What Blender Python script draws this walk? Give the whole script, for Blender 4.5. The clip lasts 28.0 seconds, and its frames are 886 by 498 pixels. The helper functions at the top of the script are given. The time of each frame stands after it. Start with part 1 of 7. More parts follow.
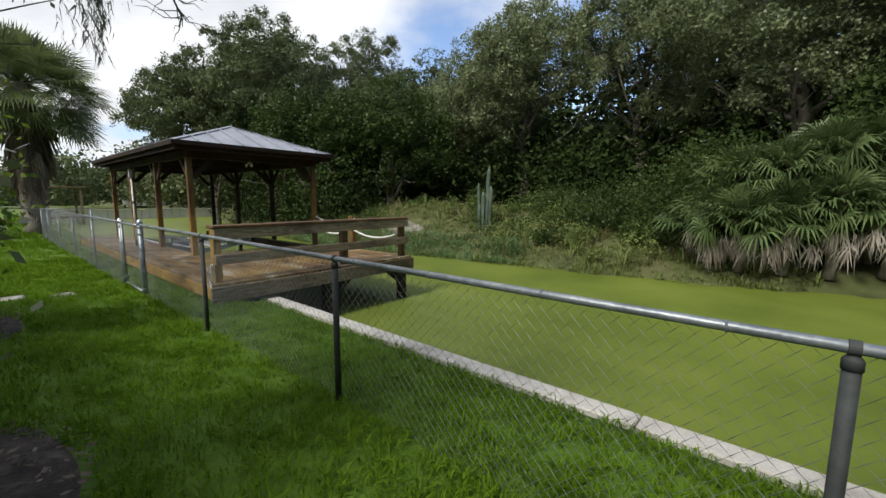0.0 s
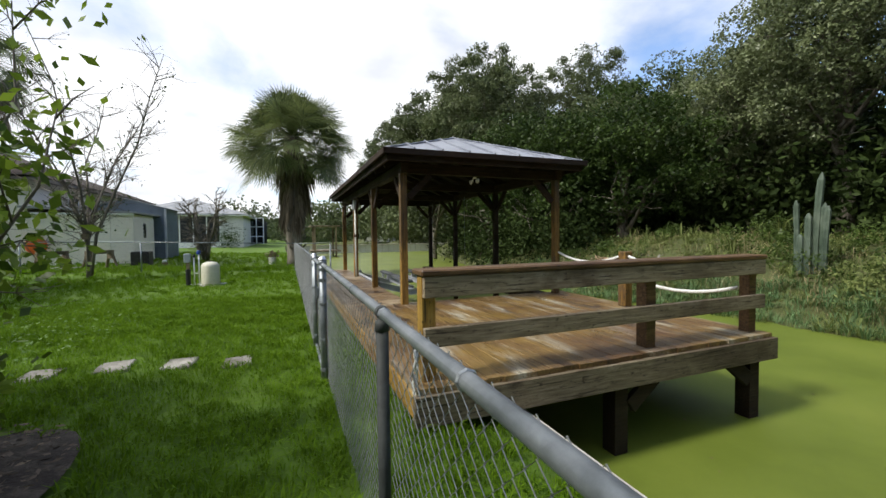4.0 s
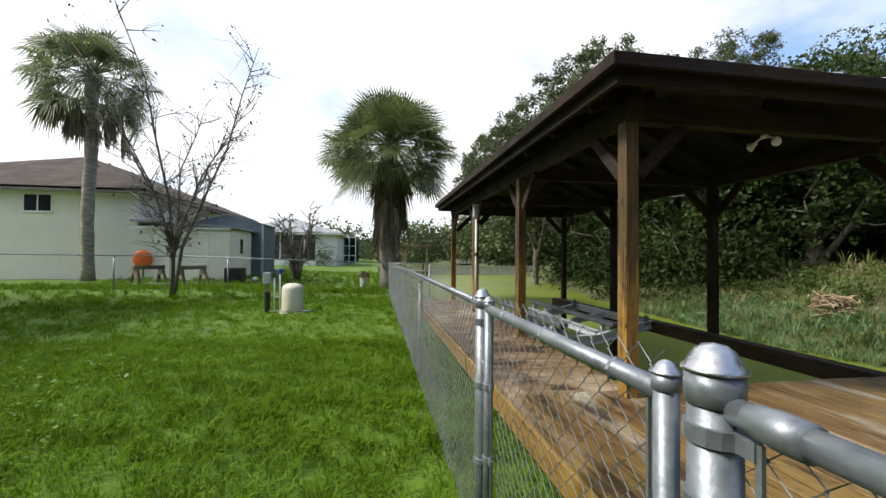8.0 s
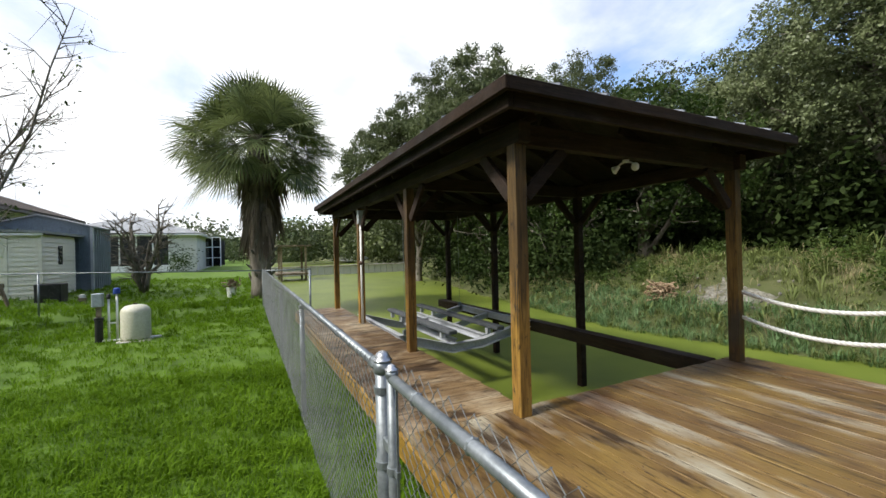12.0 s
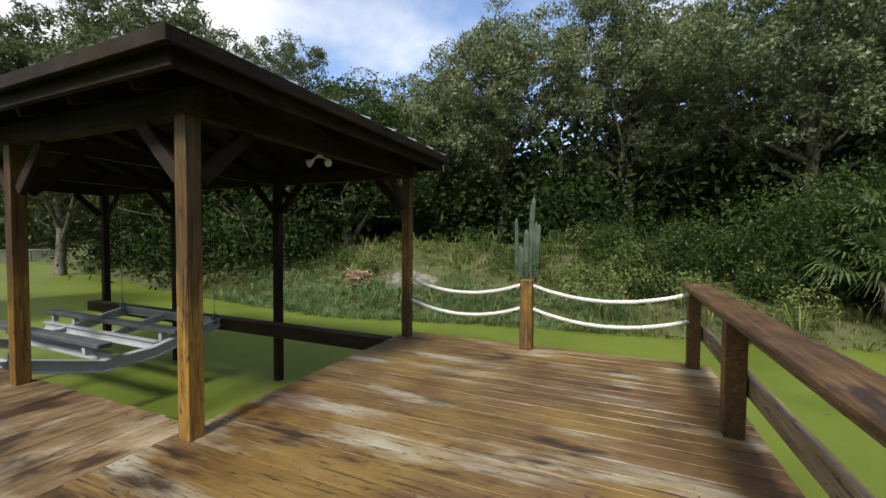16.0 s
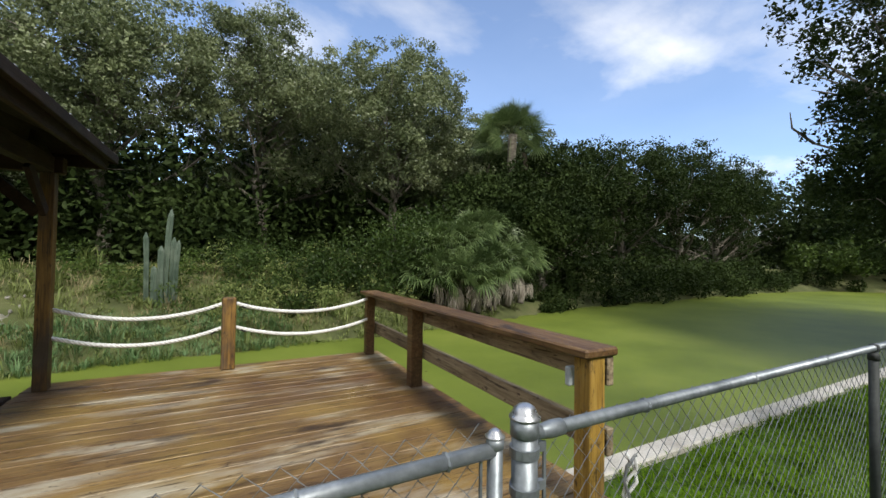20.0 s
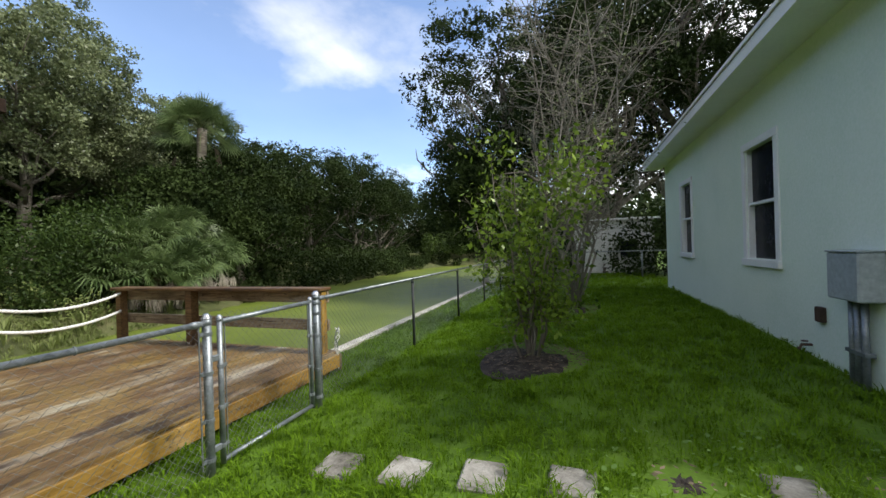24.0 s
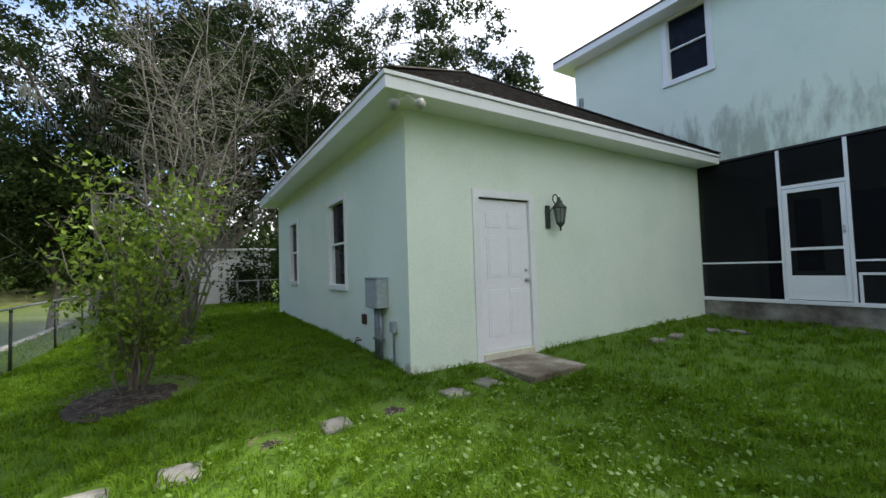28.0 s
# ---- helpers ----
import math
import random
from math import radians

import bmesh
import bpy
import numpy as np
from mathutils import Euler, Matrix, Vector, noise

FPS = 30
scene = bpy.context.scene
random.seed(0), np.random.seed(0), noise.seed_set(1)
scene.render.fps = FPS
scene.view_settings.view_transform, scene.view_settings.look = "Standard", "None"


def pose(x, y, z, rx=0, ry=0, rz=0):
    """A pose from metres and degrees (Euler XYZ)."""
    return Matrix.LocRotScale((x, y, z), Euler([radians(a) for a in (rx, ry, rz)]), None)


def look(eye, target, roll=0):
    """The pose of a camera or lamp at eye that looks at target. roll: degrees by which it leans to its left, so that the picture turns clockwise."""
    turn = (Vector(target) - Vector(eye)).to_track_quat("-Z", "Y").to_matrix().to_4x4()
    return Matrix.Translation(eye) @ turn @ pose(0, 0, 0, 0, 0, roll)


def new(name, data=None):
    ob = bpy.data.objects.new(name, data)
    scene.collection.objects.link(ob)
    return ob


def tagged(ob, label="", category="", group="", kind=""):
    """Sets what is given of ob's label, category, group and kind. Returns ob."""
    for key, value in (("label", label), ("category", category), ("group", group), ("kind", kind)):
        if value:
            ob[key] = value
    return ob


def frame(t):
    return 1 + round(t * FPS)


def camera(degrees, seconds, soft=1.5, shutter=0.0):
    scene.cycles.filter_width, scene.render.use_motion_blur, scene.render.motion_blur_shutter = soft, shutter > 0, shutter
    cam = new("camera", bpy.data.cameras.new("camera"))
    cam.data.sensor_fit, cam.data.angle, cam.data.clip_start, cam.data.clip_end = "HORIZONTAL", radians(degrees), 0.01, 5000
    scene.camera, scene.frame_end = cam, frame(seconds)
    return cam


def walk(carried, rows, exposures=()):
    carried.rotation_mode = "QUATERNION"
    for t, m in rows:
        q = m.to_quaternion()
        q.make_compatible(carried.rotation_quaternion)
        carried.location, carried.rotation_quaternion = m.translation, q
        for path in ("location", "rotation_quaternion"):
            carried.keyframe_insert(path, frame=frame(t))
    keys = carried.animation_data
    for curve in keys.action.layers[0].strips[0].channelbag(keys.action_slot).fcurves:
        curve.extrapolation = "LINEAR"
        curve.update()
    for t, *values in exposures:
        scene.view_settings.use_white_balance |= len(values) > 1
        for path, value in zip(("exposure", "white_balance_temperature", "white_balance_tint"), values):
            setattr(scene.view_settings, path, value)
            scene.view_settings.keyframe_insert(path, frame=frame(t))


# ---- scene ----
cam = camera(96.2, 28.0)
PATH = [
    (0, (3.796, 1.269, 1.4), (2.514, 2.783, 1.147), 0.3),
    (0.5, (3.437, 1.527, 1.399), (2.012, 2.93, 1.336), 0.4),
    (1, (3.085, 1.742, 1.366), (1.536, 3.003, 1.469), 0.9),
    (1.5, (2.723, 1.881, 1.383), (1.074, 3.011, 1.464), -0.0),
    (2, (2.285, 2.041, 1.313), (0.598, 3.116, 1.27), 0.3),
    (2.5, (1.941, 2.206, 1.313), (0.216, 3.2, 1.119), -0.5),
    (3, (1.514, 2.295, 1.293), (-0.254, 3.205, 1.073), -0.3),
    (3.5, (1.073, 2.429, 1.275), (-0.756, 3.229, 1.159), -1.0),
    (5.5, (-0.39, 2.419, 1.252), (-2.3, 2.993, 1.113), 0.4),
    (6, (-0.844, 2.461, 1.231), (-2.77, 2.978, 1.08), -0.4),
    (6.5, (-1.26, 2.431, 1.22), (-3.205, 2.889, 1.129), -0.3),
    (7, (-1.659, 2.397, 1.221), (-3.614, 2.818, 1.202), -1.3),
    (7.5, (-2.001, 2.336, 1.224), (-3.969, 2.69, 1.259), -1.3),
    (8, (-2.298, 2.275, 1.207), (-4.27, 2.609, 1.245), 0.5),
    (8.5, (-2.505, 2.197, 1.182), (-4.48, 2.515, 1.177), -1.4),
    (9, (-2.636, 2.161, 1.201), (-4.603, 2.523, 1.186), -0.7),
    (9.5, (-2.703, 2.118, 1.22), (-4.64, 2.615, 1.188), 0.0),
    (10, (-2.71, 2.112, 1.25), (-4.601, 2.762, 1.223), 0.3),
    (10.5, (-2.701, 2.137, 1.291), (-4.563, 2.867, 1.295), -1.1),
    (11, (-2.664, 2.164, 1.361), (-4.509, 2.936, 1.385), -2.1),
    (11.5, (-2.603, 2.232, 1.399), (-4.426, 3.056, 1.416), -1.9),
    (13.5, (-2.387, 2.359, 1.443), (-4.0, 3.541, 1.451), -1.1),
    (14, (-2.37, 2.377, 1.455), (-3.866, 3.703, 1.453), -1.5),
    (14.5, (-2.345, 2.393, 1.454), (-3.697, 3.867, 1.439), -1.7),
    (15, (-2.337, 2.404, 1.458), (-3.561, 3.985, 1.439), -1.6),
    (15.5, (-2.372, 2.431, 1.455), (-3.439, 4.122, 1.41), -0.3),
    (16, (-2.507, 2.461, 1.458), (-3.306, 4.293, 1.393), 0.4),
    (16.5, (-2.627, 2.448, 1.457), (-3.145, 4.379, 1.411), -0.2),
    (17, (-2.769, 2.414, 1.46), (-3.038, 4.395, 1.435), -0.0),
    (17.5, (-2.915, 2.372, 1.467), (-2.948, 4.371, 1.418), -1.8),
    (18, (-2.995, 2.383, 1.45), (-2.761, 4.368, 1.388), -3.2),
    (18.5, (-3.051, 2.379, 1.456), (-2.568, 4.319, 1.409), -2.0),
    (19, (-3.098, 2.317, 1.445), (-2.41, 4.195, 1.438), -0.6),
    (19.5, (-3.183, 2.149, 1.435), (-2.37, 3.975, 1.484), 0.4),
    (20, (-3.361, 1.958, 1.437), (-2.419, 3.722, 1.488), 0.8),
    (20.5, (-3.579, 1.758, 1.433), (-2.487, 3.434, 1.446), -0.7),
    (22.5, (-4.854, 0.967, 1.426), (-3.276, 2.196, 1.395), -2.5),
    (23, (-5.156, 0.846, 1.426), (-3.429, 1.854, 1.369), -1.9),
    (23.5, (-5.4, 0.753, 1.423), (-3.574, 1.568, 1.395), -1.2),
    (24, (-5.753, 0.452, 1.445), (-3.859, 1.095, 1.442), -1.8),
    (24.5, (-5.953, 0.499, 1.419), (-3.976, 0.801, 1.385), -0.0),
    (25, (-6.145, 0.518, 1.436), (-4.146, 0.542, 1.381), -0.9),
    (25.5, (-6.323, 0.525, 1.435), (-4.334, 0.317, 1.423), -1.6),
    (26, (-6.426, 0.477, 1.438), (-4.469, 0.064, 1.45), -2.2),
    (26.5, (-6.487, 0.454, 1.434), (-4.584, -0.162, 1.442), -2.0),
    (27, (-6.539, 0.465, 1.435), (-4.69, -0.296, 1.479), -1.2),
    (27.5, (-6.609, 0.439, 1.435), (-4.822, -0.457, 1.488), -1.7),
    (28, (-6.664, 0.444, 1.445), (-4.975, -0.623, 1.533), -1.8),
]
walk(cam, [(t, look(eye, target, roll)) for t, eye, target, roll in PATH],
     exposures=[(0.0, -0.3), (3.0, -0.2), (6.0, 0.08), (10.0, 0.08), (16.0, -0.12), (20.0, -0.1), (23.0, 0.0), (24.0, 0.05), (25.0, 0.12), (26.0, 0.29), (28.0, 0.42)])

# ==== world, sun, exposure ====
world = bpy.data.worlds.new("World")
scene.world = world
world.use_nodes = True
SUN_EL, SUN_AZ = radians(46), radians(176)   # azimuth counted from +y towards +x


def build_world():
    nt = world.node_tree
    nt.nodes.clear()
    out = nt.nodes.new("ShaderNodeOutputWorld")
    bg = nt.nodes.new("ShaderNodeBackground")
    sky = nt.nodes.new("ShaderNodeTexSky")
    sky.sky_type = "NISHITA"
    sky.sun_disc = False
    sky.sun_elevation = SUN_EL
    sky.sun_rotation = SUN_AZ
    sky.air_density, sky.dust_density, sky.ozone_density = 1.0, 0.5, 2.5
    tc = nt.nodes.new("ShaderNodeTexCoord")
    sep = nt.nodes.new("ShaderNodeSeparateXYZ")
    nt.links.new(tc.outputs["Generated"], sep.inputs[0])
    add = nt.nodes.new("ShaderNodeMath")
    add.operation = "ADD"
    add.inputs[1].default_value = 0.18
    nt.links.new(sep.outputs["Z"], add.inputs[0])
    comb = nt.nodes.new("ShaderNodeCombineXYZ")
    for k in ("X", "Y"):
        dv = nt.nodes.new("ShaderNodeMath")
        dv.operation = "DIVIDE"
        nt.links.new(sep.outputs[k], dv.inputs[0])
        nt.links.new(add.outputs[0], dv.inputs[1])
        nt.links.new(dv.outputs[0], comb.inputs[k])
    n1 = nt.nodes.new("ShaderNodeTexNoise")
    n1.inputs["Scale"].default_value = 0.9
    n1.inputs["Detail"].default_value = 9
    n1.inputs["Roughness"].default_value = 0.55
    n1.inputs["Distortion"].default_value = 0.25
    nt.links.new(comb.outputs[0], n1.inputs["Vector"])
    # the western half of the sky is closed by cloud, the eastern half is broken
    west = nt.nodes.new("ShaderNodeMath")
    west.operation = "MULTIPLY_ADD"
    west.inputs[1].default_value = -0.08
    west.inputs[2].default_value = 0.05
    nt.links.new(sep.outputs["X"], west.inputs[0])
    dens = nt.nodes.new("ShaderNodeMath")
    dens.operation = "ADD"
    south = nt.nodes.new("ShaderNodeMath")
    south.operation = "MULTIPLY_ADD"
    south.inputs[1].default_value = -0.17
    nt.links.new(sep.outputs["Y"], south.inputs[0])
    nt.links.new(west.outputs[0], south.inputs[2])
    nt.links.new(n1.outputs["Fac"], dens.inputs[0])
    nt.links.new(south.outputs[0], dens.inputs[1])
    ramp = nt.nodes.new("ShaderNodeValToRGB")
    ramp.color_ramp.elements[0].position = 0.40
    ramp.color_ramp.elements[0].color = (0.08, 0.08, 0.08, 1)
    ramp.color_ramp.elements[1].position = 0.60
    nt.links.new(dens.outputs[0], ramp.inputs[0])
    n2 = nt.nodes.new("ShaderNodeTexNoise")
    n2.inputs["Scale"].default_value = 1.7
    n2.inputs["Detail"].default_value = 6
    nt.links.new(comb.outputs[0], n2.inputs["Vector"])
    shade = nt.nodes.new("ShaderNodeValToRGB")
    shade.color_ramp.elements[0].position = 0.35
    shade.color_ramp.elements[0].color = (7.6, 7.9, 8.5, 1)
    shade.color_ramp.elements[1].position = 0.6
    shade.color_ramp.elements[1].color = (11.0, 11.1, 11.3, 1)
    nt.links.new(n2.outputs["Fac"], shade.inputs[0])
    mix = nt.nodes.new("ShaderNodeMix")
    mix.data_type = "RGBA"
    nt.links.new(ramp.outputs["Color"], mix.inputs["Factor"])
    thin = nt.nodes.new("ShaderNodeMix")
    thin.data_type, thin.blend_type = "RGBA", "MULTIPLY"
    thin.inputs["Factor"].default_value = 1.0
    thin.inputs[7].default_value = (1.85, 1.93, 2.08, 1)
    nt.links.new(sky.outputs[0], thin.inputs[6])
    nt.links.new(thin.outputs[2], mix.inputs[6])
    nt.links.new(shade.outputs["Color"], mix.inputs[7])
    nt.links.new(mix.outputs[2], bg.inputs["Color"])
    bg.inputs["Strength"].default_value = 0.125
    nt.links.new(bg.outputs[0], out.inputs[0])


build_world()
sun = new("sun", bpy.data.lights.new("sun", "SUN"))
sun.data.energy, sun.data.angle, sun.data.color = 4.5, radians(10), (1.0, 0.96, 0.88)
sun.matrix_world = look((0, 0, 30), (-math.sin(SUN_AZ) * math.cos(SUN_EL), -math.cos(SUN_AZ) * math.cos(SUN_EL), 30 - math.sin(SUN_EL)))
scene.view_settings.exposure = 0.0


# ==== materials ====
def mat(name, cols, scale=3.0, rough=0.7, metal=0.0, bump=0.2, fine=40.0, stretch=(1, 1, 1), spec=0.4, rnd=0.0, detail=6.0, coords="Position", gain=0.0):
    """A material of two or three colours mixed by coarse noise, with fine grain, bump and a random tint per object."""
    m = bpy.data.materials.new(name)
    m.use_nodes = True
    nt = m.node_tree
    b = nt.nodes["Principled BSDF"]
    if coords == "Position":
        src = nt.nodes.new("ShaderNodeNewGeometry").outputs["Position"]
    else:
        src = nt.nodes.new("ShaderNodeTexCoord").outputs["Object"]
    mp = nt.nodes.new("ShaderNodeMapping")
    mp.inputs["Scale"].default_value = stretch
    nt.links.new(src, mp.inputs["Vector"])
    n = nt.nodes.new("ShaderNodeTexNoise")
    n.inputs["Scale"].default_value = scale
    n.inputs["Detail"].default_value = detail
    n.inputs["Roughness"].default_value = 0.62
    nt.links.new(mp.outputs[0], n.inputs["Vector"])
    r = nt.nodes.new("ShaderNodeValToRGB")
    els = r.color_ramp.elements
    els[0].position, els[1].position = 0.32, 0.68
    els[0].color = (*cols[0], 1)
    els[1].color = (*cols[-1], 1)
    if len(cols) == 3:
        e = els.new(0.5)
        e.color = (*cols[1], 1)
    nt.links.new(n.outputs["Fac"], r.inputs[0])
    f = nt.nodes.new("ShaderNodeTexNoise")
    f.inputs["Scale"].default_value = fine
    f.inputs["Detail"].default_value = 4
    nt.links.new(mp.outputs[0], f.inputs["Vector"])
    col = nt.nodes.new("ShaderNodeMix")
    col.data_type, col.blend_type = "RGBA", "OVERLAY"
    col.inputs["Factor"].default_value = 0.35
    nt.links.new(r.outputs[0], col.inputs[6])
    nt.links.new(f.outputs["Fac"], col.inputs[7])
    last = col.outputs[2]
    if rnd:
        oi = nt.nodes.new("ShaderNodeObjectInfo")
        mr = nt.nodes.new("ShaderNodeMapRange")
        mr.inputs["To Min"].default_value, mr.inputs["To Max"].default_value = 1 - rnd, 1 + rnd
        nt.links.new(oi.outputs["Random"], mr.inputs["Value"])
        hs = nt.nodes.new("ShaderNodeHueSaturation")
        nt.links.new(mr.outputs[0], hs.inputs["Value"])
        nt.links.new(last, hs.inputs["Color"])
        last = hs.outputs[0]
    nt.links.new(last, b.inputs["Base Color"])
    b.inputs["Metallic"].default_value = metal
    b.inputs["Specular IOR Level"].default_value = spec
    rr = nt.nodes.new("ShaderNodeMapRange")
    rr.inputs["To Min"].default_value, rr.inputs["To Max"].default_value = max(0.02, rough - 0.12), min(1, rough + 0.12)
    nt.links.new(f.outputs["Fac"], rr.inputs["Value"])
    nt.links.new(rr.outputs[0], b.inputs["Roughness"])
    if bump:
        bp = nt.nodes.new("ShaderNodeBump")
        bp.inputs["Strength"].default_value = bump
        bp.inputs["Distance"].default_value = 0.01
        nt.links.new(f.outputs["Fac"], bp.inputs["Height"])
        nt.links.new(bp.outputs[0], b.inputs["Normal"])
    return m


def leaf_mat(name, dark, light, rough=0.45, trans=0.35, spread=0.35, scale=0.6, spec=0.22):
    """Leaves: the colour varies from leaf to leaf and from branch to branch, and some light passes through."""
    m = bpy.data.materials.new(name)
    m.use_nodes = True
    nt = m.node_tree
    b = nt.nodes["Principled BSDF"]
    g = nt.nodes.new("ShaderNodeNewGeometry")
    n = nt.nodes.new("ShaderNodeTexNoise")
    n.inputs["Scale"].default_value = scale
    n.inputs["Detail"].default_value = 3
    nt.links.new(g.outputs["Position"], n.inputs["Vector"])
    a = nt.nodes.new("ShaderNodeMath")
    a.operation = "MULTIPLY_ADD"
    a.inputs[1].default_value = spread
    nt.links.new(g.outputs["Random Per Island"], a.inputs[0])
    nt.links.new(n.outputs["Fac"], a.inputs[2])
    r = nt.nodes.new("ShaderNodeValToRGB")
    r.color_ramp.elements[0].position, r.color_ramp.elements[1].position = 0.4, 0.95
    r.color_ramp.elements[0].color, r.color_ramp.elements[1].color = (*dark, 1), (*light, 1)
    nt.links.new(a.outputs[0], r.inputs[0])
    nt.links.new(r.outputs[0], b.inputs["Base Color"])
    b.inputs["Roughness"].default_value = rough
    b.inputs["Specular IOR Level"].default_value = spec
    t = nt.nodes.new("ShaderNodeBsdfTranslucent")
    nt.links.new(r.outputs[0], t.inputs["Color"])
    mx = nt.nodes.new("ShaderNodeMixShader")
    mx.inputs[0].default_value = trans
    nt.links.new(b.outputs[0], mx.inputs[1])
    nt.links.new(t.outputs[0], mx.inputs[2])
    nt.links.new(mx.outputs[0], nt.nodes["Material Output"].inputs["Surface"])
    return m


def wood_mat(name, cols, axis="x", stain=(0.035, 0.02, 0.012), stain_at=0.56, worn=(0.46, 0.40, 0.33), worn_at=0.62, rough=0.42, rnd=0.2, ochre=None):
    """Weathered boards: grain streaks along an axis, dark stains, bare worn patches, cracks."""
    m = bpy.data.materials.new(name)
    m.use_nodes = True
    nt = m.node_tree
    b = nt.nodes["Principled BSDF"]
    pos = nt.nodes.new("ShaderNodeNewGeometry").outputs["Position"]
    oi = nt.nodes.new("ShaderNodeObjectInfo")

    def noise_at(scale, stretch, detail=6.0, shift=True):
        mp = nt.nodes.new("ShaderNodeMapping")
        sc = {"x": (1 / stretch, 1, 1), "y": (1, 1 / stretch, 1), "z": (1, 1, 1 / stretch)}[axis]
        mp.inputs["Scale"].default_value = sc
        nt.links.new(pos, mp.inputs["Vector"])
        vec = mp.outputs[0]
        if shift:
            ad = nt.nodes.new("ShaderNodeVectorMath")
            ad.operation = "ADD"
            mu = nt.nodes.new("ShaderNodeMath")
            mu.operation = "MULTIPLY"
            mu.inputs[1].default_value = 37.0
            nt.links.new(oi.outputs["Random"], mu.inputs[0])
            nt.links.new(vec, ad.inputs[0])
            nt.links.new(mu.outputs[0], ad.inputs[1])
            vec = ad.outputs[0]
        n = nt.nodes.new("ShaderNodeTexNoise")
        n.inputs["Scale"].default_value = scale
        n.inputs["Detail"].default_value = detail
        n.inputs["Roughness"].default_value = 0.62
        nt.links.new(vec, n.inputs["Vector"])
        return n.outputs["Fac"]

    def ramp(fac, a, c, p0, p1):
        r = nt.nodes.new("ShaderNodeValToRGB")
        r.color_ramp.elements[0].position, r.color_ramp.elements[1].position = p0, p1
        r.color_ramp.elements[0].color, r.color_ramp.elements[1].color = (*a, 1), (*c, 1)
        nt.links.new(fac, r.inputs[0])
        return r

    def mixed(fac, a, c):
        x = nt.nodes.new("ShaderNodeMix")
        x.data_type = "RGBA"
        nt.links.new(fac, x.inputs["Factor"])
        nt.links.new(a, x.inputs[6])
        if isinstance(c, tuple):
            x.inputs[7].default_value = (*c, 1)
        else:
            nt.links.new(c, x.inputs[7])
        return x.outputs[2]

    streak = noise_at(48, 14)
    r = ramp(streak, cols[0], cols[-1], 0.3, 0.7)
    e = r.color_ramp.elements.new(0.5)
    e.color = (*cols[1], 1)
    base = r.outputs[0]
    if ochre:
        base = mixed(ramp(noise_at(2.4, 1.6, 6, False), (0, 0, 0), (0.75, 0.75, 0.75), 0.46, 0.60).outputs[0], base, ochre)
    bare = ramp(noise_at(4.0 if ochre else 3.0, 4.5 if ochre else 1.8, 8, False), (0, 0, 0), (1, 1, 1), worn_at, worn_at + 0.14)
    base = mixed(bare.outputs[0], base, worn)
    tone = ramp(noise_at(0.9, 1.2, 5, False), (0.56, 0.46, 0.44) if ochre else (0.44, 0.38, 0.34), (1.12, 1.1, 1.02), 0.38, 0.58)
    mul = nt.nodes.new("ShaderNodeMix")
    mul.data_type, mul.blend_type = "RGBA", "MULTIPLY"
    mul.inputs["Factor"].default_value = 1.0
    nt.links.new(base, mul.inputs[6])
    nt.links.new(tone.outputs[0], mul.inputs[7])
    base = mul.outputs[2]
    st = ramp(noise_at(5.0, 4.0 if ochre else 2.6, 8, False), (0, 0, 0), (0.9, 0.9, 0.9), stain_at + 0.04, stain_at + 0.13)
    base = mixed(st.outputs[0], base, stain)
    crack = ramp(noise_at(52, 22, 4), (0, 0, 0), (0.9, 0.9, 0.9), 0.58, 0.66)
    base = mixed(crack.outputs[0], base, (0.03, 0.018, 0.01))
    speck = ramp(noise_at(34, 2.2, 4, False), (0, 0, 0), (0.85, 0.85, 0.85), 0.60, 0.70)
    base = mixed(speck.outputs[0], base, stain)
    mr = nt.nodes.new("ShaderNodeMapRange")
    mr.inputs["To Min"].default_value, mr.inputs["To Max"].default_value = 1 - rnd, 1 + rnd
    nt.links.new(oi.outputs["Random"], mr.inputs["Value"])
    hs = nt.nodes.new("ShaderNodeHueSaturation")
    nt.links.new(mr.outputs[0], hs.inputs["Value"])
    nt.links.new(base, hs.inputs["Color"])
    nt.links.new(hs.outputs[0], b.inputs["Base Color"])
    ro = nt.nodes.new("ShaderNodeMapRange")
    ro.inputs["From Min"].default_value, ro.inputs["From Max"].default_value = 0.3, 0.7
    ro.inputs["To Min"].default_value, ro.inputs["To Max"].default_value = rough - 0.12, rough + 0.25
    nt.links.new(noise_at(3, 2, 5, False), ro.inputs["Value"])
    nt.links.new(ro.outputs[0], b.inputs["Roughness"])
    b.inputs["Specular IOR Level"].default_value = 0.45
    bp = nt.nodes.new("ShaderNodeBump")
    bp.inputs["Strength"].default_value = 0.8
    bp.inputs["Distance"].default_value = 0.005
    nt.links.new(streak, bp.inputs["Height"])
    nt.links.new(bp.outputs[0], b.inputs["Normal"])
    return m


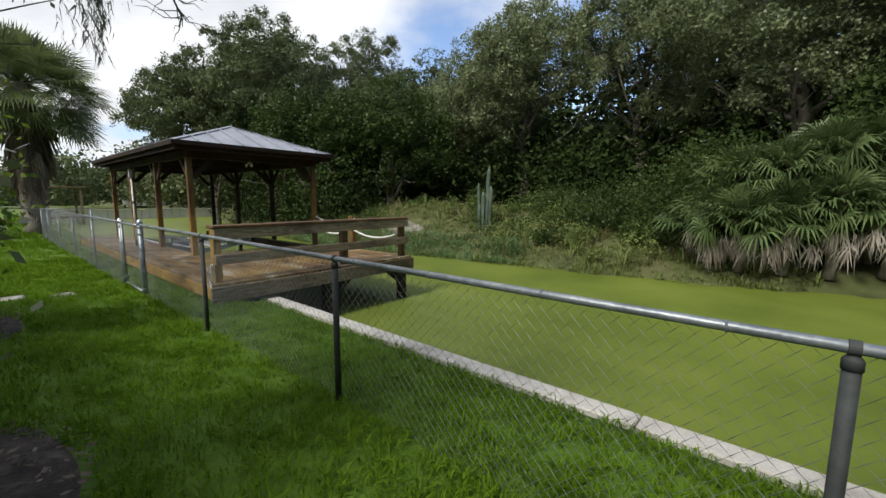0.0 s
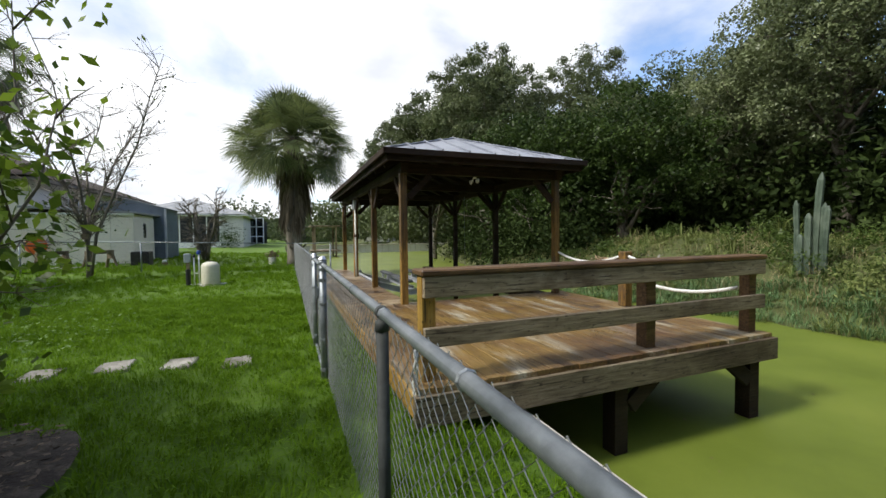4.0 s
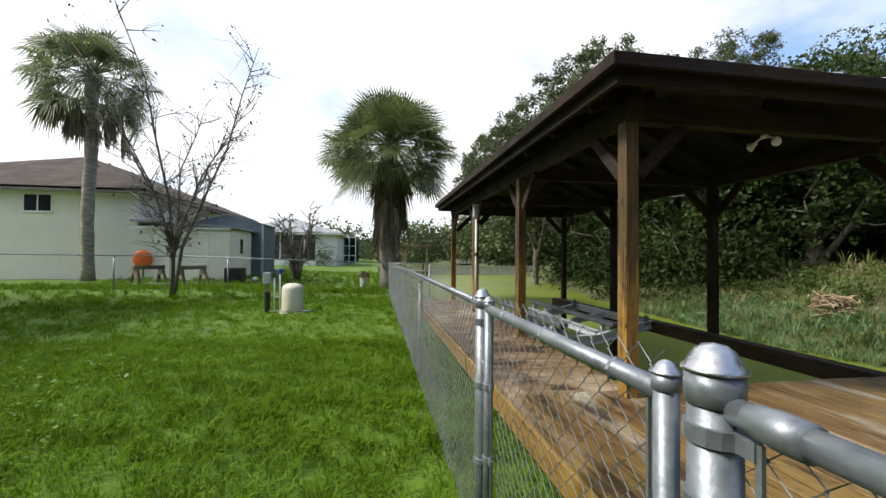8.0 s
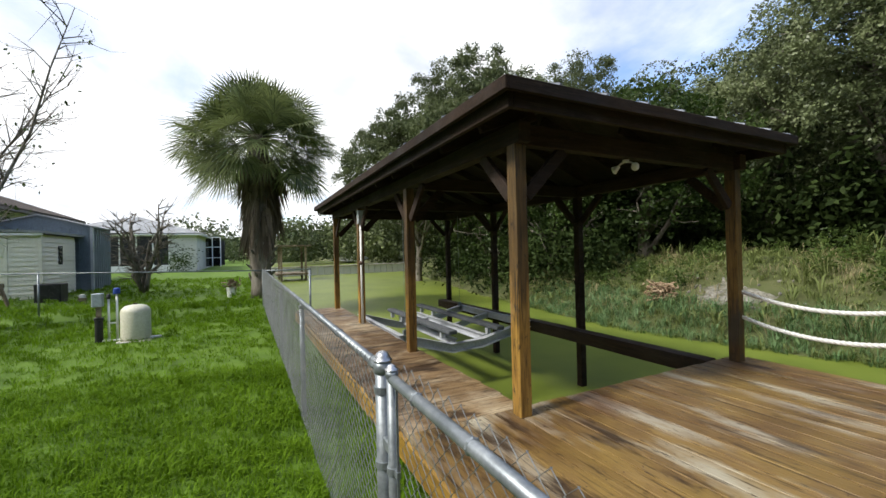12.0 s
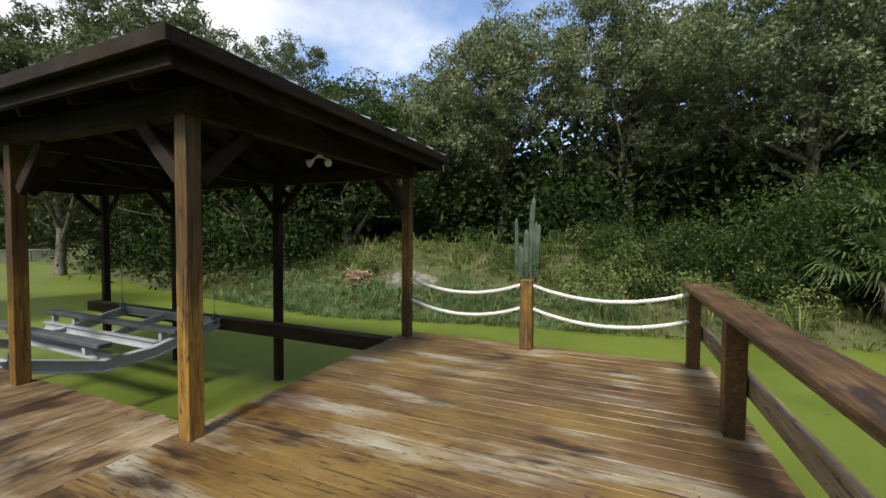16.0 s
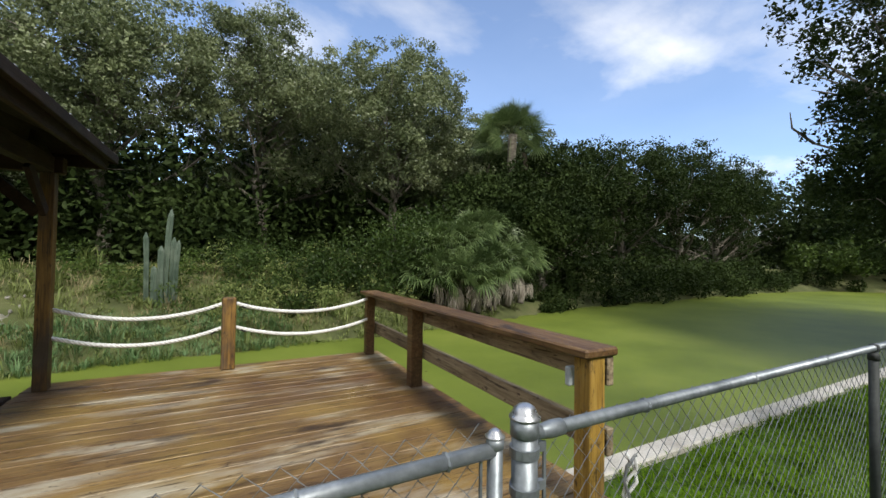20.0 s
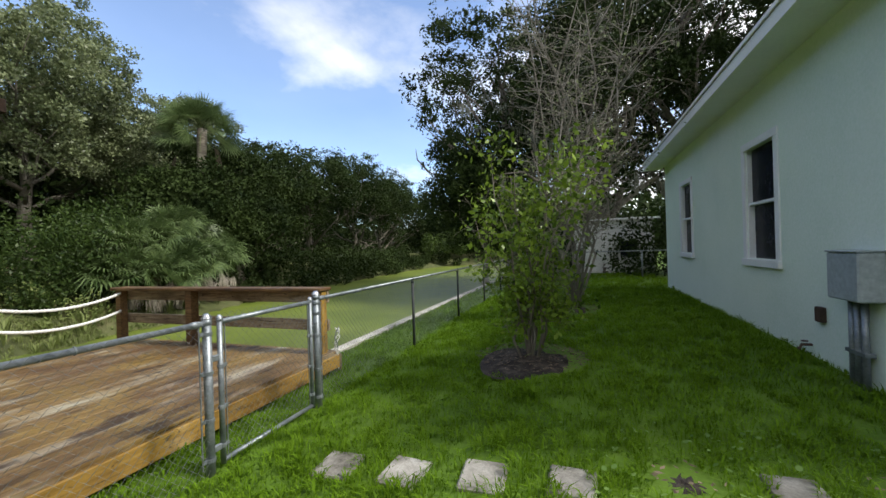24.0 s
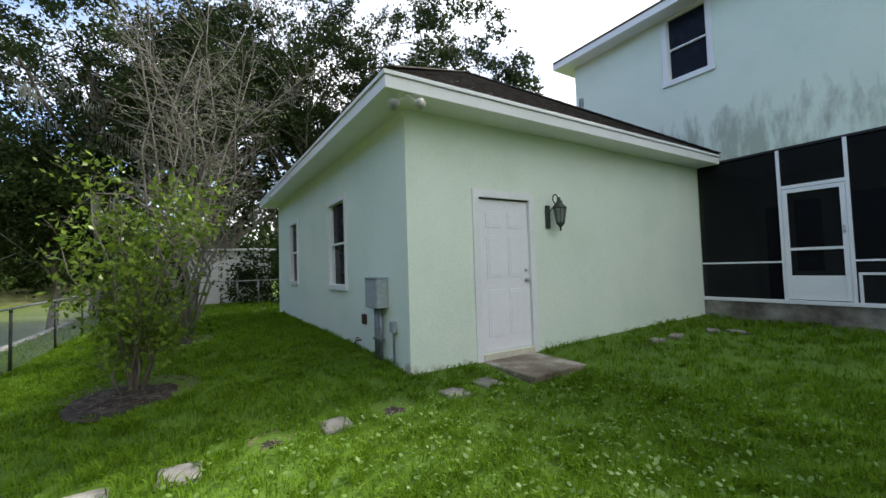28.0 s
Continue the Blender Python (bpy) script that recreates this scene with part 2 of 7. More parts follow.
def stain_wall(m, z0, z1, colour, at, stretch):
    """Adds blotchy run-off stains to a wall paint between two heights."""
    nt = m.node_tree
    b = nt.nodes["Principled BSDF"]
    base = b.inputs["Base Color"].links[0].from_socket
    pos = nt.nodes.new("ShaderNodeNewGeometry").outputs["Position"]
    mp = nt.nodes.new("ShaderNodeMapping")
    mp.inputs["Scale"].default_value = stretch
    nt.links.new(pos, mp.inputs["Vector"])
    n = nt.nodes.new("ShaderNodeTexNoise")
    n.inputs["Scale"].default_value = 2.2
    n.inputs["Detail"].default_value = 8
    n.inputs["Roughness"].default_value = 0.65
    nt.links.new(mp.outputs[0], n.inputs["Vector"])
    sep = nt.nodes.new("ShaderNodeSeparateXYZ")
    nt.links.new(pos, sep.inputs[0])
    band = nt.nodes.new("ShaderNodeMapRange")
    band.interpolation_type = "SMOOTHSTEP"
    for k, v in (("From Min", z0), ("From Max", z1), ("To Min", 0.13), ("To Max", -0.25)):
        band.inputs[k].default_value = v
    nt.links.new(sep.outputs["Z"], band.inputs["Value"])
    ad = nt.nodes.new("ShaderNodeMath")
    nt.links.new(n.outputs["Fac"], ad.inputs[0])
    nt.links.new(band.outputs[0], ad.inputs[1])
    r = nt.nodes.new("ShaderNodeMapRange")
    for k, v in (("From Min", at), ("From Max", at + 0.16), ("To Max", 0.7)):
        r.inputs[k].default_value = v
    nt.links.new(ad.outputs[0], r.inputs["Value"])
    x = nt.nodes.new("ShaderNodeMix")
    x.data_type = "RGBA"
    nt.links.new(r.outputs[0], x.inputs["Factor"])
    nt.links.new(base, x.inputs[6])
    x.inputs[7].default_value = (*colour, 1)
    nt.links.new(x.outputs[2], b.inputs["Base Color"])
    return m


M = {
    "wood_fascia": wood_mat("wood_fascia", [(0.198, 0.1125, 0.0216), (0.306, 0.1845, 0.0378), (0.378, 0.2475, 0.0675)], "x", worn=(0.40, 0.30, 0.16), worn_at=0.58, rough=0.5),
    "old_concrete": mat("old_concrete", [(0.10, 0.085, 0.07), (0.22, 0.20, 0.17), (0.36, 0.34, 0.30)], 2.6, 0.9, fine=70, bump=0.5),
    "slab_concrete": mat("slab_concrete", [(0.0675, 0.0495, 0.0324), (0.216, 0.1845, 0.1395), (0.486, 0.4545, 0.387)], 1.9, 0.9, fine=55, bump=0.4),
    # dark timber along x, its tones lowered with the shade under the shelter roof
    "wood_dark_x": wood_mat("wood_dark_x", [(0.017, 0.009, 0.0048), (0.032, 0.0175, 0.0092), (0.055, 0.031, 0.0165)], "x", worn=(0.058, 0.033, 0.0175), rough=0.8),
    "soil": mat("soil", [(0.05412, 0.1082, 0.005412), (0.08118, 0.1533, 0.00902), (0.1082, 0.1849, 0.01443)], 0.9, 0.95, fine=30, bump=0.6),
    "bank_soil": mat("bank_soil", [(0.0425, 0.051, 0.0153), (0.07225, 0.085, 0.0255), (0.1105, 0.1105, 0.04675)], 0.9, 0.95, fine=30, bump=0.6),
    "sand": mat("sand", [(0.06, 0.062, 0.03), (0.15, 0.145, 0.11), (0.30, 0.285, 0.25)], 5.0, 0.95, fine=30, bump=0.8),
    "mulch": mat("mulch", [(0.0153, 0.0119, 0.00935), (0.03825, 0.02975, 0.0238), (0.0935, 0.0782, 0.06375)], 9, 0.95, fine=60, bump=1.0),
    "duckweed": mat("duckweed", [(0.09744, 0.1305, 0.0174), (0.1305, 0.1696, 0.02436), (0.161, 0.1984, 0.03219)], 0.5, 0.5, fine=160, bump=0.12, spec=0.3),
    "concrete": mat("concrete", [(0.30, 0.28, 0.25), (0.45, 0.43, 0.39), (0.55, 0.53, 0.49)], 2.5, 0.9, fine=70, bump=0.4),
    "stucco": mat("stucco", [(0.685, 0.79, 0.68), (0.745, 0.835, 0.73), (0.775, 0.86, 0.755)], 0.8, 0.85, fine=38, bump=0.3),
    "white_trim": mat("white_trim", [(0.78, 0.79, 0.80), (0.84, 0.85, 0.86)], 2, 0.5, fine=30, bump=0.08),
    "white_door": mat("white_door", [(0.82, 0.82, 0.87), (0.86, 0.86, 0.90)], 1.5, 0.4, fine=20, bump=0.05),
    "shingle": mat("shingle", [(0.045, 0.04, 0.038), (0.08, 0.07, 0.066), (0.12, 0.11, 0.10)], 6, 0.95, fine=50, bump=0.8, rnd=0.25),
    "old_shingle": mat("old_shingle", [(0.026, 0.018, 0.015), (0.05, 0.035, 0.028), (0.085, 0.065, 0.054)], 1.2, 0.95, fine=25, bump=0.6),
    "dark_screen_backing": mat("dark_screen_backing", [(0.012, 0.014, 0.016), (0.02, 0.022, 0.026)], 1.5, 0.35, fine=200, bump=0.1),
    "glass_dark": mat("glass_dark", [(0.008, 0.01, 0.016), (0.014, 0.017, 0.026)], 1, 0.25, fine=5, bump=0.0, spec=0.08),
    "galv": mat("galv", [(0.15, 0.17, 0.185), (0.22, 0.245, 0.265), (0.31, 0.335, 0.355)], 7, 0.45, metal=0.55, fine=60, bump=0.12),
    "galv_wire": mat("galv_wire", [(0.18, 0.192, 0.198), (0.276, 0.288, 0.294)], 4, 0.5, metal=0.6, fine=40, bump=0.0),
    "alu": mat("alu", [(0.40, 0.42, 0.46), (0.54, 0.56, 0.60)], 3, 0.45, metal=0.15, fine=40, bump=0.1),
    "wood_deck": wood_mat("wood_deck", [(0.1161, 0.0688, 0.02924), (0.1849, 0.1161, 0.0473), (0.258, 0.1763, 0.07568)], "x", stain_at=0.53, worn=(0.36, 0.33, 0.265), worn_at=0.515, rough=0.36, rnd=0.08, ochre=(0.225, 0.15, 0.046)),
    "wood_walk": wood_mat("wood_walk", [(0.1376, 0.08428, 0.0473), (0.2064, 0.1376, 0.07568), (0.2752, 0.1978, 0.1161)], "y", stain_at=0.50, worn=(0.42, 0.345, 0.25), worn_at=0.49, rough=0.4, rnd=0.1),
    "wood_post": wood_mat("wood_post", [(0.085, 0.044, 0.013), (0.225, 0.127, 0.032), (0.35, 0.21, 0.055)], "z", worn=(0.105, 0.08, 0.058), worn_at=0.47, rough=0.55),
    "wood_yellow": wood_mat("wood_yellow", [(0.171, 0.0945, 0.018), (0.288, 0.1755, 0.0342), (0.378, 0.252, 0.0675)], "z", worn=(0.16, 0.13, 0.10), worn_at=0.56, rough=0.5),
    # dark stained wood, lowered to near black: the roof's shade is in the colour
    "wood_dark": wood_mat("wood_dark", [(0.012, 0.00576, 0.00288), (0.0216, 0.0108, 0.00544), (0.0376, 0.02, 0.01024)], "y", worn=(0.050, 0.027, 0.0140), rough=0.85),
    "wood_grey": wood_mat("wood_grey", [(0.12, 0.092, 0.06), (0.215, 0.172, 0.118), (0.32, 0.27, 0.20)], "y", worn=(0.41, 0.37, 0.30), rough=0.65),
    "wood_rail": wood_mat("wood_rail", [(0.063, 0.0306, 0.0126), (0.117, 0.0648, 0.027), (0.189, 0.1215, 0.0585)], "y", worn=(0.34, 0.25, 0.15), worn_at=0.66, rough=0.42),
    "metal_roof": mat("metal_roof", [(0.21, 0.225, 0.27), (0.28, 0.30, 0.35), (0.36, 0.38, 0.43)], 1.2, 0.42, metal=0.3, fine=20, bump=0.05),
    "rope": mat("rope", [(0.62, 0.62, 0.60), (0.78, 0.78, 0.76)], 30, 0.8, fine=120, bump=0.4),
    "bark": mat("bark", [(0.08, 0.07, 0.055), (0.155, 0.135, 0.11), (0.25, 0.225, 0.19)], 5, 0.95, fine=30, bump=1.0, stretch=(1, 1, 0.3)),
    "bark_pale": mat("bark_pale", [(0.22, 0.205, 0.18), (0.36, 0.34, 0.305), (0.48, 0.455, 0.415)], 5, 0.9, fine=30, bump=0.6, stretch=(1, 1, 0.3)),
    "oak_leaf": leaf_mat("oak_leaf", (0.06138, 0.0837, 0.03348), (0.2558, 0.2976, 0.1442), rough=0.4, trans=0.25, spread=0.3, spec=0.35),
    # leaf colour lowered to hold the shade below and between the crowns
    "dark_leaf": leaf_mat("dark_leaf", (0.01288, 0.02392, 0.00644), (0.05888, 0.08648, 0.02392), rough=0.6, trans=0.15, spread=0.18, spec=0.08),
    "bush_leaf": leaf_mat("bush_leaf", (0.0238, 0.0493, 0.0102), (0.1062, 0.1573, 0.0357)),
    "vine_leaf": leaf_mat("vine_leaf", (0.016, 0.0344, 0.0072), (0.068, 0.108, 0.024)),
    "mid_leaf": leaf_mat("mid_leaf", (0.042, 0.058, 0.021), (0.17, 0.205, 0.088), rough=0.5, trans=0.2, spread=0.25, spec=0.25),
    "citrus_leaf": leaf_mat("citrus_leaf", (0.0375, 0.0775, 0.01), (0.2375, 0.3438, 0.04), rough=0.35, spread=0.5),
    "palm_leaf": leaf_mat("palm_leaf", (0.04, 0.058, 0.021), (0.195, 0.235, 0.09), rough=0.32, trans=0.25, spread=0.6, spec=0.45),
    "dead_leaf": leaf_mat("dead_leaf", (0.06, 0.045, 0.032), (0.24, 0.195, 0.145), rough=0.8, trans=0.15, spread=0.5),
    "grass": leaf_mat("grass", (0.082, 0.162, 0.0055), (0.155, 0.272, 0.0155), rough=0.55, trans=0.4, spread=0.45, scale=1.6, spec=0.07),
    "wild_grass": leaf_mat("wild_grass", (0.07392, 0.1134, 0.0252), (0.2268, 0.2646, 0.0882), rough=0.6, trans=0.3, spread=0.5),
    "bark_chip": leaf_mat("bark_chip", (0.03, 0.022, 0.016), (0.14, 0.11, 0.085), rough=0.9, trans=0.0, spread=0.6),
    "blue_grass": leaf_mat("blue_grass", (0.06, 0.13, 0.035), (0.17, 0.27, 0.12), rough=0.6, trans=0.3, spread=0.5),
    "weed": leaf_mat("weed", (0.07225, 0.1487, 0.0238), (0.1785, 0.2805, 0.07225), rough=0.45, trans=0.3, spread=0.5),
    "stalk": mat("stalk", [(0.17, 0.105, 0.06), (0.33, 0.23, 0.14), (0.50, 0.39, 0.27)], 6, 0.8, fine=40, bump=0.4, rnd=0.3),
    "stone": mat("stone", [(0.0952, 0.085, 0.068), (0.2244, 0.2108, 0.1836), (0.34, 0.323, 0.289)], 5, 0.9, fine=60, bump=0.5, rnd=0.25),
    "moss": leaf_mat("moss", (0.14, 0.15, 0.12), (0.26, 0.27, 0.22), rough=0.9, trans=0.2),
    "cactus": mat("cactus", [(0.0405, 0.063, 0.0432), (0.0702, 0.1008, 0.072), (0.1125, 0.144, 0.108)], 3, 0.6, fine=30, bump=0.3),
    "cream": mat("cream", [(0.55, 0.53, 0.42), (0.64, 0.62, 0.50)], 2, 0.5, fine=30, bump=0.1),
    "roof_trim": mat("roof_trim", [(0.12, 0.105, 0.095), (0.2, 0.18, 0.165)], 3, 0.8, fine=20, bump=0.1),
    "cream_wall": mat("cream_wall", [(0.72, 0.675, 0.615), (0.81, 0.765, 0.70)], 0.7, 0.85, fine=30, bump=0.3),
    "siding": mat("siding", [(0.70, 0.675, 0.57), (0.79, 0.765, 0.655)], 1.0, 0.6, fine=20, bump=0.1),
    "black_plastic": mat("black_plastic", [(0.012, 0.012, 0.013), (0.03, 0.03, 0.032)], 4, 0.5, fine=30, bump=0.1),
    "pvc": mat("pvc", [(0.66, 0.66, 0.64), (0.76, 0.76, 0.74)], 4, 0.4, fine=30, bump=0.05),
    "orange": mat("orange", [(0.60, 0.10, 0.015), (0.72, 0.14, 0.02)], 3, 0.45, fine=20, bump=0.05),
    "grey_paint": mat("grey_paint", [(0.30, 0.34, 0.36), (0.38, 0.42, 0.44)], 3, 0.5, fine=30, bump=0.1),
    "metal_siding": mat("metal_siding", [(0.13, 0.165, 0.20), (0.18, 0.22, 0.26)], 1.5, 0.5, fine=20, bump=0.1),
    "pale_wall": mat("pale_wall", [(0.50, 0.51, 0.50), (0.62, 0.62, 0.60)], 0.6, 0.8, fine=20, bump=0.2),
    "grey_roof": mat("grey_roof", [(0.22, 0.23, 0.24), (0.34, 0.35, 0.36)], 0.8, 0.8, fine=15, bump=0.2),
    "rust": mat("rust", [(0.05, 0.035, 0.03), (0.13, 0.08, 0.06)], 8, 0.8, metal=0.3, fine=60, bump=0.4),
    "lantern_glass": mat("lantern_glass", [(0.20, 0.22, 0.20), (0.34, 0.36, 0.33)], 6, 0.3, fine=60, bump=0.3),
    "dark_carpet": mat("dark_carpet", [(0.06, 0.066, 0.075), (0.11, 0.12, 0.13)], 5, 0.95, fine=80, bump=0.5),
    "lantern": mat("lantern", [(0.05, 0.066, 0.056), (0.09, 0.112, 0.098)], 8, 0.6, metal=0.5, fine=60, bump=0.2),
}

def grey_top(m, z0, z1, tint):
    """Darkens and greys the upper part of posts, with a ragged lower edge."""
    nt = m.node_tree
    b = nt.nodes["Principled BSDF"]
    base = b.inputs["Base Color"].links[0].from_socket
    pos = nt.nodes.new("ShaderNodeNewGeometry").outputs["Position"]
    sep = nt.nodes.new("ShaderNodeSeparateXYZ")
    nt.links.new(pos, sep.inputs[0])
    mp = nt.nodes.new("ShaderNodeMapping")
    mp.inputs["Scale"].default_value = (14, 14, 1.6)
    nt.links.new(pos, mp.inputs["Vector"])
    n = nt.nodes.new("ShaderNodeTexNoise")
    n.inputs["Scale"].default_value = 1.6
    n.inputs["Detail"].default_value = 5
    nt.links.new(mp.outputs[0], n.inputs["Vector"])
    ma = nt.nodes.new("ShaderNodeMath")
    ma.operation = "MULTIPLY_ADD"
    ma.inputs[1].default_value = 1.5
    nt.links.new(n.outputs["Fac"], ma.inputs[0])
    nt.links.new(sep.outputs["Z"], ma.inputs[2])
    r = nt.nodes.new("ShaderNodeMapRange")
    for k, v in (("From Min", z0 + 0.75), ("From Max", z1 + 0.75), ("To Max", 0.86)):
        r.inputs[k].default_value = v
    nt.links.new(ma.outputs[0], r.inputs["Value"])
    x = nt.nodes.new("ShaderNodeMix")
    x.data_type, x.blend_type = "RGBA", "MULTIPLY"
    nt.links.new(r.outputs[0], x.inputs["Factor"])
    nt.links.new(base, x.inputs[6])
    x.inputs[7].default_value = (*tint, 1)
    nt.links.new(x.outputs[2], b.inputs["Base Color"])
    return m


M["wood_post_tall"] = grey_top(wood_mat("wood_post_tall", [(0.13, 0.066, 0.014), (0.31, 0.175, 0.036), (0.43, 0.26, 0.065)], "z", worn=(0.36, 0.27, 0.16), worn_at=0.60, rough=0.5), 0.9, 1.2, (0.27, 0.28, 0.40))
M["stucco_upper"] = stain_wall(mat("stucco_upper", [(0.685, 0.79, 0.68), (0.745, 0.835, 0.73), (0.775, 0.86, 0.755)], 0.8, 0.85, fine=38, bump=0.3), 3.9, 5.4, (0.30, 0.33, 0.26), 0.57, (1.3, 1.3, 0.35))
stain_wall(M["stucco"], 0.12, 0.55, (0.27, 0.23, 0.13), 0.565, (1.6, 1.6, 1.2))
M["pale_dead"] = leaf_mat("pale_dead", (0.117, 0.0951, 0.07312), (0.3656, 0.3291, 0.2816), rough=0.9, trans=0.1, spread=0.6)
M["palmetto_leaf"] = leaf_mat("palmetto_leaf", (0.03213, 0.05967, 0.01682), (0.1454, 0.2028, 0.0765), rough=0.4, trans=0.25, spread=0.5, spec=0.3)
M["straw"] = leaf_mat("straw", (0.1445, 0.1105, 0.051), (0.34, 0.289, 0.1615), rough=0.9, trans=0.2, spread=0.6)
M["far_green"] = mat("far_green", [(0.016, 0.026, 0.01), (0.035, 0.052, 0.018), (0.07, 0.09, 0.036)], 0.5, 0.95, fine=2.5, bump=0.0, spec=0.05)
M["bright_zinc"] = mat("bright_zinc", [(0.42, 0.43, 0.45), (0.55, 0.56, 0.58)], 6, 0.3, metal=0.85, fine=60, bump=0.05)
M["bark_twig"] = mat("bark_twig", [(0.12, 0.1087, 0.09), (0.2025, 0.1875, 0.1613), (0.285, 0.2662, 0.2325)], 5, 0.9, fine=30, bump=0.6, stretch=(1, 1, 0.3))
# darker copy of galv: the trees' shadow is put into the metal colour
M["galv_shaded"] = mat("galv_shaded", [(0.0231, 0.0273, 0.02688), (0.0357, 0.04116, 0.04116), (0.0546, 0.0609, 0.0609)], 7, 0.7, metal=0.0, fine=60, bump=0.15)
M["palm_bark"] = mat("palm_bark", [(0.16, 0.135, 0.108), (0.27, 0.235, 0.19), (0.39, 0.35, 0.29)], 4, 0.95, fine=26, bump=0.8, stretch=(1, 1, 3))
M["litter"] = leaf_mat("litter", (0.05, 0.035, 0.025), (0.22, 0.17, 0.12), rough=0.9, trans=0.05, spread=0.6)


# ==== mesh helpers ====
def thing(name, loc, label, category, group="", kind=""):
    return_ob = new(name)
    return_ob.empty_display_size = 0.1
    return_ob.location = loc
    return tagged(return_ob, label, category, group, kind)


def mesh_of(bm, name, material, smooth=False):
    me = bpy.data.meshes.new(name)
    if smooth:
        for f in bm.faces:
            f.smooth = True
    bm.to_mesh(me)
    bm.free()
    if material:
        me.materials.append(material)
    return me


def part(name, bm, material, parent=None, label="", smooth=False):
    ob = new(name, mesh_of(bm, name, material, smooth))
    ob.parent = parent
    if label:
        ob["label"] = label
    return ob


def solid(name, bm, material, label, category, kind="", group="", smooth=False):
    return tagged(part(name, bm, material, None, "", smooth), label, category, group, kind)


def box(bm, x0, y0, z0, x1, y1, z1, m=None, bevel=0.0):
    vs = bmesh.ops.create_cube(bm, size=1.0)["verts"]
    t = Matrix.Translation(((x0 + x1) / 2, (y0 + y1) / 2, (z0 + z1) / 2)) @ Matrix.Diagonal((abs(x1 - x0), abs(y1 - y0), abs(z1 - z0), 1))
    bmesh.ops.transform(bm, matrix=t, verts=vs)
    if bevel:
        es = {e for v in vs for e in v.link_edges}
        made = bmesh.ops.bevel(bm, geom=list(es), offset=bevel, segments=1, affect="EDGES")
        vs = list({v for f in made["faces"] for v in f.verts} | {v for v in vs if v.is_valid})
    if m is not None:
        bmesh.ops.transform(bm, matrix=m, verts=vs)
    return bm


def boxed(*a, **k):
    return box(bmesh.new(), *a, **k)


def beam(bm, p, q, w, h, bevel=0.004, roll=0.0):
    """A squared timber from p to q, w wide and h high."""
    p, q = Vector(p), Vector(q)
    d = q - p
    rot = d.to_track_quat("X", "Z").to_matrix().to_4x4()
    return box(bm, 0, -w / 2, -h / 2, d.length, w / 2, h / 2, Matrix.Translation(p) @ rot @ Matrix.Rotation(roll, 4, "X"), bevel)


def tube(bm, pts, radii, n=8, cap=True):
    """A round tube along points, with a radius for each."""
    if not hasattr(radii, "__len__"):
        radii = [radii] * len(pts)
    pts = [Vector(p) for p in pts]
    rings = []
    side = None
    for i, p in enumerate(pts):
        d = (pts[min(i + 1, len(pts) - 1)] - pts[max(i - 1, 0)]).normalized()
        if side is None:
            side = d.orthogonal().normalized()
        side = (side - d * side.dot(d)).normalized()
        up = d.cross(side)
        rings.append([bm.verts.new(p + (side * math.cos(a) + up * math.sin(a)) * radii[i]) for a in (2 * math.pi * k / n for k in range(n))])
    for a, b in zip(rings, rings[1:]):
        for k in range(n):
            bm.faces.new((a[k], a[(k + 1) % n], b[(k + 1) % n], b[k]))
    if cap:
        bm.faces.new(list(reversed(rings[0])))
        bm.faces.new(rings[-1])
    return bm


def lathe(bm, prof, n=16, at=(0, 0, 0)):
    """A turned body: radius and height pairs, from the bottom up."""
    return tube(bm, [(at[0], at[1], at[2] + z) for r, z in prof], [max(r, 0.0005) for r, z in prof], n)


def soup(name, verts, faces, material, parent=None, label=""):
    me = bpy.data.meshes.new(name)
    me.from_pydata(verts, [], faces)
    me.materials.append(material)
    ob = new(name, me)
    ob.parent = parent
    if label:
        ob["label"] = label
    return ob


def polys(name, v, n, material, parent=None, smooth=False):
    """Many alike polygons of n corners from an array of corners, quickly."""
    v = np.asarray(v, dtype=np.float32).reshape(-1, 3)
    k = len(v) // n
    me = bpy.data.meshes.new(name)
    me.vertices.add(len(v))
    me.vertices.foreach_set("co", v.ravel())
    me.loops.add(k * n)
    me.loops.foreach_set("vertex_index", np.arange(k * n, dtype=np.int32))
    me.polygons.add(k)
    me.polygons.foreach_set("loop_start", np.arange(0, k * n, n, dtype=np.int32))
    me.update(calc_edges=True)
    me.materials.append(material)
    ob = new(name, me)
    ob.parent = parent
    return ob


def smoothstep(a, b, x):
    t = np.clip((x - a) / (b - a), 0, 1)
    return t * t * (3 - 2 * t)

# ==== ground, pond ====
WATER = -0.56
BANK_X = [-120, -60, -42, -26, -18, -9, -5, 0, 3, 6, 10, 18, 30, 36, 41, 46, 55, 90]
BANK_Y = [24, 20, 17, 13.5, 11.5, 10.3, 11.2, 11.7, 12.2, 13.1, 14.4, 14.8, 15.6, 14.5, 10, 4.6, 4.2, 4.2]
SHORE = 3.88        # the pond's near edge, at the seawall


def bank(x):
    return np.interp(x, BANK_X, BANK_Y)


def lawn(x, y):
    """The lawn's height."""
    rise = (0.09 + 0.11 * smoothstep(-3.4, -1.8, x)) * smoothstep(2.3, 0.8, y) + 0.08 * smoothstep(-3.0, -8.0, y)
    rise = rise * smoothstep(-9.0, -6.5, x) + 0.16 * smoothstep(-11.0, -15.0, x) * smoothstep(1.5, -5.0, y)
    return 0.04 + rise + 0.05 * smoothstep(-2.4, -0.5, x) * smoothstep(3.2, 2.2, y) + 0.012 * np.sin(x * 1.3 + y) * np.sin(y * 1.7) - 0.12 * smoothstep(2.9, 3.9, y)


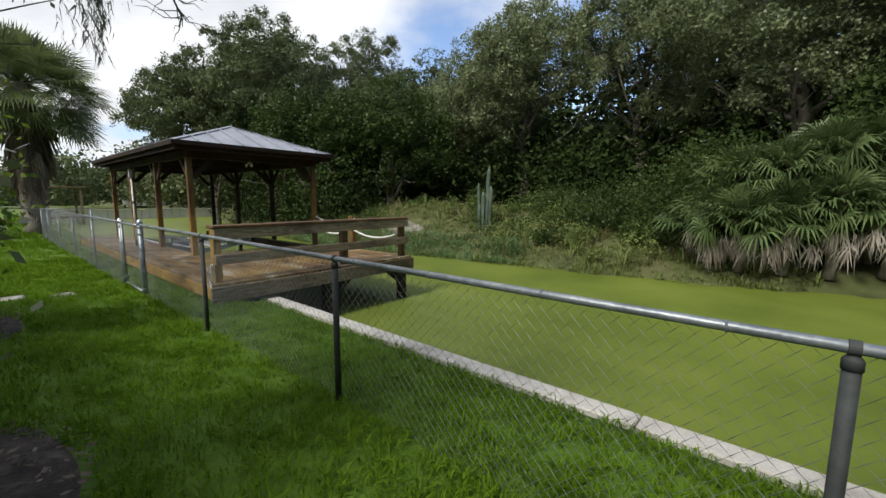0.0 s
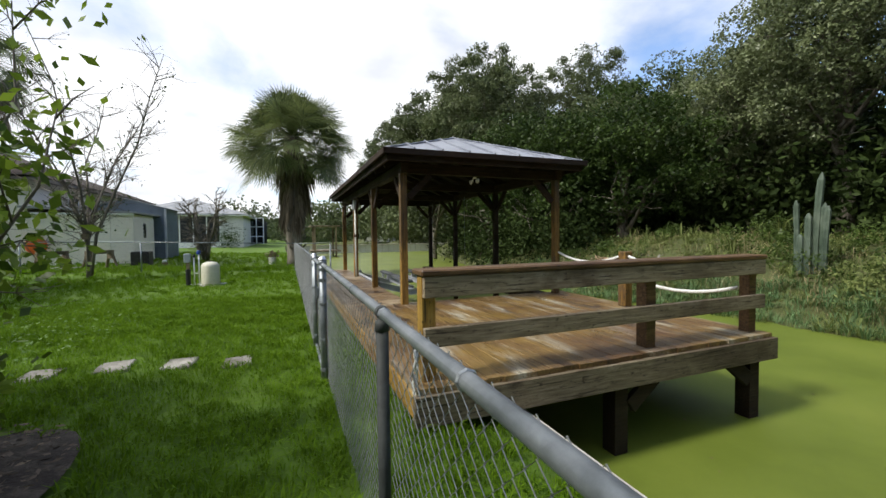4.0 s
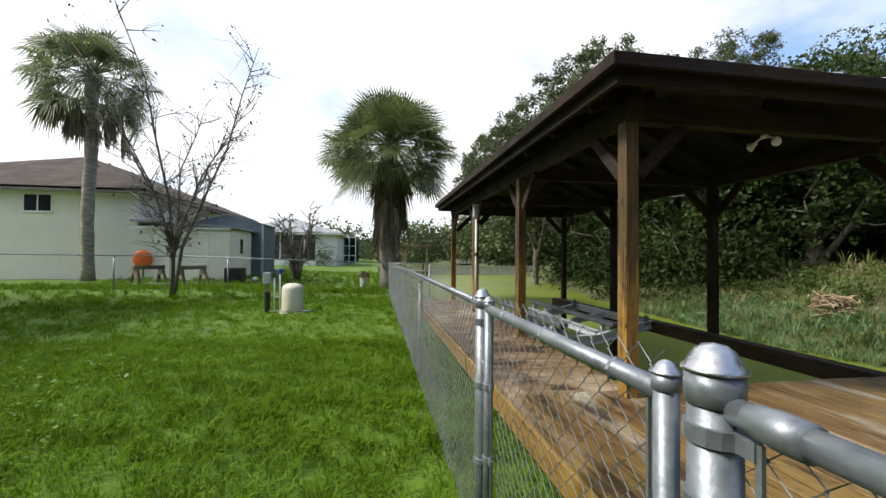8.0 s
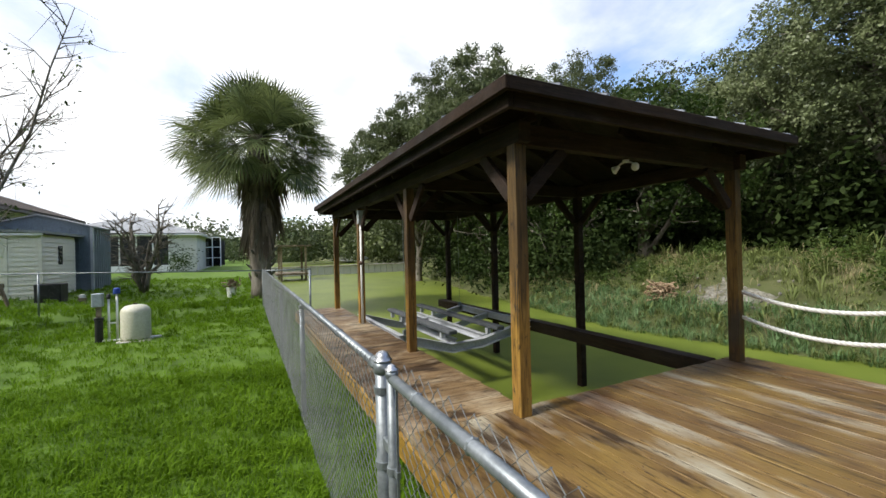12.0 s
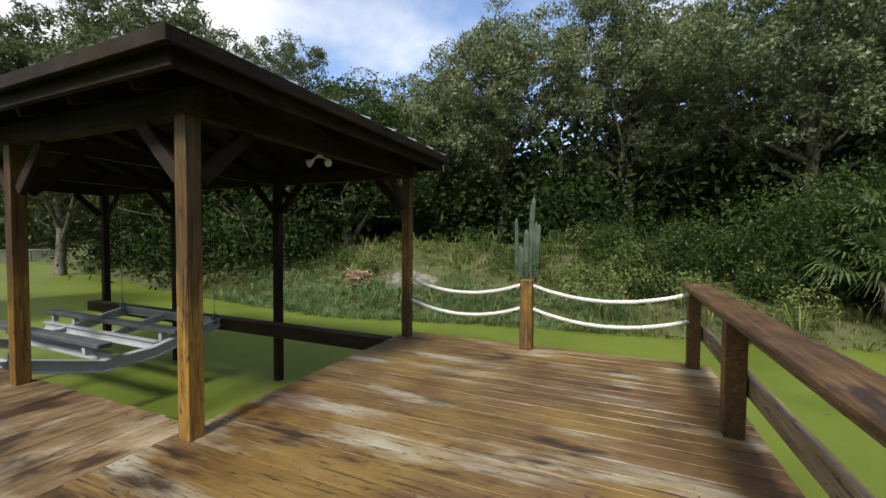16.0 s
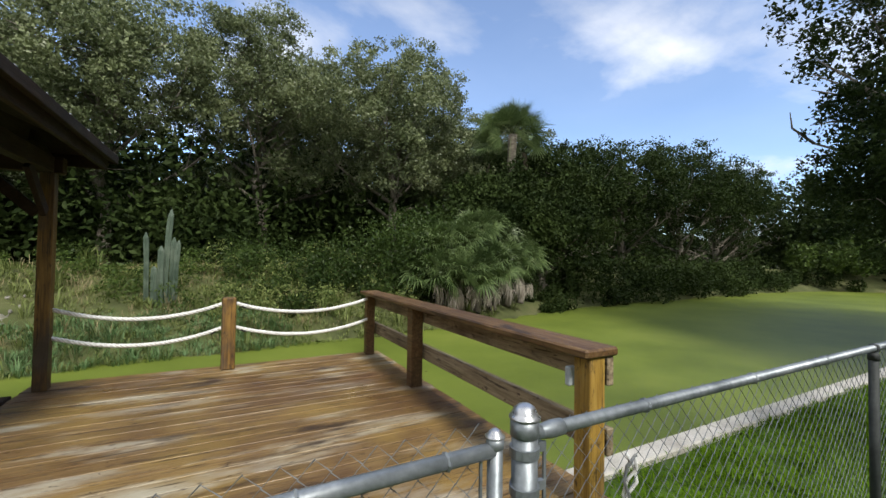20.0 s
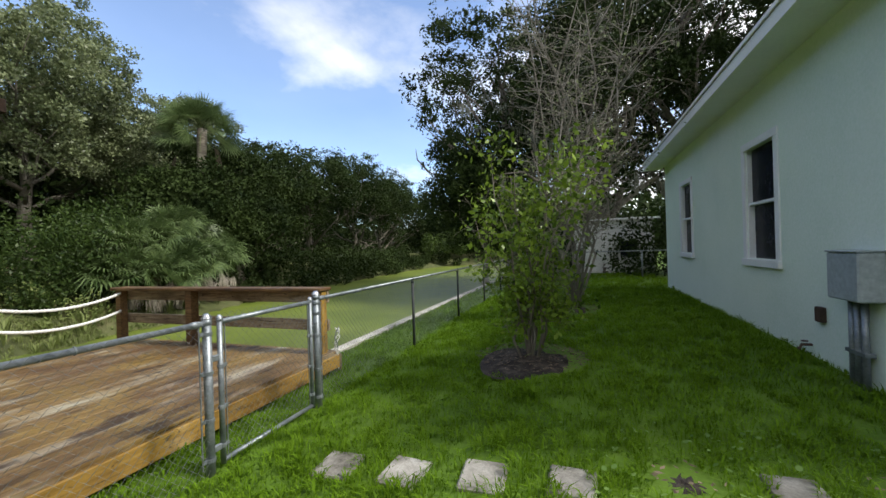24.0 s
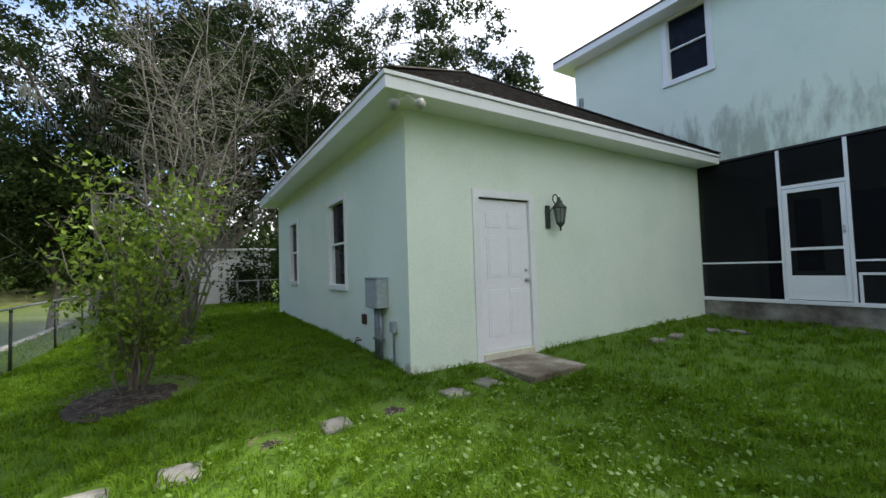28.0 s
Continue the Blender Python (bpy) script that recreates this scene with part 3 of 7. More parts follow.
def height(x, y):
    far = bank(x)
    rise = 0.35 * smoothstep(0, 0.8, y - far) + 1.22 * smoothstep(0.4, 5.5, y - far) + 0.08 * np.sin(x * 0.9) * np.sin(y * 0.7) * smoothstep(1, 4, y - far)
    z = np.where(y > far, WATER - 0.05 + rise, -1.3)
    z = np.where(y <= far, -1.3 + 0.75 * smoothstep(far - 1.2, far, y), z)
    return np.where(y < SHORE, lawn(x, y), z)


def build_ground():
    xs = np.unique(np.concatenate([np.linspace(-400, -60, 18), np.linspace(-60, -14, 40), np.linspace(-14, 9, 93), np.linspace(9, 60, 44), np.linspace(60, 400, 18)]))
    ys = np.unique(np.concatenate([np.linspace(-400, -30, 14), np.linspace(-30, -4, 22), np.linspace(-4, SHORE - 0.001, 40), np.linspace(SHORE, 9, 6), np.linspace(9, 30, 56), np.linspace(30, 400, 20)]))
    gx, gy = np.meshgrid(xs, ys)
    gz = height(gx, gy)
    nx, ny = len(xs), len(ys)
    v = np.stack([gx, gy, gz], -1).reshape(-1, 3).tolist()
    f = [(j * nx + i, j * nx + i + 1, (j + 1) * nx + i + 1, (j + 1) * nx + i) for j in range(ny - 1) for i in range(nx - 1)]
    ob = soup("ground", v, f, M["soil"])
    for p in ob.data.polygons:
        p.use_smooth = True
    ob.data.materials.append(M["bank_soil"])
    for p in ob.data.polygons:
        p.material_index = 1 if p.center.y > SHORE + 0.5 else 0
    tagged(ob, "green lawn and grassy bank around the pond", "ground", kind="structure")


build_ground()


def build_water():
    xs = np.linspace(-110, 88, 120)
    v, f = [], []
    for x in xs:
        v += [(x, SHORE + 0.02, WATER), (x, bank(x) + 0.35, WATER)]
    for i in range(len(xs) - 1):
        f.append((2 * i, 2 * i + 2, 2 * i + 3, 2 * i + 1))
    tagged(soup("water", v, f, M["duckweed"]), "pond covered in bright green duckweed", "water", kind="structure")


build_water()

seawall = thing("seawall", (0, 3.96, 0), "pale concrete seawall cap along the pond edge", "seawall", kind="structure")
for k in range(12):
    x = -13.0 + 2.7 * k
    part("cap_block", boxed(x + 0.004, -0.09, -0.14, x + 2.696, 0.09, -0.03, bevel=0.012), M["concrete"], seawall)
    part("panel", boxed(x + 0.02, -0.05, -1.4, x + 2.68, 0.03, -0.14), M["concrete"], seawall)

# ==== green house ====
HX, HY = -2.51, -1.69     # the corner of the low wing


def wall_with_holes(bm, axis, at, thick, a0, a1, z0, z1, holes):
    """A wall in the plane axis=at, from a0 to a1, cut by holes (a0, a1, z0, z1) that go right through it."""
    cuts = sorted({a0, a1, *[h[0] for h in holes], *[h[1] for h in holes]})
    for p, q in zip(cuts, cuts[1:]):
        mid = (p + q) / 2
        hs = sorted([(h[2], h[3]) for h in holes if h[0] < mid < h[1]])
        z = z0
        for lo, hi in [*hs, (z1, z1)]:
            if lo > z + 1e-6:
                if axis == "x":
                    box(bm, at, p, z, at + thick, q, lo)
                else:
                    box(bm, p, at, z, q, at + thick, lo)
            z = hi
    bmesh.ops.remove_doubles(bm, verts=bm.verts, dist=0.0005)
    return bm


EAVE, YB, XE = 3.345, -8.58, 5.65
DOOR = (-3.645, -2.745, 0.29, 2.35)
WIN1, WIN2 = (-0.27, 0.55, 1.19, 2.60), (3.24, 4.02, 1.20, 2.60)
bm = wall_with_holes(bmesh.new(), "x", HX, 0.2, YB, HY, -0.3, EAVE, [DOOR])
solid("wall_west", bm, M["stucco"], "pale mint green stucco wall of the low wing", "wall", "structure")
bm = wall_with_holes(bmesh.new(), "y", HY - 0.2, 0.2, HX + 0.2, XE, -0.3, EAVE, [WIN1, WIN2])
solid("wall_north", bm, M["stucco"], "pale mint green stucco wall with two windows", "wall", "structure")
solid("wall_east", boxed(XE - 0.2, YB, -0.3, XE, HY - 0.2, EAVE), M["stucco"], "pale mint green stucco end wall", "wall", "structure")

# roofs, openings and the two-storey part
def slab(pts, thick):
    """A sheet of even thickness below the given corners."""
    bm = bmesh.new()
    top = [bm.verts.new(p) for p in pts]
    bot = [bm.verts.new(Vector(p) - Vector((0, 0, thick))) for p in pts]
    bm.faces.new(top)
    bm.faces.new(list(reversed(bot)))
    n = len(pts)
    for k in range(n):
        j = (k + 1) % n
        bm.faces.new((top[j], top[k], bot[k], bot[j]))
    bmesh.ops.recalc_face_normals(bm, faces=bm.faces)
    return bm


OV = 0.43
rx0, rx1, ry0, ry1 = HX - OV, XE + OV, YB, HY + OV
RS, RZ = 0.665, 3.525
RM, RH = (ry0 + ry1) / 2, (ry1 - ry0) / 2      # middle of the depth and half of it
AZ = RZ + RS * RH
low_roof = thing("roof", (0, 0, RZ), "dark grey shingle roof of the low wing", "roof", kind="structure")


def shingle_slope(parent, a, b, c, d, rows, seed):
    """Courses of shingles, each a thin strip a little proud of the one above, between the eave a-b and the top d-c."""
    a, b, c, d = (Vector(p) for p in (a, b, c, d))
    n = (b - a).cross(d - a).normalized()
    if n.z < 0:
        n = -n
    bm = bmesh.new()
    r = random.Random(seed)
    for k in range(rows):
        f0, f1 = k / rows, min(1.0, (k + 1.15) / rows)
        p0, p1, q0, q1 = a.lerp(d, f0), b.lerp(c, f0), a.lerp(d, f1), b.lerp(c, f1)
        m = max(1, int((p1 - p0).length / 0.33))
        for i in range(m):
            u0, u1 = i / m, (i + 1) / m - 0.006
            lift = 0.004 + r.random() * 0.006
            vs = [p0.lerp(p1, u0) + n * (0.010 + lift), p0.lerp(p1, u1) + n * (0.010 + lift), q0.lerp(q1, u1) + n * 0.002, q0.lerp(q1, u0) + n * 0.002]
            lo = [p0.lerp(p1, u0), p0.lerp(p1, u1)]
            v = [bm.verts.new(x) for x in vs] + [bm.verts.new(x) for x in lo]
            bm.faces.new(v[:4])
            bm.faces.new((v[4], v[5], v[1], v[0]))
    o = part("shingles", bm, M["shingle"], parent, "weathered dark asphalt shingles")
    return tagged(o, kind="stuff")


def build_low_roof():
    nw, ne, sw, se = (rx0, ry1, 0), (rx1, ry1, 0), (rx0, ry0, 0), (rx1, ry0, 0)
    p, q = (rx0 + RH, RM, AZ - RZ), (rx1 - RH, RM, AZ - RZ)
    for pts in ((sw, nw, p), (nw, ne, q, p), (ne, se, q), (se, sw, p, q)):
        part("roof_deck", slab([Vector(x) - Vector((0, 0, 0.006)) for x in pts], 0.05), M["shingle"], low_roof)
    shingle_slope(low_roof, sw, nw, p, p, 30, 3)
    shingle_slope(low_roof, nw, ne, q, p, 30, 4)
    for a in (nw, sw):
        for k in range(26):
            f, g = k / 26, (k + 1.06) / 26
            part("hip_shingle", beam(bmesh.new(), Vector(a).lerp(Vector(p), f) + Vector((0, 0, 0.024)), Vector(a).lerp(Vector(p), min(g, 1.0)) + Vector((0, 0, 0.014)), 0.2, 0.012, 0), M["shingle"], low_roof)
    t = 0.03
    for name, b in (("fascia", (rx0, ry0, -0.19, rx0 + t, ry1, -0.01)), ("fascia", (rx0 + t, ry1 - t, -0.19, rx1, ry1, -0.01)), ("drip_edge", (rx0 - 0.02, ry0, -0.05, rx0 - 0.002, ry1 + 0.02, -0.004)), ("drip_edge", (rx0, ry1 + 0.002, -0.05, rx1, ry1 + 0.02, -0.004))):
        part(name, boxed(*b, bevel=0.003), M["white_trim"], low_roof)
    part("soffit", boxed(rx0 + t, ry0, -0.185, HX - 0.002, ry1 - t, -0.165), M["white_trim"], low_roof)
    part("soffit", boxed(HX - 0.001, HY + 0.002, -0.185, rx1, ry1 - t, -0.165), M["white_trim"], low_roof)
    part("vent_pipe", tube(bmesh.new(), [(-1.0, -6.9, 0.7), (-1.0, -6.9, 1.55)], 0.05, 10), M["galv"], low_roof)


build_low_roof()


def window(name, axis, at, a0, a1, z0, z1, label, sign=1, trim=0.095, material="white_trim", mid=0.5):
    """A sash window with casing, sill, rails and glass in its hole; sign is the side that it faces."""
    def b(u0, u1, d0, d1, lo, hi, bv=0.004):
        d0, d1 = at + sign * d0, at + sign * d1
        if axis == "y":
            return boxed(u0, min(d0, d1), lo, u1, max(d0, d1), hi, bevel=bv)
        return boxed(min(d0, d1), u0, lo, max(d0, d1), u1, hi, bevel=bv)
    w = thing(name, (0, 0, 0), label, "window", kind="structure")
    fr = part("window_frame", b(a0 - trim, a0, 0.0, 0.022, z0, z1), M[material], w)
    for k, (x0, x1, lo, hi) in enumerate(((a1, a1 + trim, z0, z1), (a0 - trim, a1 + trim, z1 + 0.001, z1 + trim))):
        part("casing", b(x0, x1, 0.0, 0.024, lo, hi), M[material], w)
    part("window_sill", b(a0 - trim - 0.01, a1 + trim + 0.01, 0.0, 0.045, z0 - trim, z0 - 0.001, 0.006), M[material], w)
    m = z0 + (z1 - z0) * mid
    part("meeting_rail", b(a0, a1, -0.07, -0.02, m - 0.02, m + 0.02), M[material], w)
    for x0, x1 in ((a0, a0 + 0.022), (a1 - 0.022, a1)):
        part("jamb", b(x0, x1, -0.12, -0.004, z0, z1), M[material], w)
    part("pane", b(a0, a1, -0.085, -0.078, z0, m - 0.02, 0), M["glass_dark"], w)
    part("pane", b(a0, a1, -0.065, -0.058, m + 0.02, z1, 0), M["glass_dark"], w)
    # the room's darkness is painted as a near-black sheet behind the panes
    part("backing", b(a0, a1, -0.19, -0.16, z0, z1, 0), M["dark_screen_backing"], w, "near-black sheet in place of the unlit room")
    return w


window("window_1", "y", HY, *WIN1, "white-framed sash window with dark glass")
window("window_2", "y", HY, *WIN2, "white-framed sash window with dark glass")


def build_door():
    d = thing("door_1", (HX, (DOOR[0] + DOOR[1]) / 2, DOOR[2]), "white six-panel steel door with chrome hardware, closed", "door", kind="structure")
    h, w = DOOR[3] - DOOR[2], DOOR[1] - DOOR[0]
    y0, y1 = -w / 2, w / 2
    t = 0.10
    part("casing", boxed(-0.025, y0 - t, -0.13, 0, y0, h), M["white_trim"], d)
    part("casing", boxed(-0.025, y1, -0.13, 0, y1 + t, h), M["white_trim"], d)
    part("casing", boxed(-0.027, y0 - t, h + 0.001, 0, y1 + t, h + t), M["white_trim"], d)
    part("threshold", boxed(-0.04, y0, -0.13, 0.15, y1, -0.005, bevel=0.006), M["cream"], d)
    part("weather_strip", boxed(0.0, y0, h - 0.018, 0.03, y1, h - 0.002), M["black_plastic"], d)
    leaf = part("leaf", boxed(0.02, y0 + 0.006, 0.01, 0.065, y1 - 0.006, h - 0.02), M["white_door"], d)
    # raised panels, two columns in three rows
    for ya, yb in ((y0 + 0.13, -0.055), (0.055, y1 - 0.13)):
        for za, zb in ((0.20, 0.82), (0.98, 1.55), (1.66, 1.88)):
            bm = boxed(0.012, ya, za, 0.0198, yb, zb, bevel=0.004)
            box(bm, 0.006, ya + 0.035, za + 0.035, 0.0118, yb - 0.035, zb - 0.035, bevel=0.003)
            part("panel", bm, M["white_door"], leaf)
    for z in (0.25, 1.02, 1.78):
        part("hinge", boxed(-0.004, y1 - 0.012, z - 0.05, 0.02, y1 - 0.002, z + 0.05), M["alu"], d)
    for z, r in ((0.93, 0.028), (1.07, 0.024)):
        k = part("knob" if z < 1 else "deadbolt", lathe(bmesh.new(), [(r, 0), (r, 0.012), (r * 0.5, 0.018), (r * 0.5, 0.03), (r * 1.05, 0.038), (r * 1.05, 0.052), (r * 0.4, 0.062)] if z < 1 else [(r, 0), (r, 0.018), (r * 0.7, 0.026)], 14), M["alu"], leaf, "chrome knob" if z < 1 else "chrome deadbolt", smooth=True)
        k.matrix_local = Matrix.Translation((0.02, y0 + 0.07, z)) @ Matrix.Rotation(-math.pi / 2, 4, "Y")


build_door()
slab_ob = solid("door_slab", boxed(-3.43, -3.62, 0.06, HX - 0.03, -2.72, 0.205, bevel=0.012), M["slab_concrete"], "stained concrete slab before the white door", "slab", "structure")


def build_sconce():
    s = thing("wall_lantern", (HX, -4.10, 2.13), "weathered green-black carriage lantern on the wall", "lamp")
    part("backplate", boxed(-0.03, 0.02, -0.16, 0, 0.11, 0.16, bevel=0.012), M["lantern"], s)
    pts = [(-0.03, 0.065, 0.05)]
    for k in range(15):
        a = -0.4 + k * 0.33
        rr = 0.10 - 0.0038 * k
        pts.append((-0.11 - rr * math.cos(a) * 0.9, 0.065 - 0.10 * k / 14, 0.22 + rr * math.sin(a)))
    part("scroll_arm", tube(bmesh.new(), pts, 0.009, 6), M["lantern"], s, smooth=True)
    c = (-0.15, -0.03, 0)
    part("roof", lathe(bmesh.new(), [(0.095, 0.11), (0.09, 0.125), (0.06, 0.15), (0.035, 0.19), (0.045, 0.20), (0.02, 0.22), (0.012, 0.26)], 12, c), M["lantern"], s)
    g = part("glass", lathe(bmesh.new(), [(0.05, -0.09), (0.08, 0.105)], 8, c), M["lantern_glass"], s)
    for k in range(8):
        a = 2 * math.pi * k / 8
        part("bar", beam(bmesh.new(), (c[0] + 0.053 * math.cos(a), c[1] + 0.053 * math.sin(a), -0.09), (c[0] + 0.084 * math.cos(a), c[1] + 0.084 * math.sin(a), 0.108), 0.009, 0.009, 0), M["lantern"], s)
    part("base", lathe(bmesh.new(), [(0.004, -0.20), (0.015, -0.18), (0.008, -0.165), (0.03, -0.13), (0.058, -0.10), (0.058, -0.088)], 12, c), M["lantern"], s)

    s.scale = (1.08, 1.08, 1.08)


build_sconce()


def build_flood():
    f = thing("floodlight", (-2.84, -1.56, 3.335), "white twin-head floodlight under the eave corner", "lamp")
    part("mount", lathe(bmesh.new(), [(0.055, -0.03), (0.055, 0.0)], 14), M["pvc"], f)
    for s in (-1, 1):
        part("arm", tube(bmesh.new(), [(0, 0, -0.02), (s * 0.035, s * 0.06, -0.04), (s * 0.05, s * 0.09, -0.06)], 0.014, 8), M["pvc"], f)
        h = part("head", lathe(bmesh.new(), [(0.03, -0.06), (0.042, -0.02), (0.062, 0.04), (0.066, 0.055), (0.05, 0.055), (0.02, 0.02)], 16), M["pvc"], f, smooth=True)
        h.matrix_local = look((s * 0.06, s * 0.11, -0.085), (s * 0.25 - 0.6, s * 0.35 + 0.25, -0.5)) @ Matrix.Rotation(math.pi, 4, "X")


build_flood()


def build_meter():
    m = thing("electric_box", (-1.75, HY, 1.125), "grey electrical meter box with conduits down the wall", "electrical box")
    part("body", boxed(-0.20, 0, -0.19, 0.20, 0.17, 0.19, bevel=0.012), M["grey_paint"], m)
    part("lid", boxed(-0.205, 0.0, 0.191, 0.205, 0.18, 0.205, bevel=0.004), M["grey_paint"], m)
    for x in (-0.06, 0.03, 0.10):
        part("conduit", tube(bmesh.new(), [(x, 0.06, -0.19), (x, 0.06, -1.0)], 0.024, 10), M["galv"], m, smooth=True)
    part("strap", boxed(-0.10, 0.02, -0.62, 0.14, 0.09, -0.59), M["galv"], m)
    j = thing("junction_box", (-2.14, HY, 0.72), "small grey junction box with a conduit", "electrical box")
    part("body", boxed(-0.05, 0, -0.07, 0.05, 0.07, 0.07, bevel=0.006), M["grey_paint"], j)
    part("conduit", tube(bmesh.new(), [(0, 0.035, -0.07), (0, 0.035, -0.55)], 0.014, 8), M["galv"], j)
    o = thing("outlet_box", (-1.13, HY, 0.72), "weathered metal outlet cover on the wall", "outlet")
    part("body", boxed(-0.05, 0, -0.07, 0.05, 0.05, 0.07, bevel=0.006), M["rust"], o)
    k = thing("hose_bib", (-0.92, HY, 0.34), "brass hose tap low on the wall", "tap")
    part("spout", tube(bmesh.new(), [(0, 0, 0.05), (0, 0.08, 0.05), (0, 0.11, 0.0)], 0.014, 8), M["rust"], k)
    part("handle", lathe(bmesh.new(), [(0.03, 0.08), (0.03, 0.09)], 8, (0, 0.06, 0)), M["rust"], k)


build_meter()

# two-storey part with the screened porch
UZ = 6.86
UP = (-2.86, -2.06, 5.41, 6.78)
bm = wall_with_holes(bmesh.new(), "y", YB - 0.2, 0.2, -12.0, 0.46, 3.40, UZ, [UP])
solid("wall_upper", bm, M["stucco_upper"], "mint green upper wall stained below the window", "wall", "structure")
solid("wall_upper_side", boxed(0.26, -16.0, 3.2, 0.46, YB - 0.2, UZ), M["stucco"], "mint green side wall of the upper storey", "wall", "structure")
solid("wall_porch_side", boxed(HX, -16.0, -0.3, HX + 0.2, YB - 0.2, 3.36), M["stucco"], "mint green wall inside the screened porch", "wall", "structure")
solid("wall_back", boxed(-12.0, -16.2, -0.3, 0.46, -16.0, UZ), M["stucco"], "mint green back wall", "wall", "structure")
solid("wall_end", boxed(-12.0, -16.0, -0.3, -11.8, YB - 0.2, UZ), M["stucco"], "mint green end wall", "wall", "structure")
window("window_3", "y", YB, *UP, "upper white-framed window with dark glass and blinds", trim=0.12)
up_roof = thing("roof", (0, 0, UZ), "shallow dark shingle roof over the upper storey", "roof", kind="structure")


def build_upper():
    x0, x1, y0, y1 = -12.5, 0.86, -16.6, YB + 0.42
    part("roof_deck", slab([(x0, y1, 0.2), (x1, y1, 0.2), (x1 - 3.6, (y0 + y1) / 2, 2.0), (x0, (y0 + y1) / 2, 2.0)], 0.06), M["shingle"], up_roof)
    part("roof_deck", slab([(x1, y0, 0.2), (x1, y1, 0.2), (x1 - 3.6, (y0 + y1) / 2, 2.0)], 0.06), M["shingle"], up_roof)
    part("roof_deck", slab([(x0, y0, 0.2), (x1, y0, 0.2), (x1 - 3.6, (y0 + y1) / 2, 2.0), (x0, (y0 + y1) / 2, 2.0)], 0.06), M["shingle"], up_roof)
    part("fascia", boxed(x0, y1 - 0.03, -0.02, x1, y1, 0.19, bevel=0.003), M["white_trim"], up_roof)
    part("fascia", boxed(x1 - 0.03, y0, -0.02, x1, y1 - 0.03, 0.19, bevel=0.003), M["white_trim"], up_roof)
    part("soffit", boxed(x0, YB + 0.002, -0.02, x1 - 0.03, y1 - 0.03, 0.0), M["white_trim"], up_roof)
    part("soffit", boxed(0.462, y0, -0.02, x1 - 0.03, YB + 0.001, 0.0), M["white_trim"], up_roof)


build_upper()

PX0 = -11.8
porch = thing("screen_porch", (HX, YB, 0), "screened porch with white aluminium frames and a screen door", "porch", kind="structure")


def build_porch():
    def b(x0, y0, z0, x1, y1, z1, bv=0.003):
        return boxed(x0 - HX, y0, z0, x1 - HX, y1, z1, bevel=bv)
    part("knee_wall", b(PX0, -0.2, -0.3, HX - 0.002, 0, 0.59), M["old_concrete"], porch, "stained concrete base")
    part("sill", b(PX0, -0.12, 0.59, HX - 0.002, 0.03, 0.655), M["white_trim"], porch)
    part("header", b(PX0, -0.2, 3.36, HX - 0.002, -0.012, 3.40), M["black_plastic"], porch)
    for x in (-3.87, -4.76, -7.0, -9.4):
        part("upright", b(x - 0.025, -0.06, 0.655, x + 0.025, 0.0, 3.36), M["white_trim"], porch)
    for x0, x1, z in ((-3.845, HX - 0.002, 1.335), (-6.975, -4.785, 1.335), (-9.375, -7.025, 1.335)):
        part("crossbar", b(x0, -0.05, z - 0.016, x1, -0.005, z + 0.016), M["white_trim"], porch)
    part("door_head", b(-4.735, -0.05, 2.64, -3.895, -0.003, 2.70), M["white_trim"], porch)
    d = part("screen_door", b(-4.73, -0.04, 0.67, -4.66, 0.0, 2.63), M["white_trim"], porch, "white screen door")
    for bb in ((-3.97, 0.67, -3.90, 2.63), (-4.66, 2.56, -3.97, 2.63), (-4.66, 1.53, -3.97, 1.58)):
        part("door_rail", b(bb[0], -0.04, bb[1], bb[2], 0.0, bb[3]), M["white_trim"], d)
    part("kick_plate", b(-4.66, -0.03, 0.67, -3.97, -0.01, 1.09), M["white_trim"], d)
    part("pull", b(-4.70, 0.0, 1.8, -4.68, 0.05, 1.92), M["alu"], d)
    for x0, z0, x1, z1 in ((-5.25, 0.66, -5.21, 1.10), (-4.85, 0.66, -4.81, 1.10), (-5.25, 1.101, -4.81, 1.14)):
        part("pet_door_frame", b(x0, -0.05, z0, x1, 0.0, z1), M["white_trim"], porch)
    for x0, x1 in ((-3.845, HX), (-4.735, -3.895), (-6.975, -4.785), (-9.375, -7.025), (PX0, -9.425)):
        part("screen", b(x0, -0.032, 0.655, x1, -0.029, 3.36, 0), M["screen"], porch)
    part("porch_floor", b(PX0, -6.6, -0.3, HX, -0.2, 0.3), M["concrete"], porch)
    part("porch_ceiling", b(PX0, -6.6, 3.36, HX, -0.2, 3.40), M["white_trim"], porch)
    part("inner_wall", b(PX0, -2.9, 0.3, HX, -2.7, 3.38), M["stucco"], porch)
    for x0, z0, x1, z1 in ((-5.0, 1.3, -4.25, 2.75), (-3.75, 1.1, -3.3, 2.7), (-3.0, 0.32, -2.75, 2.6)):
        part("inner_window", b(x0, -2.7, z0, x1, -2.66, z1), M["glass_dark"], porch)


m = bpy.data.materials.new("screen")
m.use_nodes = True
_nt = m.node_tree
_mx, _tr = _nt.nodes.new("ShaderNodeMixShader"), _nt.nodes.new("ShaderNodeBsdfTransparent")
_nt.nodes["Principled BSDF"].inputs["Base Color"].default_value = (0.012, 0.013, 0.015, 1)
_nt.nodes["Principled BSDF"].inputs["Roughness"].default_value = 0.9
_nt.nodes["Principled BSDF"].inputs["Specular IOR Level"].default_value = 0.05
_mx.inputs[0].default_value = 0.64
_nt.links.new(_tr.outputs[0], _mx.inputs[1])
_nt.links.new(_nt.nodes["Principled BSDF"].outputs[0], _mx.inputs[2])
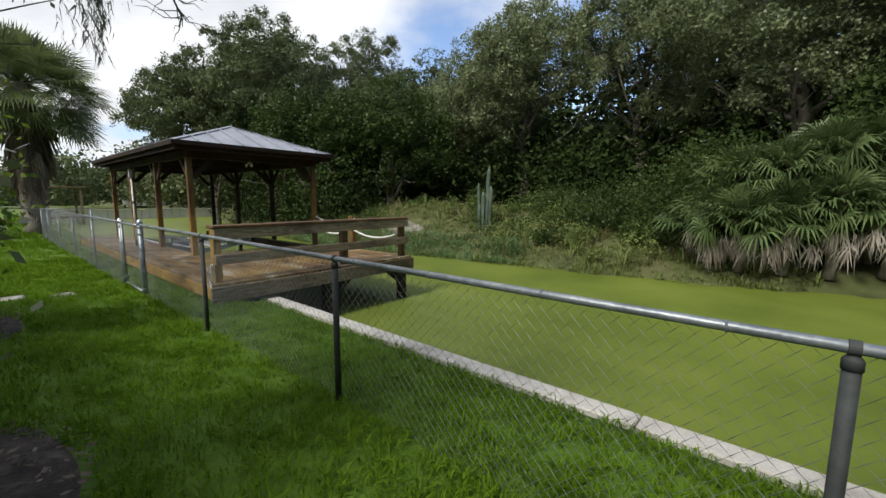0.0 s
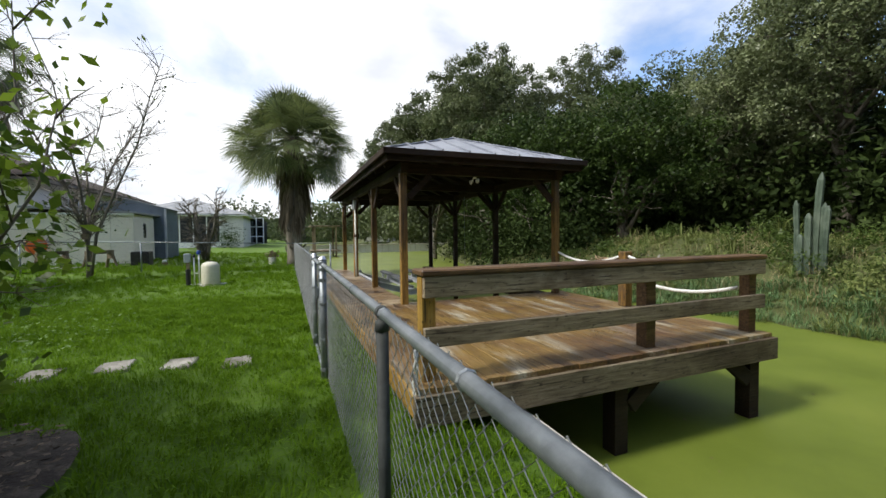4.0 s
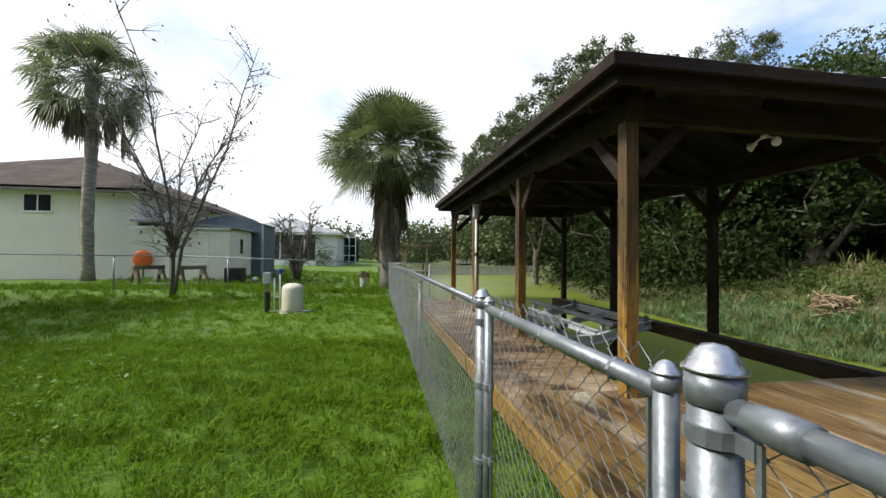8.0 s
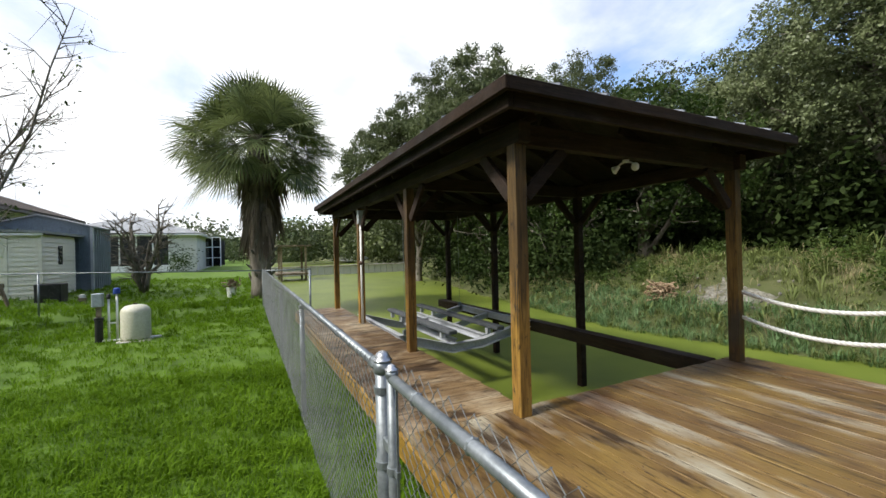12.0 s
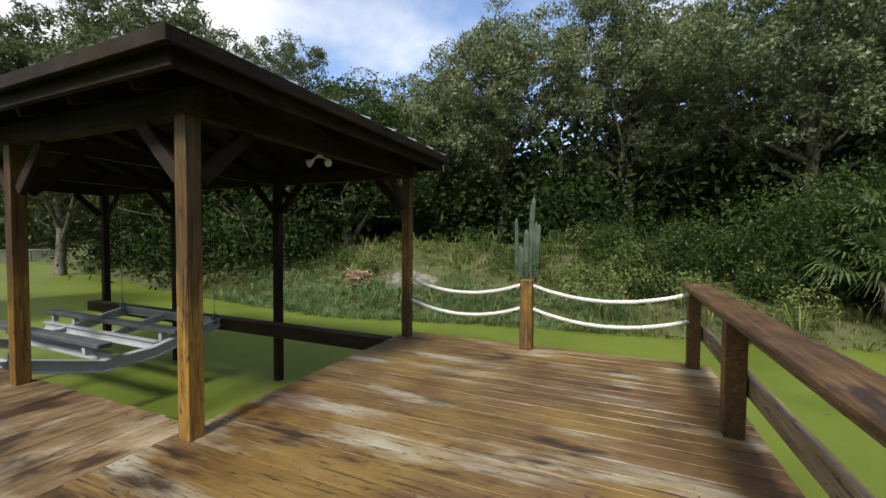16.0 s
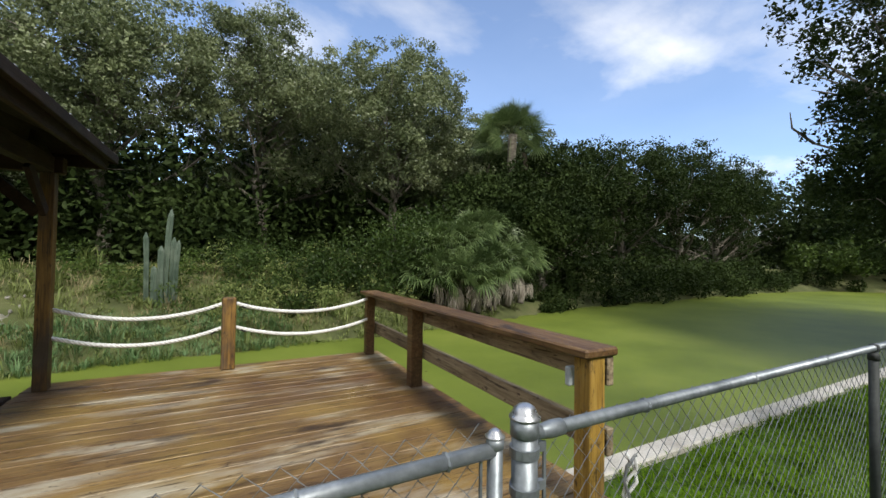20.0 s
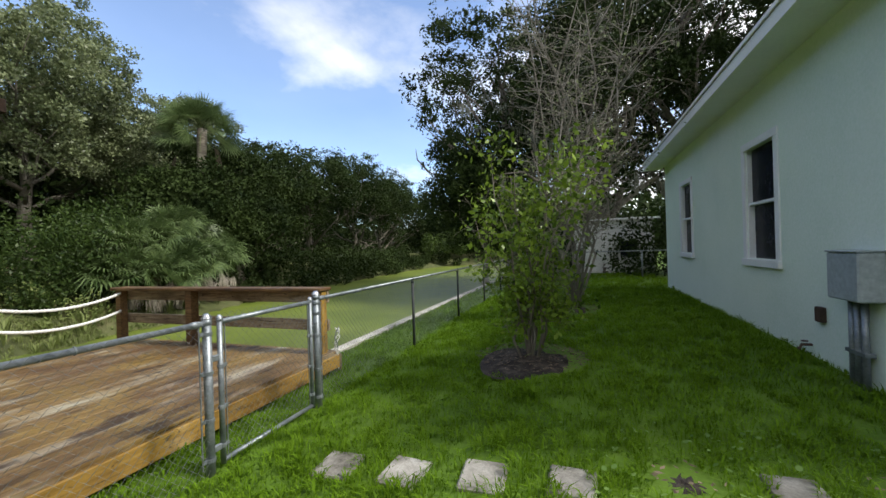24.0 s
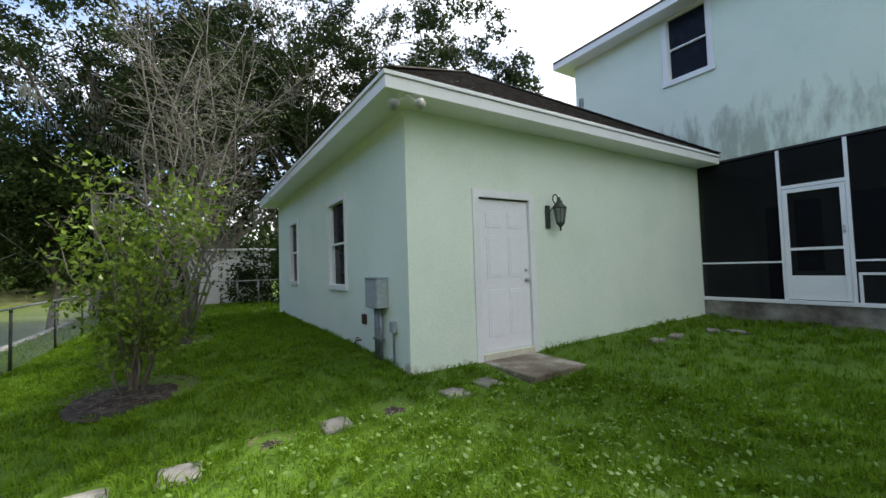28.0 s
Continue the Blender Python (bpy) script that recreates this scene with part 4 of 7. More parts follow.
_nt.links.new(_mx.outputs[0], _nt.nodes["Material Output"].inputs["Surface"])
M["screen"] = m
build_porch()
log = solid("timber_edging", boxed(-6.6, YB + 0.12, 0.02, -4.1, YB + 0.3, 0.15, bevel=0.02), M["wood_dark_x"], "dark timber lying along the porch base", "timber")

# ==== dock: deck, walkway, railing ====
DECK = 0.275
DX0, DX1, DY0, DY1 = -4.86, -1.71, 3.20, 6.78
WX0, WY1 = -11.1, 4.05
dock = thing("dock", (-3.2, 5.0, DECK), "weathered brown wooden dock on piles over the pond", "dock")
OX, OY = 3.2, -5.0          # world to the dock's own frame


def dbox(x0, y0, z0, x1, y1, z1, bevel=0.004):
    return boxed(x0 + OX, y0 + OY, z0 - DECK, x1 + OX, y1 + OY, z1 - DECK, bevel=bevel)


def dock_frame():
    part("fascia", dbox(DX0, DY0 - 0.045, 0.085, DX1, DY0, 0.235), M["wood_fascia"], dock, "yellow-brown edge board")
    part("fascia", dbox(WX0, DY0 - 0.045, 0.085, DX0 - 0.003, DY0, 0.235), M["wood_fascia"], dock, "yellow-brown edge board")
    part("fascia", dbox(DX1, DY0 - 0.045, 0.03, DX1 + 0.045, DY1 + 0.045, 0.235), M["wood_grey"], dock, "grey weathered edge board")
    part("fascia", dbox(DX0, DY1, 0.05, DX1 - 0.003, DY1 + 0.045, 0.235), M["wood_dark_x"], dock)
    part("fascia", dbox(DX0 - 0.045, WY1, 0.05, DX0, DY1, 0.235), M["wood_dark"], dock)
    part("fascia", dbox(WX0, WY1, 0.05, DX0 - 0.05, WY1 + 0.045, 0.235), M["wood_dark"], dock)
    part("fascia", dbox(WX0 - 0.045, DY0, 0.05, WX0, WY1, 0.235), M["wood_dark"], dock)
    for x in np.arange(DX0 + 0.3, DX1 - 0.1, 0.6):
        part("joist", dbox(x, DY0 + 0.01, 0.06, x + 0.045, DY1 - 0.01, 0.23), M["wood_dark"], dock)
    for x in (DX1 - 0.12, DX0 + 0.35):
        for y in (DY0 + 1.75, DY1 - 0.14):
            part("piling", dbox(x - 0.07, y - 0.07, -1.4, x + 0.07, y + 0.07, 0.228), M["wood_dark"], dock)
    for y, s in ((DY1 - 0.22, -1), (DY0 + 1.84, 1)):
        part("knee_brace", beam(bmesh.new(), (DX1 - 0.06 + OX, y + OY, -0.45), (DX1 - 0.06 + OX, y + s * 0.5 + OY, -0.07), 0.045, 0.14), M["wood_dark"], dock)
    for x in np.arange(WX0 + 0.6, DX0, 1.8):
        for y in (DY0 + 0.15, WY1 - 0.1):
            part("piling", dbox(x - 0.06, y - 0.06, -1.4, x + 0.06, y + 0.06, 0.228), M["wood_dark"], dock)


dock_frame()

POSTS_Y = (3.30, 5.31, 6.66)
railing = thing("railing", (DX1, 5.0, DECK), "weathered wooden railing along the dock's open side", "railing")


def build_railing():
    def r(x0, y0, z0, x1, y1, z1, b=0.005):
        return boxed(x0 - DX1, y0 - 5.0, z0 - DECK, x1 - DX1, y1 - 5.0, z1 - DECK, bevel=b)
    for k, y in enumerate(POSTS_Y):
        x = -1.85
        w = 0.05 if k != 1 else 0.055
        part("post", r(x - w, y - w, DECK + 0.001 if k else -0.35, x + w, y + w, 0.99), M["wood_yellow" if k == 0 else "wood_rail"], railing, "yellow-brown post" if k == 0 else "")
    part("cap_rail", r(-1.945, POSTS_Y[0] - 0.07, 0.992, -1.73, 6.76, 1.035, 0.01), M["wood_rail"], railing, "worn flat cap rail")
    part("upper_board", r(-1.783, POSTS_Y[0] - 0.05, 0.85, -1.74, 6.75, 0.988), M["wood_grey"], railing, "grey weathered board")
    part("middle_board", r(-1.783, POSTS_Y[0] - 0.05, 0.52, -1.74, 6.75, 0.65), M["wood_grey"], railing, "grey weathered board")
    part("outlet_box", r(-1.925, 3.352, 0.84, -1.875, 3.385, 0.93), M["grey_paint"], railing, "grey metal outlet box")


build_railing()

rope_post = solid("rope_post", boxed(-3.36 - 0.065, 6.64 - 0.065, DECK + 0.001, -3.36 + 0.065, 6.64 + 0.065, 1.01, bevel=0.012), M["wood_post"], "short squared wooden post on the dock edge", "post")


def rope(p, q, sag, r=0.018):
    bm = bmesh.new()
    n = 26
    for s in range(3):
        pts = []
        for i in range(n * 3 + 1):
            t = i / (n * 3)
            c = Vector(p).lerp(Vector(q), t) - Vector((0, 0, sag * 4 * t * (1 - t)))
            a = t * 2 * math.pi * (Vector(q) - Vector(p)).length / 0.11 + s * 2.094
            pts.append(c + Vector((0, math.cos(a), math.sin(a))) * r * 0.55)
        tube(bm, pts, r * 0.62, 5)
    return bm


for z in (0.95, 0.705):
    for a, b in ((-4.71, -3.43), (-1.90, -3.29)):
        o = solid("rope", rope((a, 6.60, z), (b, 6.63, z - 0.005), 0.115), M["rope"], "white twisted rope slung between dock posts", "rope", group="dock ropes", smooth=True)

# ==== gazebo roof over the boat slip ====
GX = (-4.755, -6.78, -8.95, -10.9)
GY0, GY1 = 3.97, 6.57
gazebo = thing("gazebo", (-7.6, 5.34, DECK), "dark wooden boat shelter with a low hipped metal roof", "gazebo")
GO = Vector((7.6, -5.34, -DECK))


def gb(x0, y0, z0, x1, y1, z1, bevel=0.004):
    return boxed(x0 + GO.x, y0 + GO.y, z0 + GO.z, x1 + GO.x, y1 + GO.y, z1 + GO.z, bevel=bevel)


def gbeam(p, q, w, h, bm=None):
    return beam(bm or bmesh.new(), Vector(p) + GO, Vector(q) + GO, w, h)


EX0, EX1, EY0, EY1, EZ = -11.27, -4.42, 3.67, 6.83, 2.395
RIDGE = (-9.75, -5.95, 5.25, 2.99)


def build_gazebo():
    for i, x in enumerate(GX):
        w = 0.048
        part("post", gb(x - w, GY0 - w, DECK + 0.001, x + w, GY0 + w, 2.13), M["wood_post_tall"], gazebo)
        z0 = DECK + 0.001 if i == 0 else -1.4
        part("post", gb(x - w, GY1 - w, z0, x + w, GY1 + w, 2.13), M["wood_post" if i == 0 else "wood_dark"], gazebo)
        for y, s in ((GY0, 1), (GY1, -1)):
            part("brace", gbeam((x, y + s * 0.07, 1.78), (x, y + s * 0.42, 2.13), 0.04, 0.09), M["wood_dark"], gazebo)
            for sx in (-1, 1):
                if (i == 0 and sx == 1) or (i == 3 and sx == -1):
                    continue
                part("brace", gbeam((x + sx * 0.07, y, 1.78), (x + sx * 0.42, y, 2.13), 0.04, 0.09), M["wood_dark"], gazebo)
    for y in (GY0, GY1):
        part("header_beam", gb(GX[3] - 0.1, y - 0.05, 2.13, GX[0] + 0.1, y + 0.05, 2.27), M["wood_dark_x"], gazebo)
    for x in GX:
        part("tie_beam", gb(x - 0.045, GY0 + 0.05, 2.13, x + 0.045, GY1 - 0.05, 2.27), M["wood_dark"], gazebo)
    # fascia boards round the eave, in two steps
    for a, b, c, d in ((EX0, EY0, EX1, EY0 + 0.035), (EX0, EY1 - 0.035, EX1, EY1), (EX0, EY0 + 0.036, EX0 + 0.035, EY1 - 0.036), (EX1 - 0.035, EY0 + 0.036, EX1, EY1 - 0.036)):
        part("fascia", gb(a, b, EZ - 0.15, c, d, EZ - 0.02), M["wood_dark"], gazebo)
    e = 0.065
    for a, b, c, d in ((EX0 - e, EY0 - e, EX1 + e, EY0 - 0.041), (EX0 - e, EY1 + 0.041, EX1 + e, EY1 + e), (EX0 - e, EY0 - 0.04, EX0 - 0.041, EY1 + 0.04), (EX1 + 0.041, EY0 - 0.04, EX1 + e, EY1 + 0.04)):
        part("drip_board", gb(a, b, EZ - 0.075, c, d, EZ + 0.006), M["wood_dark"], gazebo)
    x0, x1, y0, y1 = EX0 - 0.04, EX1 + 0.04, EY0 - 0.04, EY1 + 0.04
    c = [(x0, y0, EZ), (x1, y0, EZ), (x1, y1, EZ), (x0, y1, EZ), (RIDGE[0], RIDGE[2], RIDGE[3]), (RIDGE[1], RIDGE[2], RIDGE[3])]
    c = [Vector(p) + GO for p in c]
    down = Vector((0, 0, -0.05))

    def slope(name, ids, material, lift):
        bm = bmesh.new()
        top = [bm.verts.new(c[i] + Vector((0, 0, lift))) for i in ids]
        bot = [bm.verts.new(c[i] + Vector((0, 0, lift)) + down * 0.6) for i in ids]
        bm.faces.new(top)
        bm.faces.new(list(reversed(bot)))
        for k in range(len(ids)):
            j = (k + 1) % len(ids)
            bm.faces.new((top[j], top[k], bot[k], bot[j]))
        return part(name, bm, material, gazebo)
    sheets = []
    for ids in ((0, 1, 5, 4), (1, 2, 5), (2, 3, 4, 5), (3, 0, 4)):
        sheets.append(slope("roof_sheet", ids, M["metal_roof"], 0.0))
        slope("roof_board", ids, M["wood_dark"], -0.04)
    # standing seams

    def seams(a, b, p, q, sheet, step=0.4):
        """Seams from the eave a-b up to the ridge or hips."""
        n = int((b - a).length / step)
        d = (b - a).normalized()
        for k in range(1, n):
            s = a + d * (k * (b - a).length / n)
            along = (s - a).length
            L = (b - a).length
            run_l, run_r = (p - a).dot(d), (b - q).dot(d)
            f = min(1.0, along / max(run_l, 1e-3), (L - along) / max(run_r, 1e-3))
            up = (p - a) - d * run_l
            e2 = s + up * f
            part("seam", beam(bmesh.new(), s + Vector((0, 0, 0.016)), e2 + Vector((0, 0, 0.012)), 0.022, 0.03, 0.0), M["metal_roof"], sheet)
    seams(c[0], c[1], c[4], c[5], sheets[0])
    seams(c[1], c[2], c[5], c[5], sheets[1])
    seams(c[2], c[3], c[5], c[4], sheets[2])
    seams(c[3], c[0], c[4], c[4], sheets[3])
    for i, j in ((0, 4), (1, 5), (2, 5), (3, 4), (4, 5)):
        part("ridge_cap", beam(bmesh.new(), c[i].lerp(c[j], 0.02 if j > 3 and i < 4 else 0.0) + Vector((0, 0, 0.004)), c[j] + Vector((0, 0, 0.004)), 0.10, 0.016, 0.004), M["metal_roof"], gazebo)
    for x in np.arange(EX0 + 0.45, EX1 - 0.3, 0.6):
        for y0_, y1_ in ((EY0 + 0.04, 5.20), (EY1 - 0.04, 5.30)):
            tx = min(max(x, RIDGE[0]), RIDGE[1])
            f = min(1.0, (x - EX0) / (RIDGE[0] - EX0), (EX1 - x) / (EX1 - RIDGE[1]))
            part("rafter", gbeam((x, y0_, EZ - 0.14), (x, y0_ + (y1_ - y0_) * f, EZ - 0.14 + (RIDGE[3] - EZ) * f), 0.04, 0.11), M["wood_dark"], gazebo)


build_gazebo()
slip_beam = solid("slip_beam", boxed(-11.0, 6.33, 0.11, DX0 - 0.05, 6.50, 0.272, bevel=0.006), M["wood_dark_x"], "dark timber beam along the back of the boat slip", "beam")

# ==== chain-link fences ====
FY = 2.70
LINE_X = (-14.3, -12.75, -10.6, -8.3, -6.06)
EAST_X = (-0.53, 1.70, 3.97, 6.2, 8.5)


def g0(x, y):
    return float(lawn(np.float64(x), np.float64(y)))


def fence_post(parent, x, y, top, r, domed, base=None):
    """A galvanised post with its cap, in world coordinates (the fence thing stands at the origin)."""
    z0 = g0(x, y) - 0.1 if base is None else base
    p = part("post", tube(bmesh.new(), [(x, y, z0), (x, y, top - 0.03)], r, 20), M["galv"], parent, smooth=True)
    if domed:
        part("collar", lathe(bmesh.new(), [(r + 0.001, -0.045), (r + 0.003, -0.044), (r + 0.003, -0.004)], 32, (x, y, top - 0.03)), M["galv"], p, smooth=True)
        part("cap", lathe(bmesh.new(), [(r + 0.003, -0.004), (r + 0.0065, -0.003), (r + 0.0065, 0.0), (r + 0.002, 0.003), (r * 0.94, 0.011), (r * 0.76, 0.021), (r * 0.45, 0.028), (0.001, 0.031)], 32, (x, y, top - 0.03)), M["bright_zinc"], p, "bright domed cap", smooth=True)
    else:
        part("cap", lathe(bmesh.new(), [(r + 0.004, -0.03), (r + 0.004, 0.0), (r * 0.6, 0.012), (0.001, 0.014)], 12, (x, y, top - 0.03)), M["galv"], p, smooth=True)
    return p


def loop_post(parent, x, y, rail_z, r, rail_r, metal="galv"):
    """A line post whose cap carries the top rail through a ring."""
    z0, top = g0(x, y) - 0.1, rail_z - rail_r - 0.012
    p = part("post", tube(bmesh.new(), [(x, y, z0), (x, y, top)], r, 20), M[metal], parent, smooth=True)
    c = part("cap", lathe(bmesh.new(), [(r + 0.001, -0.03), (r + 0.003, -0.0295), (r + 0.003, -0.004), (r + 0.001, 0.0), (r * 0.7, 0.008), (r * 0.4, 0.012)], 20, (x, y, top)), M[metal], p, smooth=True)
    ring = lathe(bmesh.new(), [(rail_r + 0.001, -0.013), (rail_r + 0.0045, -0.012), (rail_r + 0.0045, 0.012), (rail_r + 0.001, 0.013)], 16)
    bmesh.ops.transform(ring, matrix=Matrix.Translation((x, y, rail_z)) @ Matrix.Rotation(math.pi / 2, 4, "Y"), verts=ring.verts)
    part("rail_ring", ring, M[metal], p)
    return p


def bands(parent, x, y, r, zs, side=1):
    for z in zs:
        bm = lathe(bmesh.new(), [(r + 0.001, -0.012), (r + 0.0045, -0.011), (r + 0.0045, 0.011), (r + 0.001, 0.012)], 14, (x, y, z))
        box(bm, x + side * (r + 0.001), y - 0.006, z - 0.011, x + side * (r + 0.028), y + 0.006, z + 0.011)
        part("tension_band", bm, M["galv"], parent)


def chain_link(name, parent, a, b, z0, z1, spike=0.03, wire=0.0016, pitch=0.052):
    """Woven wire between plan points a and b: zigzag wires that hook into their neighbours."""
    a, b = np.array(a, float), np.array(b, float)
    L = float(np.linalg.norm(b - a))
    d = (b - a) / L
    nrm = np.array([-d[1], d[0]])
    nw = max(2, int(L / pitch))
    half = L / nw / 2
    rows = max(2, int(round((z1 - z0) / (half * 2.0))))
    zz = np.linspace(z0, z1, rows + 1)
    verts, faces = [], []
    for w in range(nw):
        base = (w + 0.5) * L / nw
        off = np.where((np.arange(rows + 1) + w) % 2 == 0, half, -half)
        s = base + off * 1.05
        depth = np.where((np.arange(rows + 1) + w) % 2 == 0, wire, -wire)
        px = a[0] + d[0] * s + nrm[0] * depth
        py = a[1] + d[1] * s + nrm[1] * depth
        k0 = len(verts)
        for i in range(rows + 1):
            for ang in (0.0, 2.094, 4.189):
                u, v = math.cos(ang) * wire, math.sin(ang) * wire
                verts.append((px[i] + d[0] * u * 0.8 + nrm[0] * v, py[i] + d[1] * u * 0.8 + nrm[1] * v, zz[i] + u * 0.6 * (1 if i % 2 else -1)))
        for i in range(rows):
            for k in range(3):
                p, q = k0 + i * 3 + k, k0 + i * 3 + (k + 1) % 3
                faces.append((p, q, q + 3, p + 3))
    return soup(name, verts, faces, M["galv_wire"], parent)


def rail(parent, p, q, r, name="top_rail"):
    return part(name, tube(bmesh.new(), [p, q], r, 14), M["galv"], parent, smooth=True)


fence = thing("chain_link_fence", (0, 0, 0), "galvanised chain-link fence along the pond", "fence")
TOP = 1.03


def tie(parent, x, z, y=FY, r=0.0205):
    part("tie_wire", lathe(bmesh.new(), [(r, -0.004), (r + 0.003, 0), (r, 0.004)], 8, (0, 0, 0)), M["galv"], parent).matrix_local = Matrix.Translation((x, y, z)) @ Matrix.Rotation(math.pi / 2, 4, "Y")


def build_fence():
    for x in LINE_X:
        if x < -14:
            fence_post(fence, x, FY, TOP, 0.03, True)
        else:
            loop_post(fence, x, FY, TOP - 0.012, 0.021, 0.0175)
    # east posts take the darkened metal, for the tree shadow they stand in
    for x in EAST_X:
        loop_post(fence, x, FY, TOP - 0.005, 0.02, 0.0168, "galv_shaded")
    w = fence_post(fence, -3.85, FY, 1.08, 0.027, True)
    bands(w, -3.85, FY, 0.027, (0.95, 0.7, 0.4, 0.15), -1)
    e = fence_post(fence, -2.74, FY, 1.10, 0.031, True)
    bands(e, -2.74, FY, 0.031, (0.99, 0.90, 0.7, 0.4, 0.15), 1)
    for px, sx, pr, rz, rr in ((-2.74, 1, 0.031, TOP - 0.005, 0.0168), (-3.85, -1, 0.027, TOP - 0.012, 0.0175)):
        part("rail_cup", tube(bmesh.new(), [(px + sx * (pr + 0.002), FY, rz), (px + sx * (pr + 0.02), FY, rz), (px + sx * (pr + 0.05), FY, rz), (px + sx * (pr + 0.085), FY, rz)], [rr * 0.7, rr * 1.05, rr * 1.28, rr * 1.22], 14), M["galv"], fence, smooth=True)
        part("tension_bar", boxed(px + sx * (pr + 0.03) - 0.004, FY - 0.003, 0.1, px + sx * (pr + 0.03) + 0.004, FY + 0.003, 1.0), M["galv"], fence)
    r1 = rail(fence, (-14.3, FY, TOP - 0.012), (-3.87, FY, TOP - 0.012), 0.0175)
    r2 = rail(fence, (-2.71, FY, TOP - 0.005), (8.5, FY, TOP - 0.005), 0.0168)
    xs = [*LINE_X, -3.85]
    for a, b in zip(xs, xs[1:]):
        chain_link("mesh", fence, (a + 0.02, FY - 0.02), (b - 0.02, FY - 0.02), 0.06, TOP + 0.01, pitch=0.036 if b < -8.2 else 0.03)
    xs = [-2.74, *EAST_X]
    for a, b in zip(xs, xs[1:]):
        chain_link("mesh", fence, (a + 0.02, FY + 0.022), (b - 0.02, FY + 0.022), 0.06, TOP + 0.006, pitch=0.03, wire=0.0014)
    for x in np.arange(-13.9, -4.0, 0.55):
        tie(r1, x, TOP - 0.012)
    for x in np.arange(-2.3, 8.4, 0.6):
        tie(r2, x, TOP - 0.005, r=0.0185)


build_fence()

gate = thing("gate", (-3.8, FY, 0), "closed galvanised chain-link gate to the dock", "gate")


def build_gate():
    gx0, gx1, r = 0.045, 0.975, 0.017
    zt, zb = 1.03, 0.08
    for x in (gx0, gx1):
        s = part("stile", tube(bmesh.new(), [(x, 0, zb), (x, 0, 1.04)], r + 0.001, 14), M["galv"], gate, smooth=True)
        part("collar", lathe(bmesh.new(), [(r + 0.0015, -0.026), (r + 0.0035, -0.025), (r + 0.0035, -0.002)], 20, (x, 0, 1.04)), M["galv"], s, smooth=True)
        part("cap", lathe(bmesh.new(), [(r + 0.0035, -0.002), (r + 0.006, -0.001), (r + 0.006, 0.001), (r * 1.0, 0.005), (r * 0.75, 0.012), (r * 0.4, 0.016), (0.001, 0.018)], 20, (x, 0, 1.04)), M["bright_zinc"], s, "bright domed cap", smooth=True)
        bands(s, x, 0, r + 0.001, (0.2, 0.45, 0.72), 1 if x < 0.5 else -1)
        part("tension_bar", boxed((x + (0.035 if x < 0.5 else -0.041)), -0.003, zb + 0.02, x + (0.041 if x < 0.5 else -0.035), 0.003, zt - 0.03), M["galv"], gate)
    part("top_bar", tube(bmesh.new(), [(gx0, 0, zt - 0.02), (gx1, 0, zt - 0.02)], r, 14), M["galv"], gate, smooth=True)
    part("bottom_bar", tube(bmesh.new(), [(gx0, 0, zb + 0.02), (gx1, 0, zb + 0.02)], r, 14), M["galv"], gate, smooth=True)
    chain_link("mesh", gate, (gx0 + 0.03, 0.021), (gx1 - 0.03, 0.021), zb + 0.02, zt + 0.035, pitch=0.03, wire=0.0015)
    for z in (0.2, 0.78):
        part("hinge", boxed(-0.03, -0.012, z - 0.02, gx0 - r, 0.012, z + 0.02, bevel=0.004), M["galv"], gate)
    lt = part("latch", boxed(gx1 + r, -0.014, 0.76, gx1 + 0.075, 0.014, 0.80, bevel=0.004), M["galv"], gate, "forked gate latch")
    part("fork", boxed(gx1 + 0.01, -0.05, 0.74, gx1 + 0.03, -0.028, 0.83, bevel=0.004), M["galv"], lt)
    for x in np.arange(0.25, 0.9, 0.3):
        tie(gate, x, zt - 0.02, 0.0, 0.0185)


build_gate()

# ==== trees ====
rng = np.random.default_rng(7)
PADS = 300        # leaf pads in a crown


def frame_of(d):
    """Two unit vectors across each direction in d."""
    ref = np.where(np.abs(d[:, 2:3]) < 0.9, np.array([[0, 0, 1.0]]), np.array([[1.0, 0, 0]]))
    u = np.cross(d, ref)
    u /= np.linalg.norm(u, axis=1, keepdims=True) + 1e-9
    return u, np.cross(d, u)


def leaves_at(c, size, r, droop=0.2, wide=0.45):
    """Pointed four-cornered leaves at the points c."""
    n = len(c)
    d = r.normal(size=(n, 3))
    d[:, 2] -= droop
    d /= np.linalg.norm(d, axis=1, keepdims=True)
    u, _ = frame_of(d)
    tw = r.uniform(0, 6.28, n)[:, None]
    w = np.cross(d, u)
    side = u * np.cos(tw) + w * np.sin(tw)
    s = size * r.uniform(0.6, 1.35, n)[:, None]
    q = np.stack([c - d * s * 0.5, c + side * s * wide * 0.5 + d * s * 0.05, c + d * s * 0.5, c - side * s * wide * 0.5 + d * s * 0.05], 1)
    return q.reshape(-1, 3)


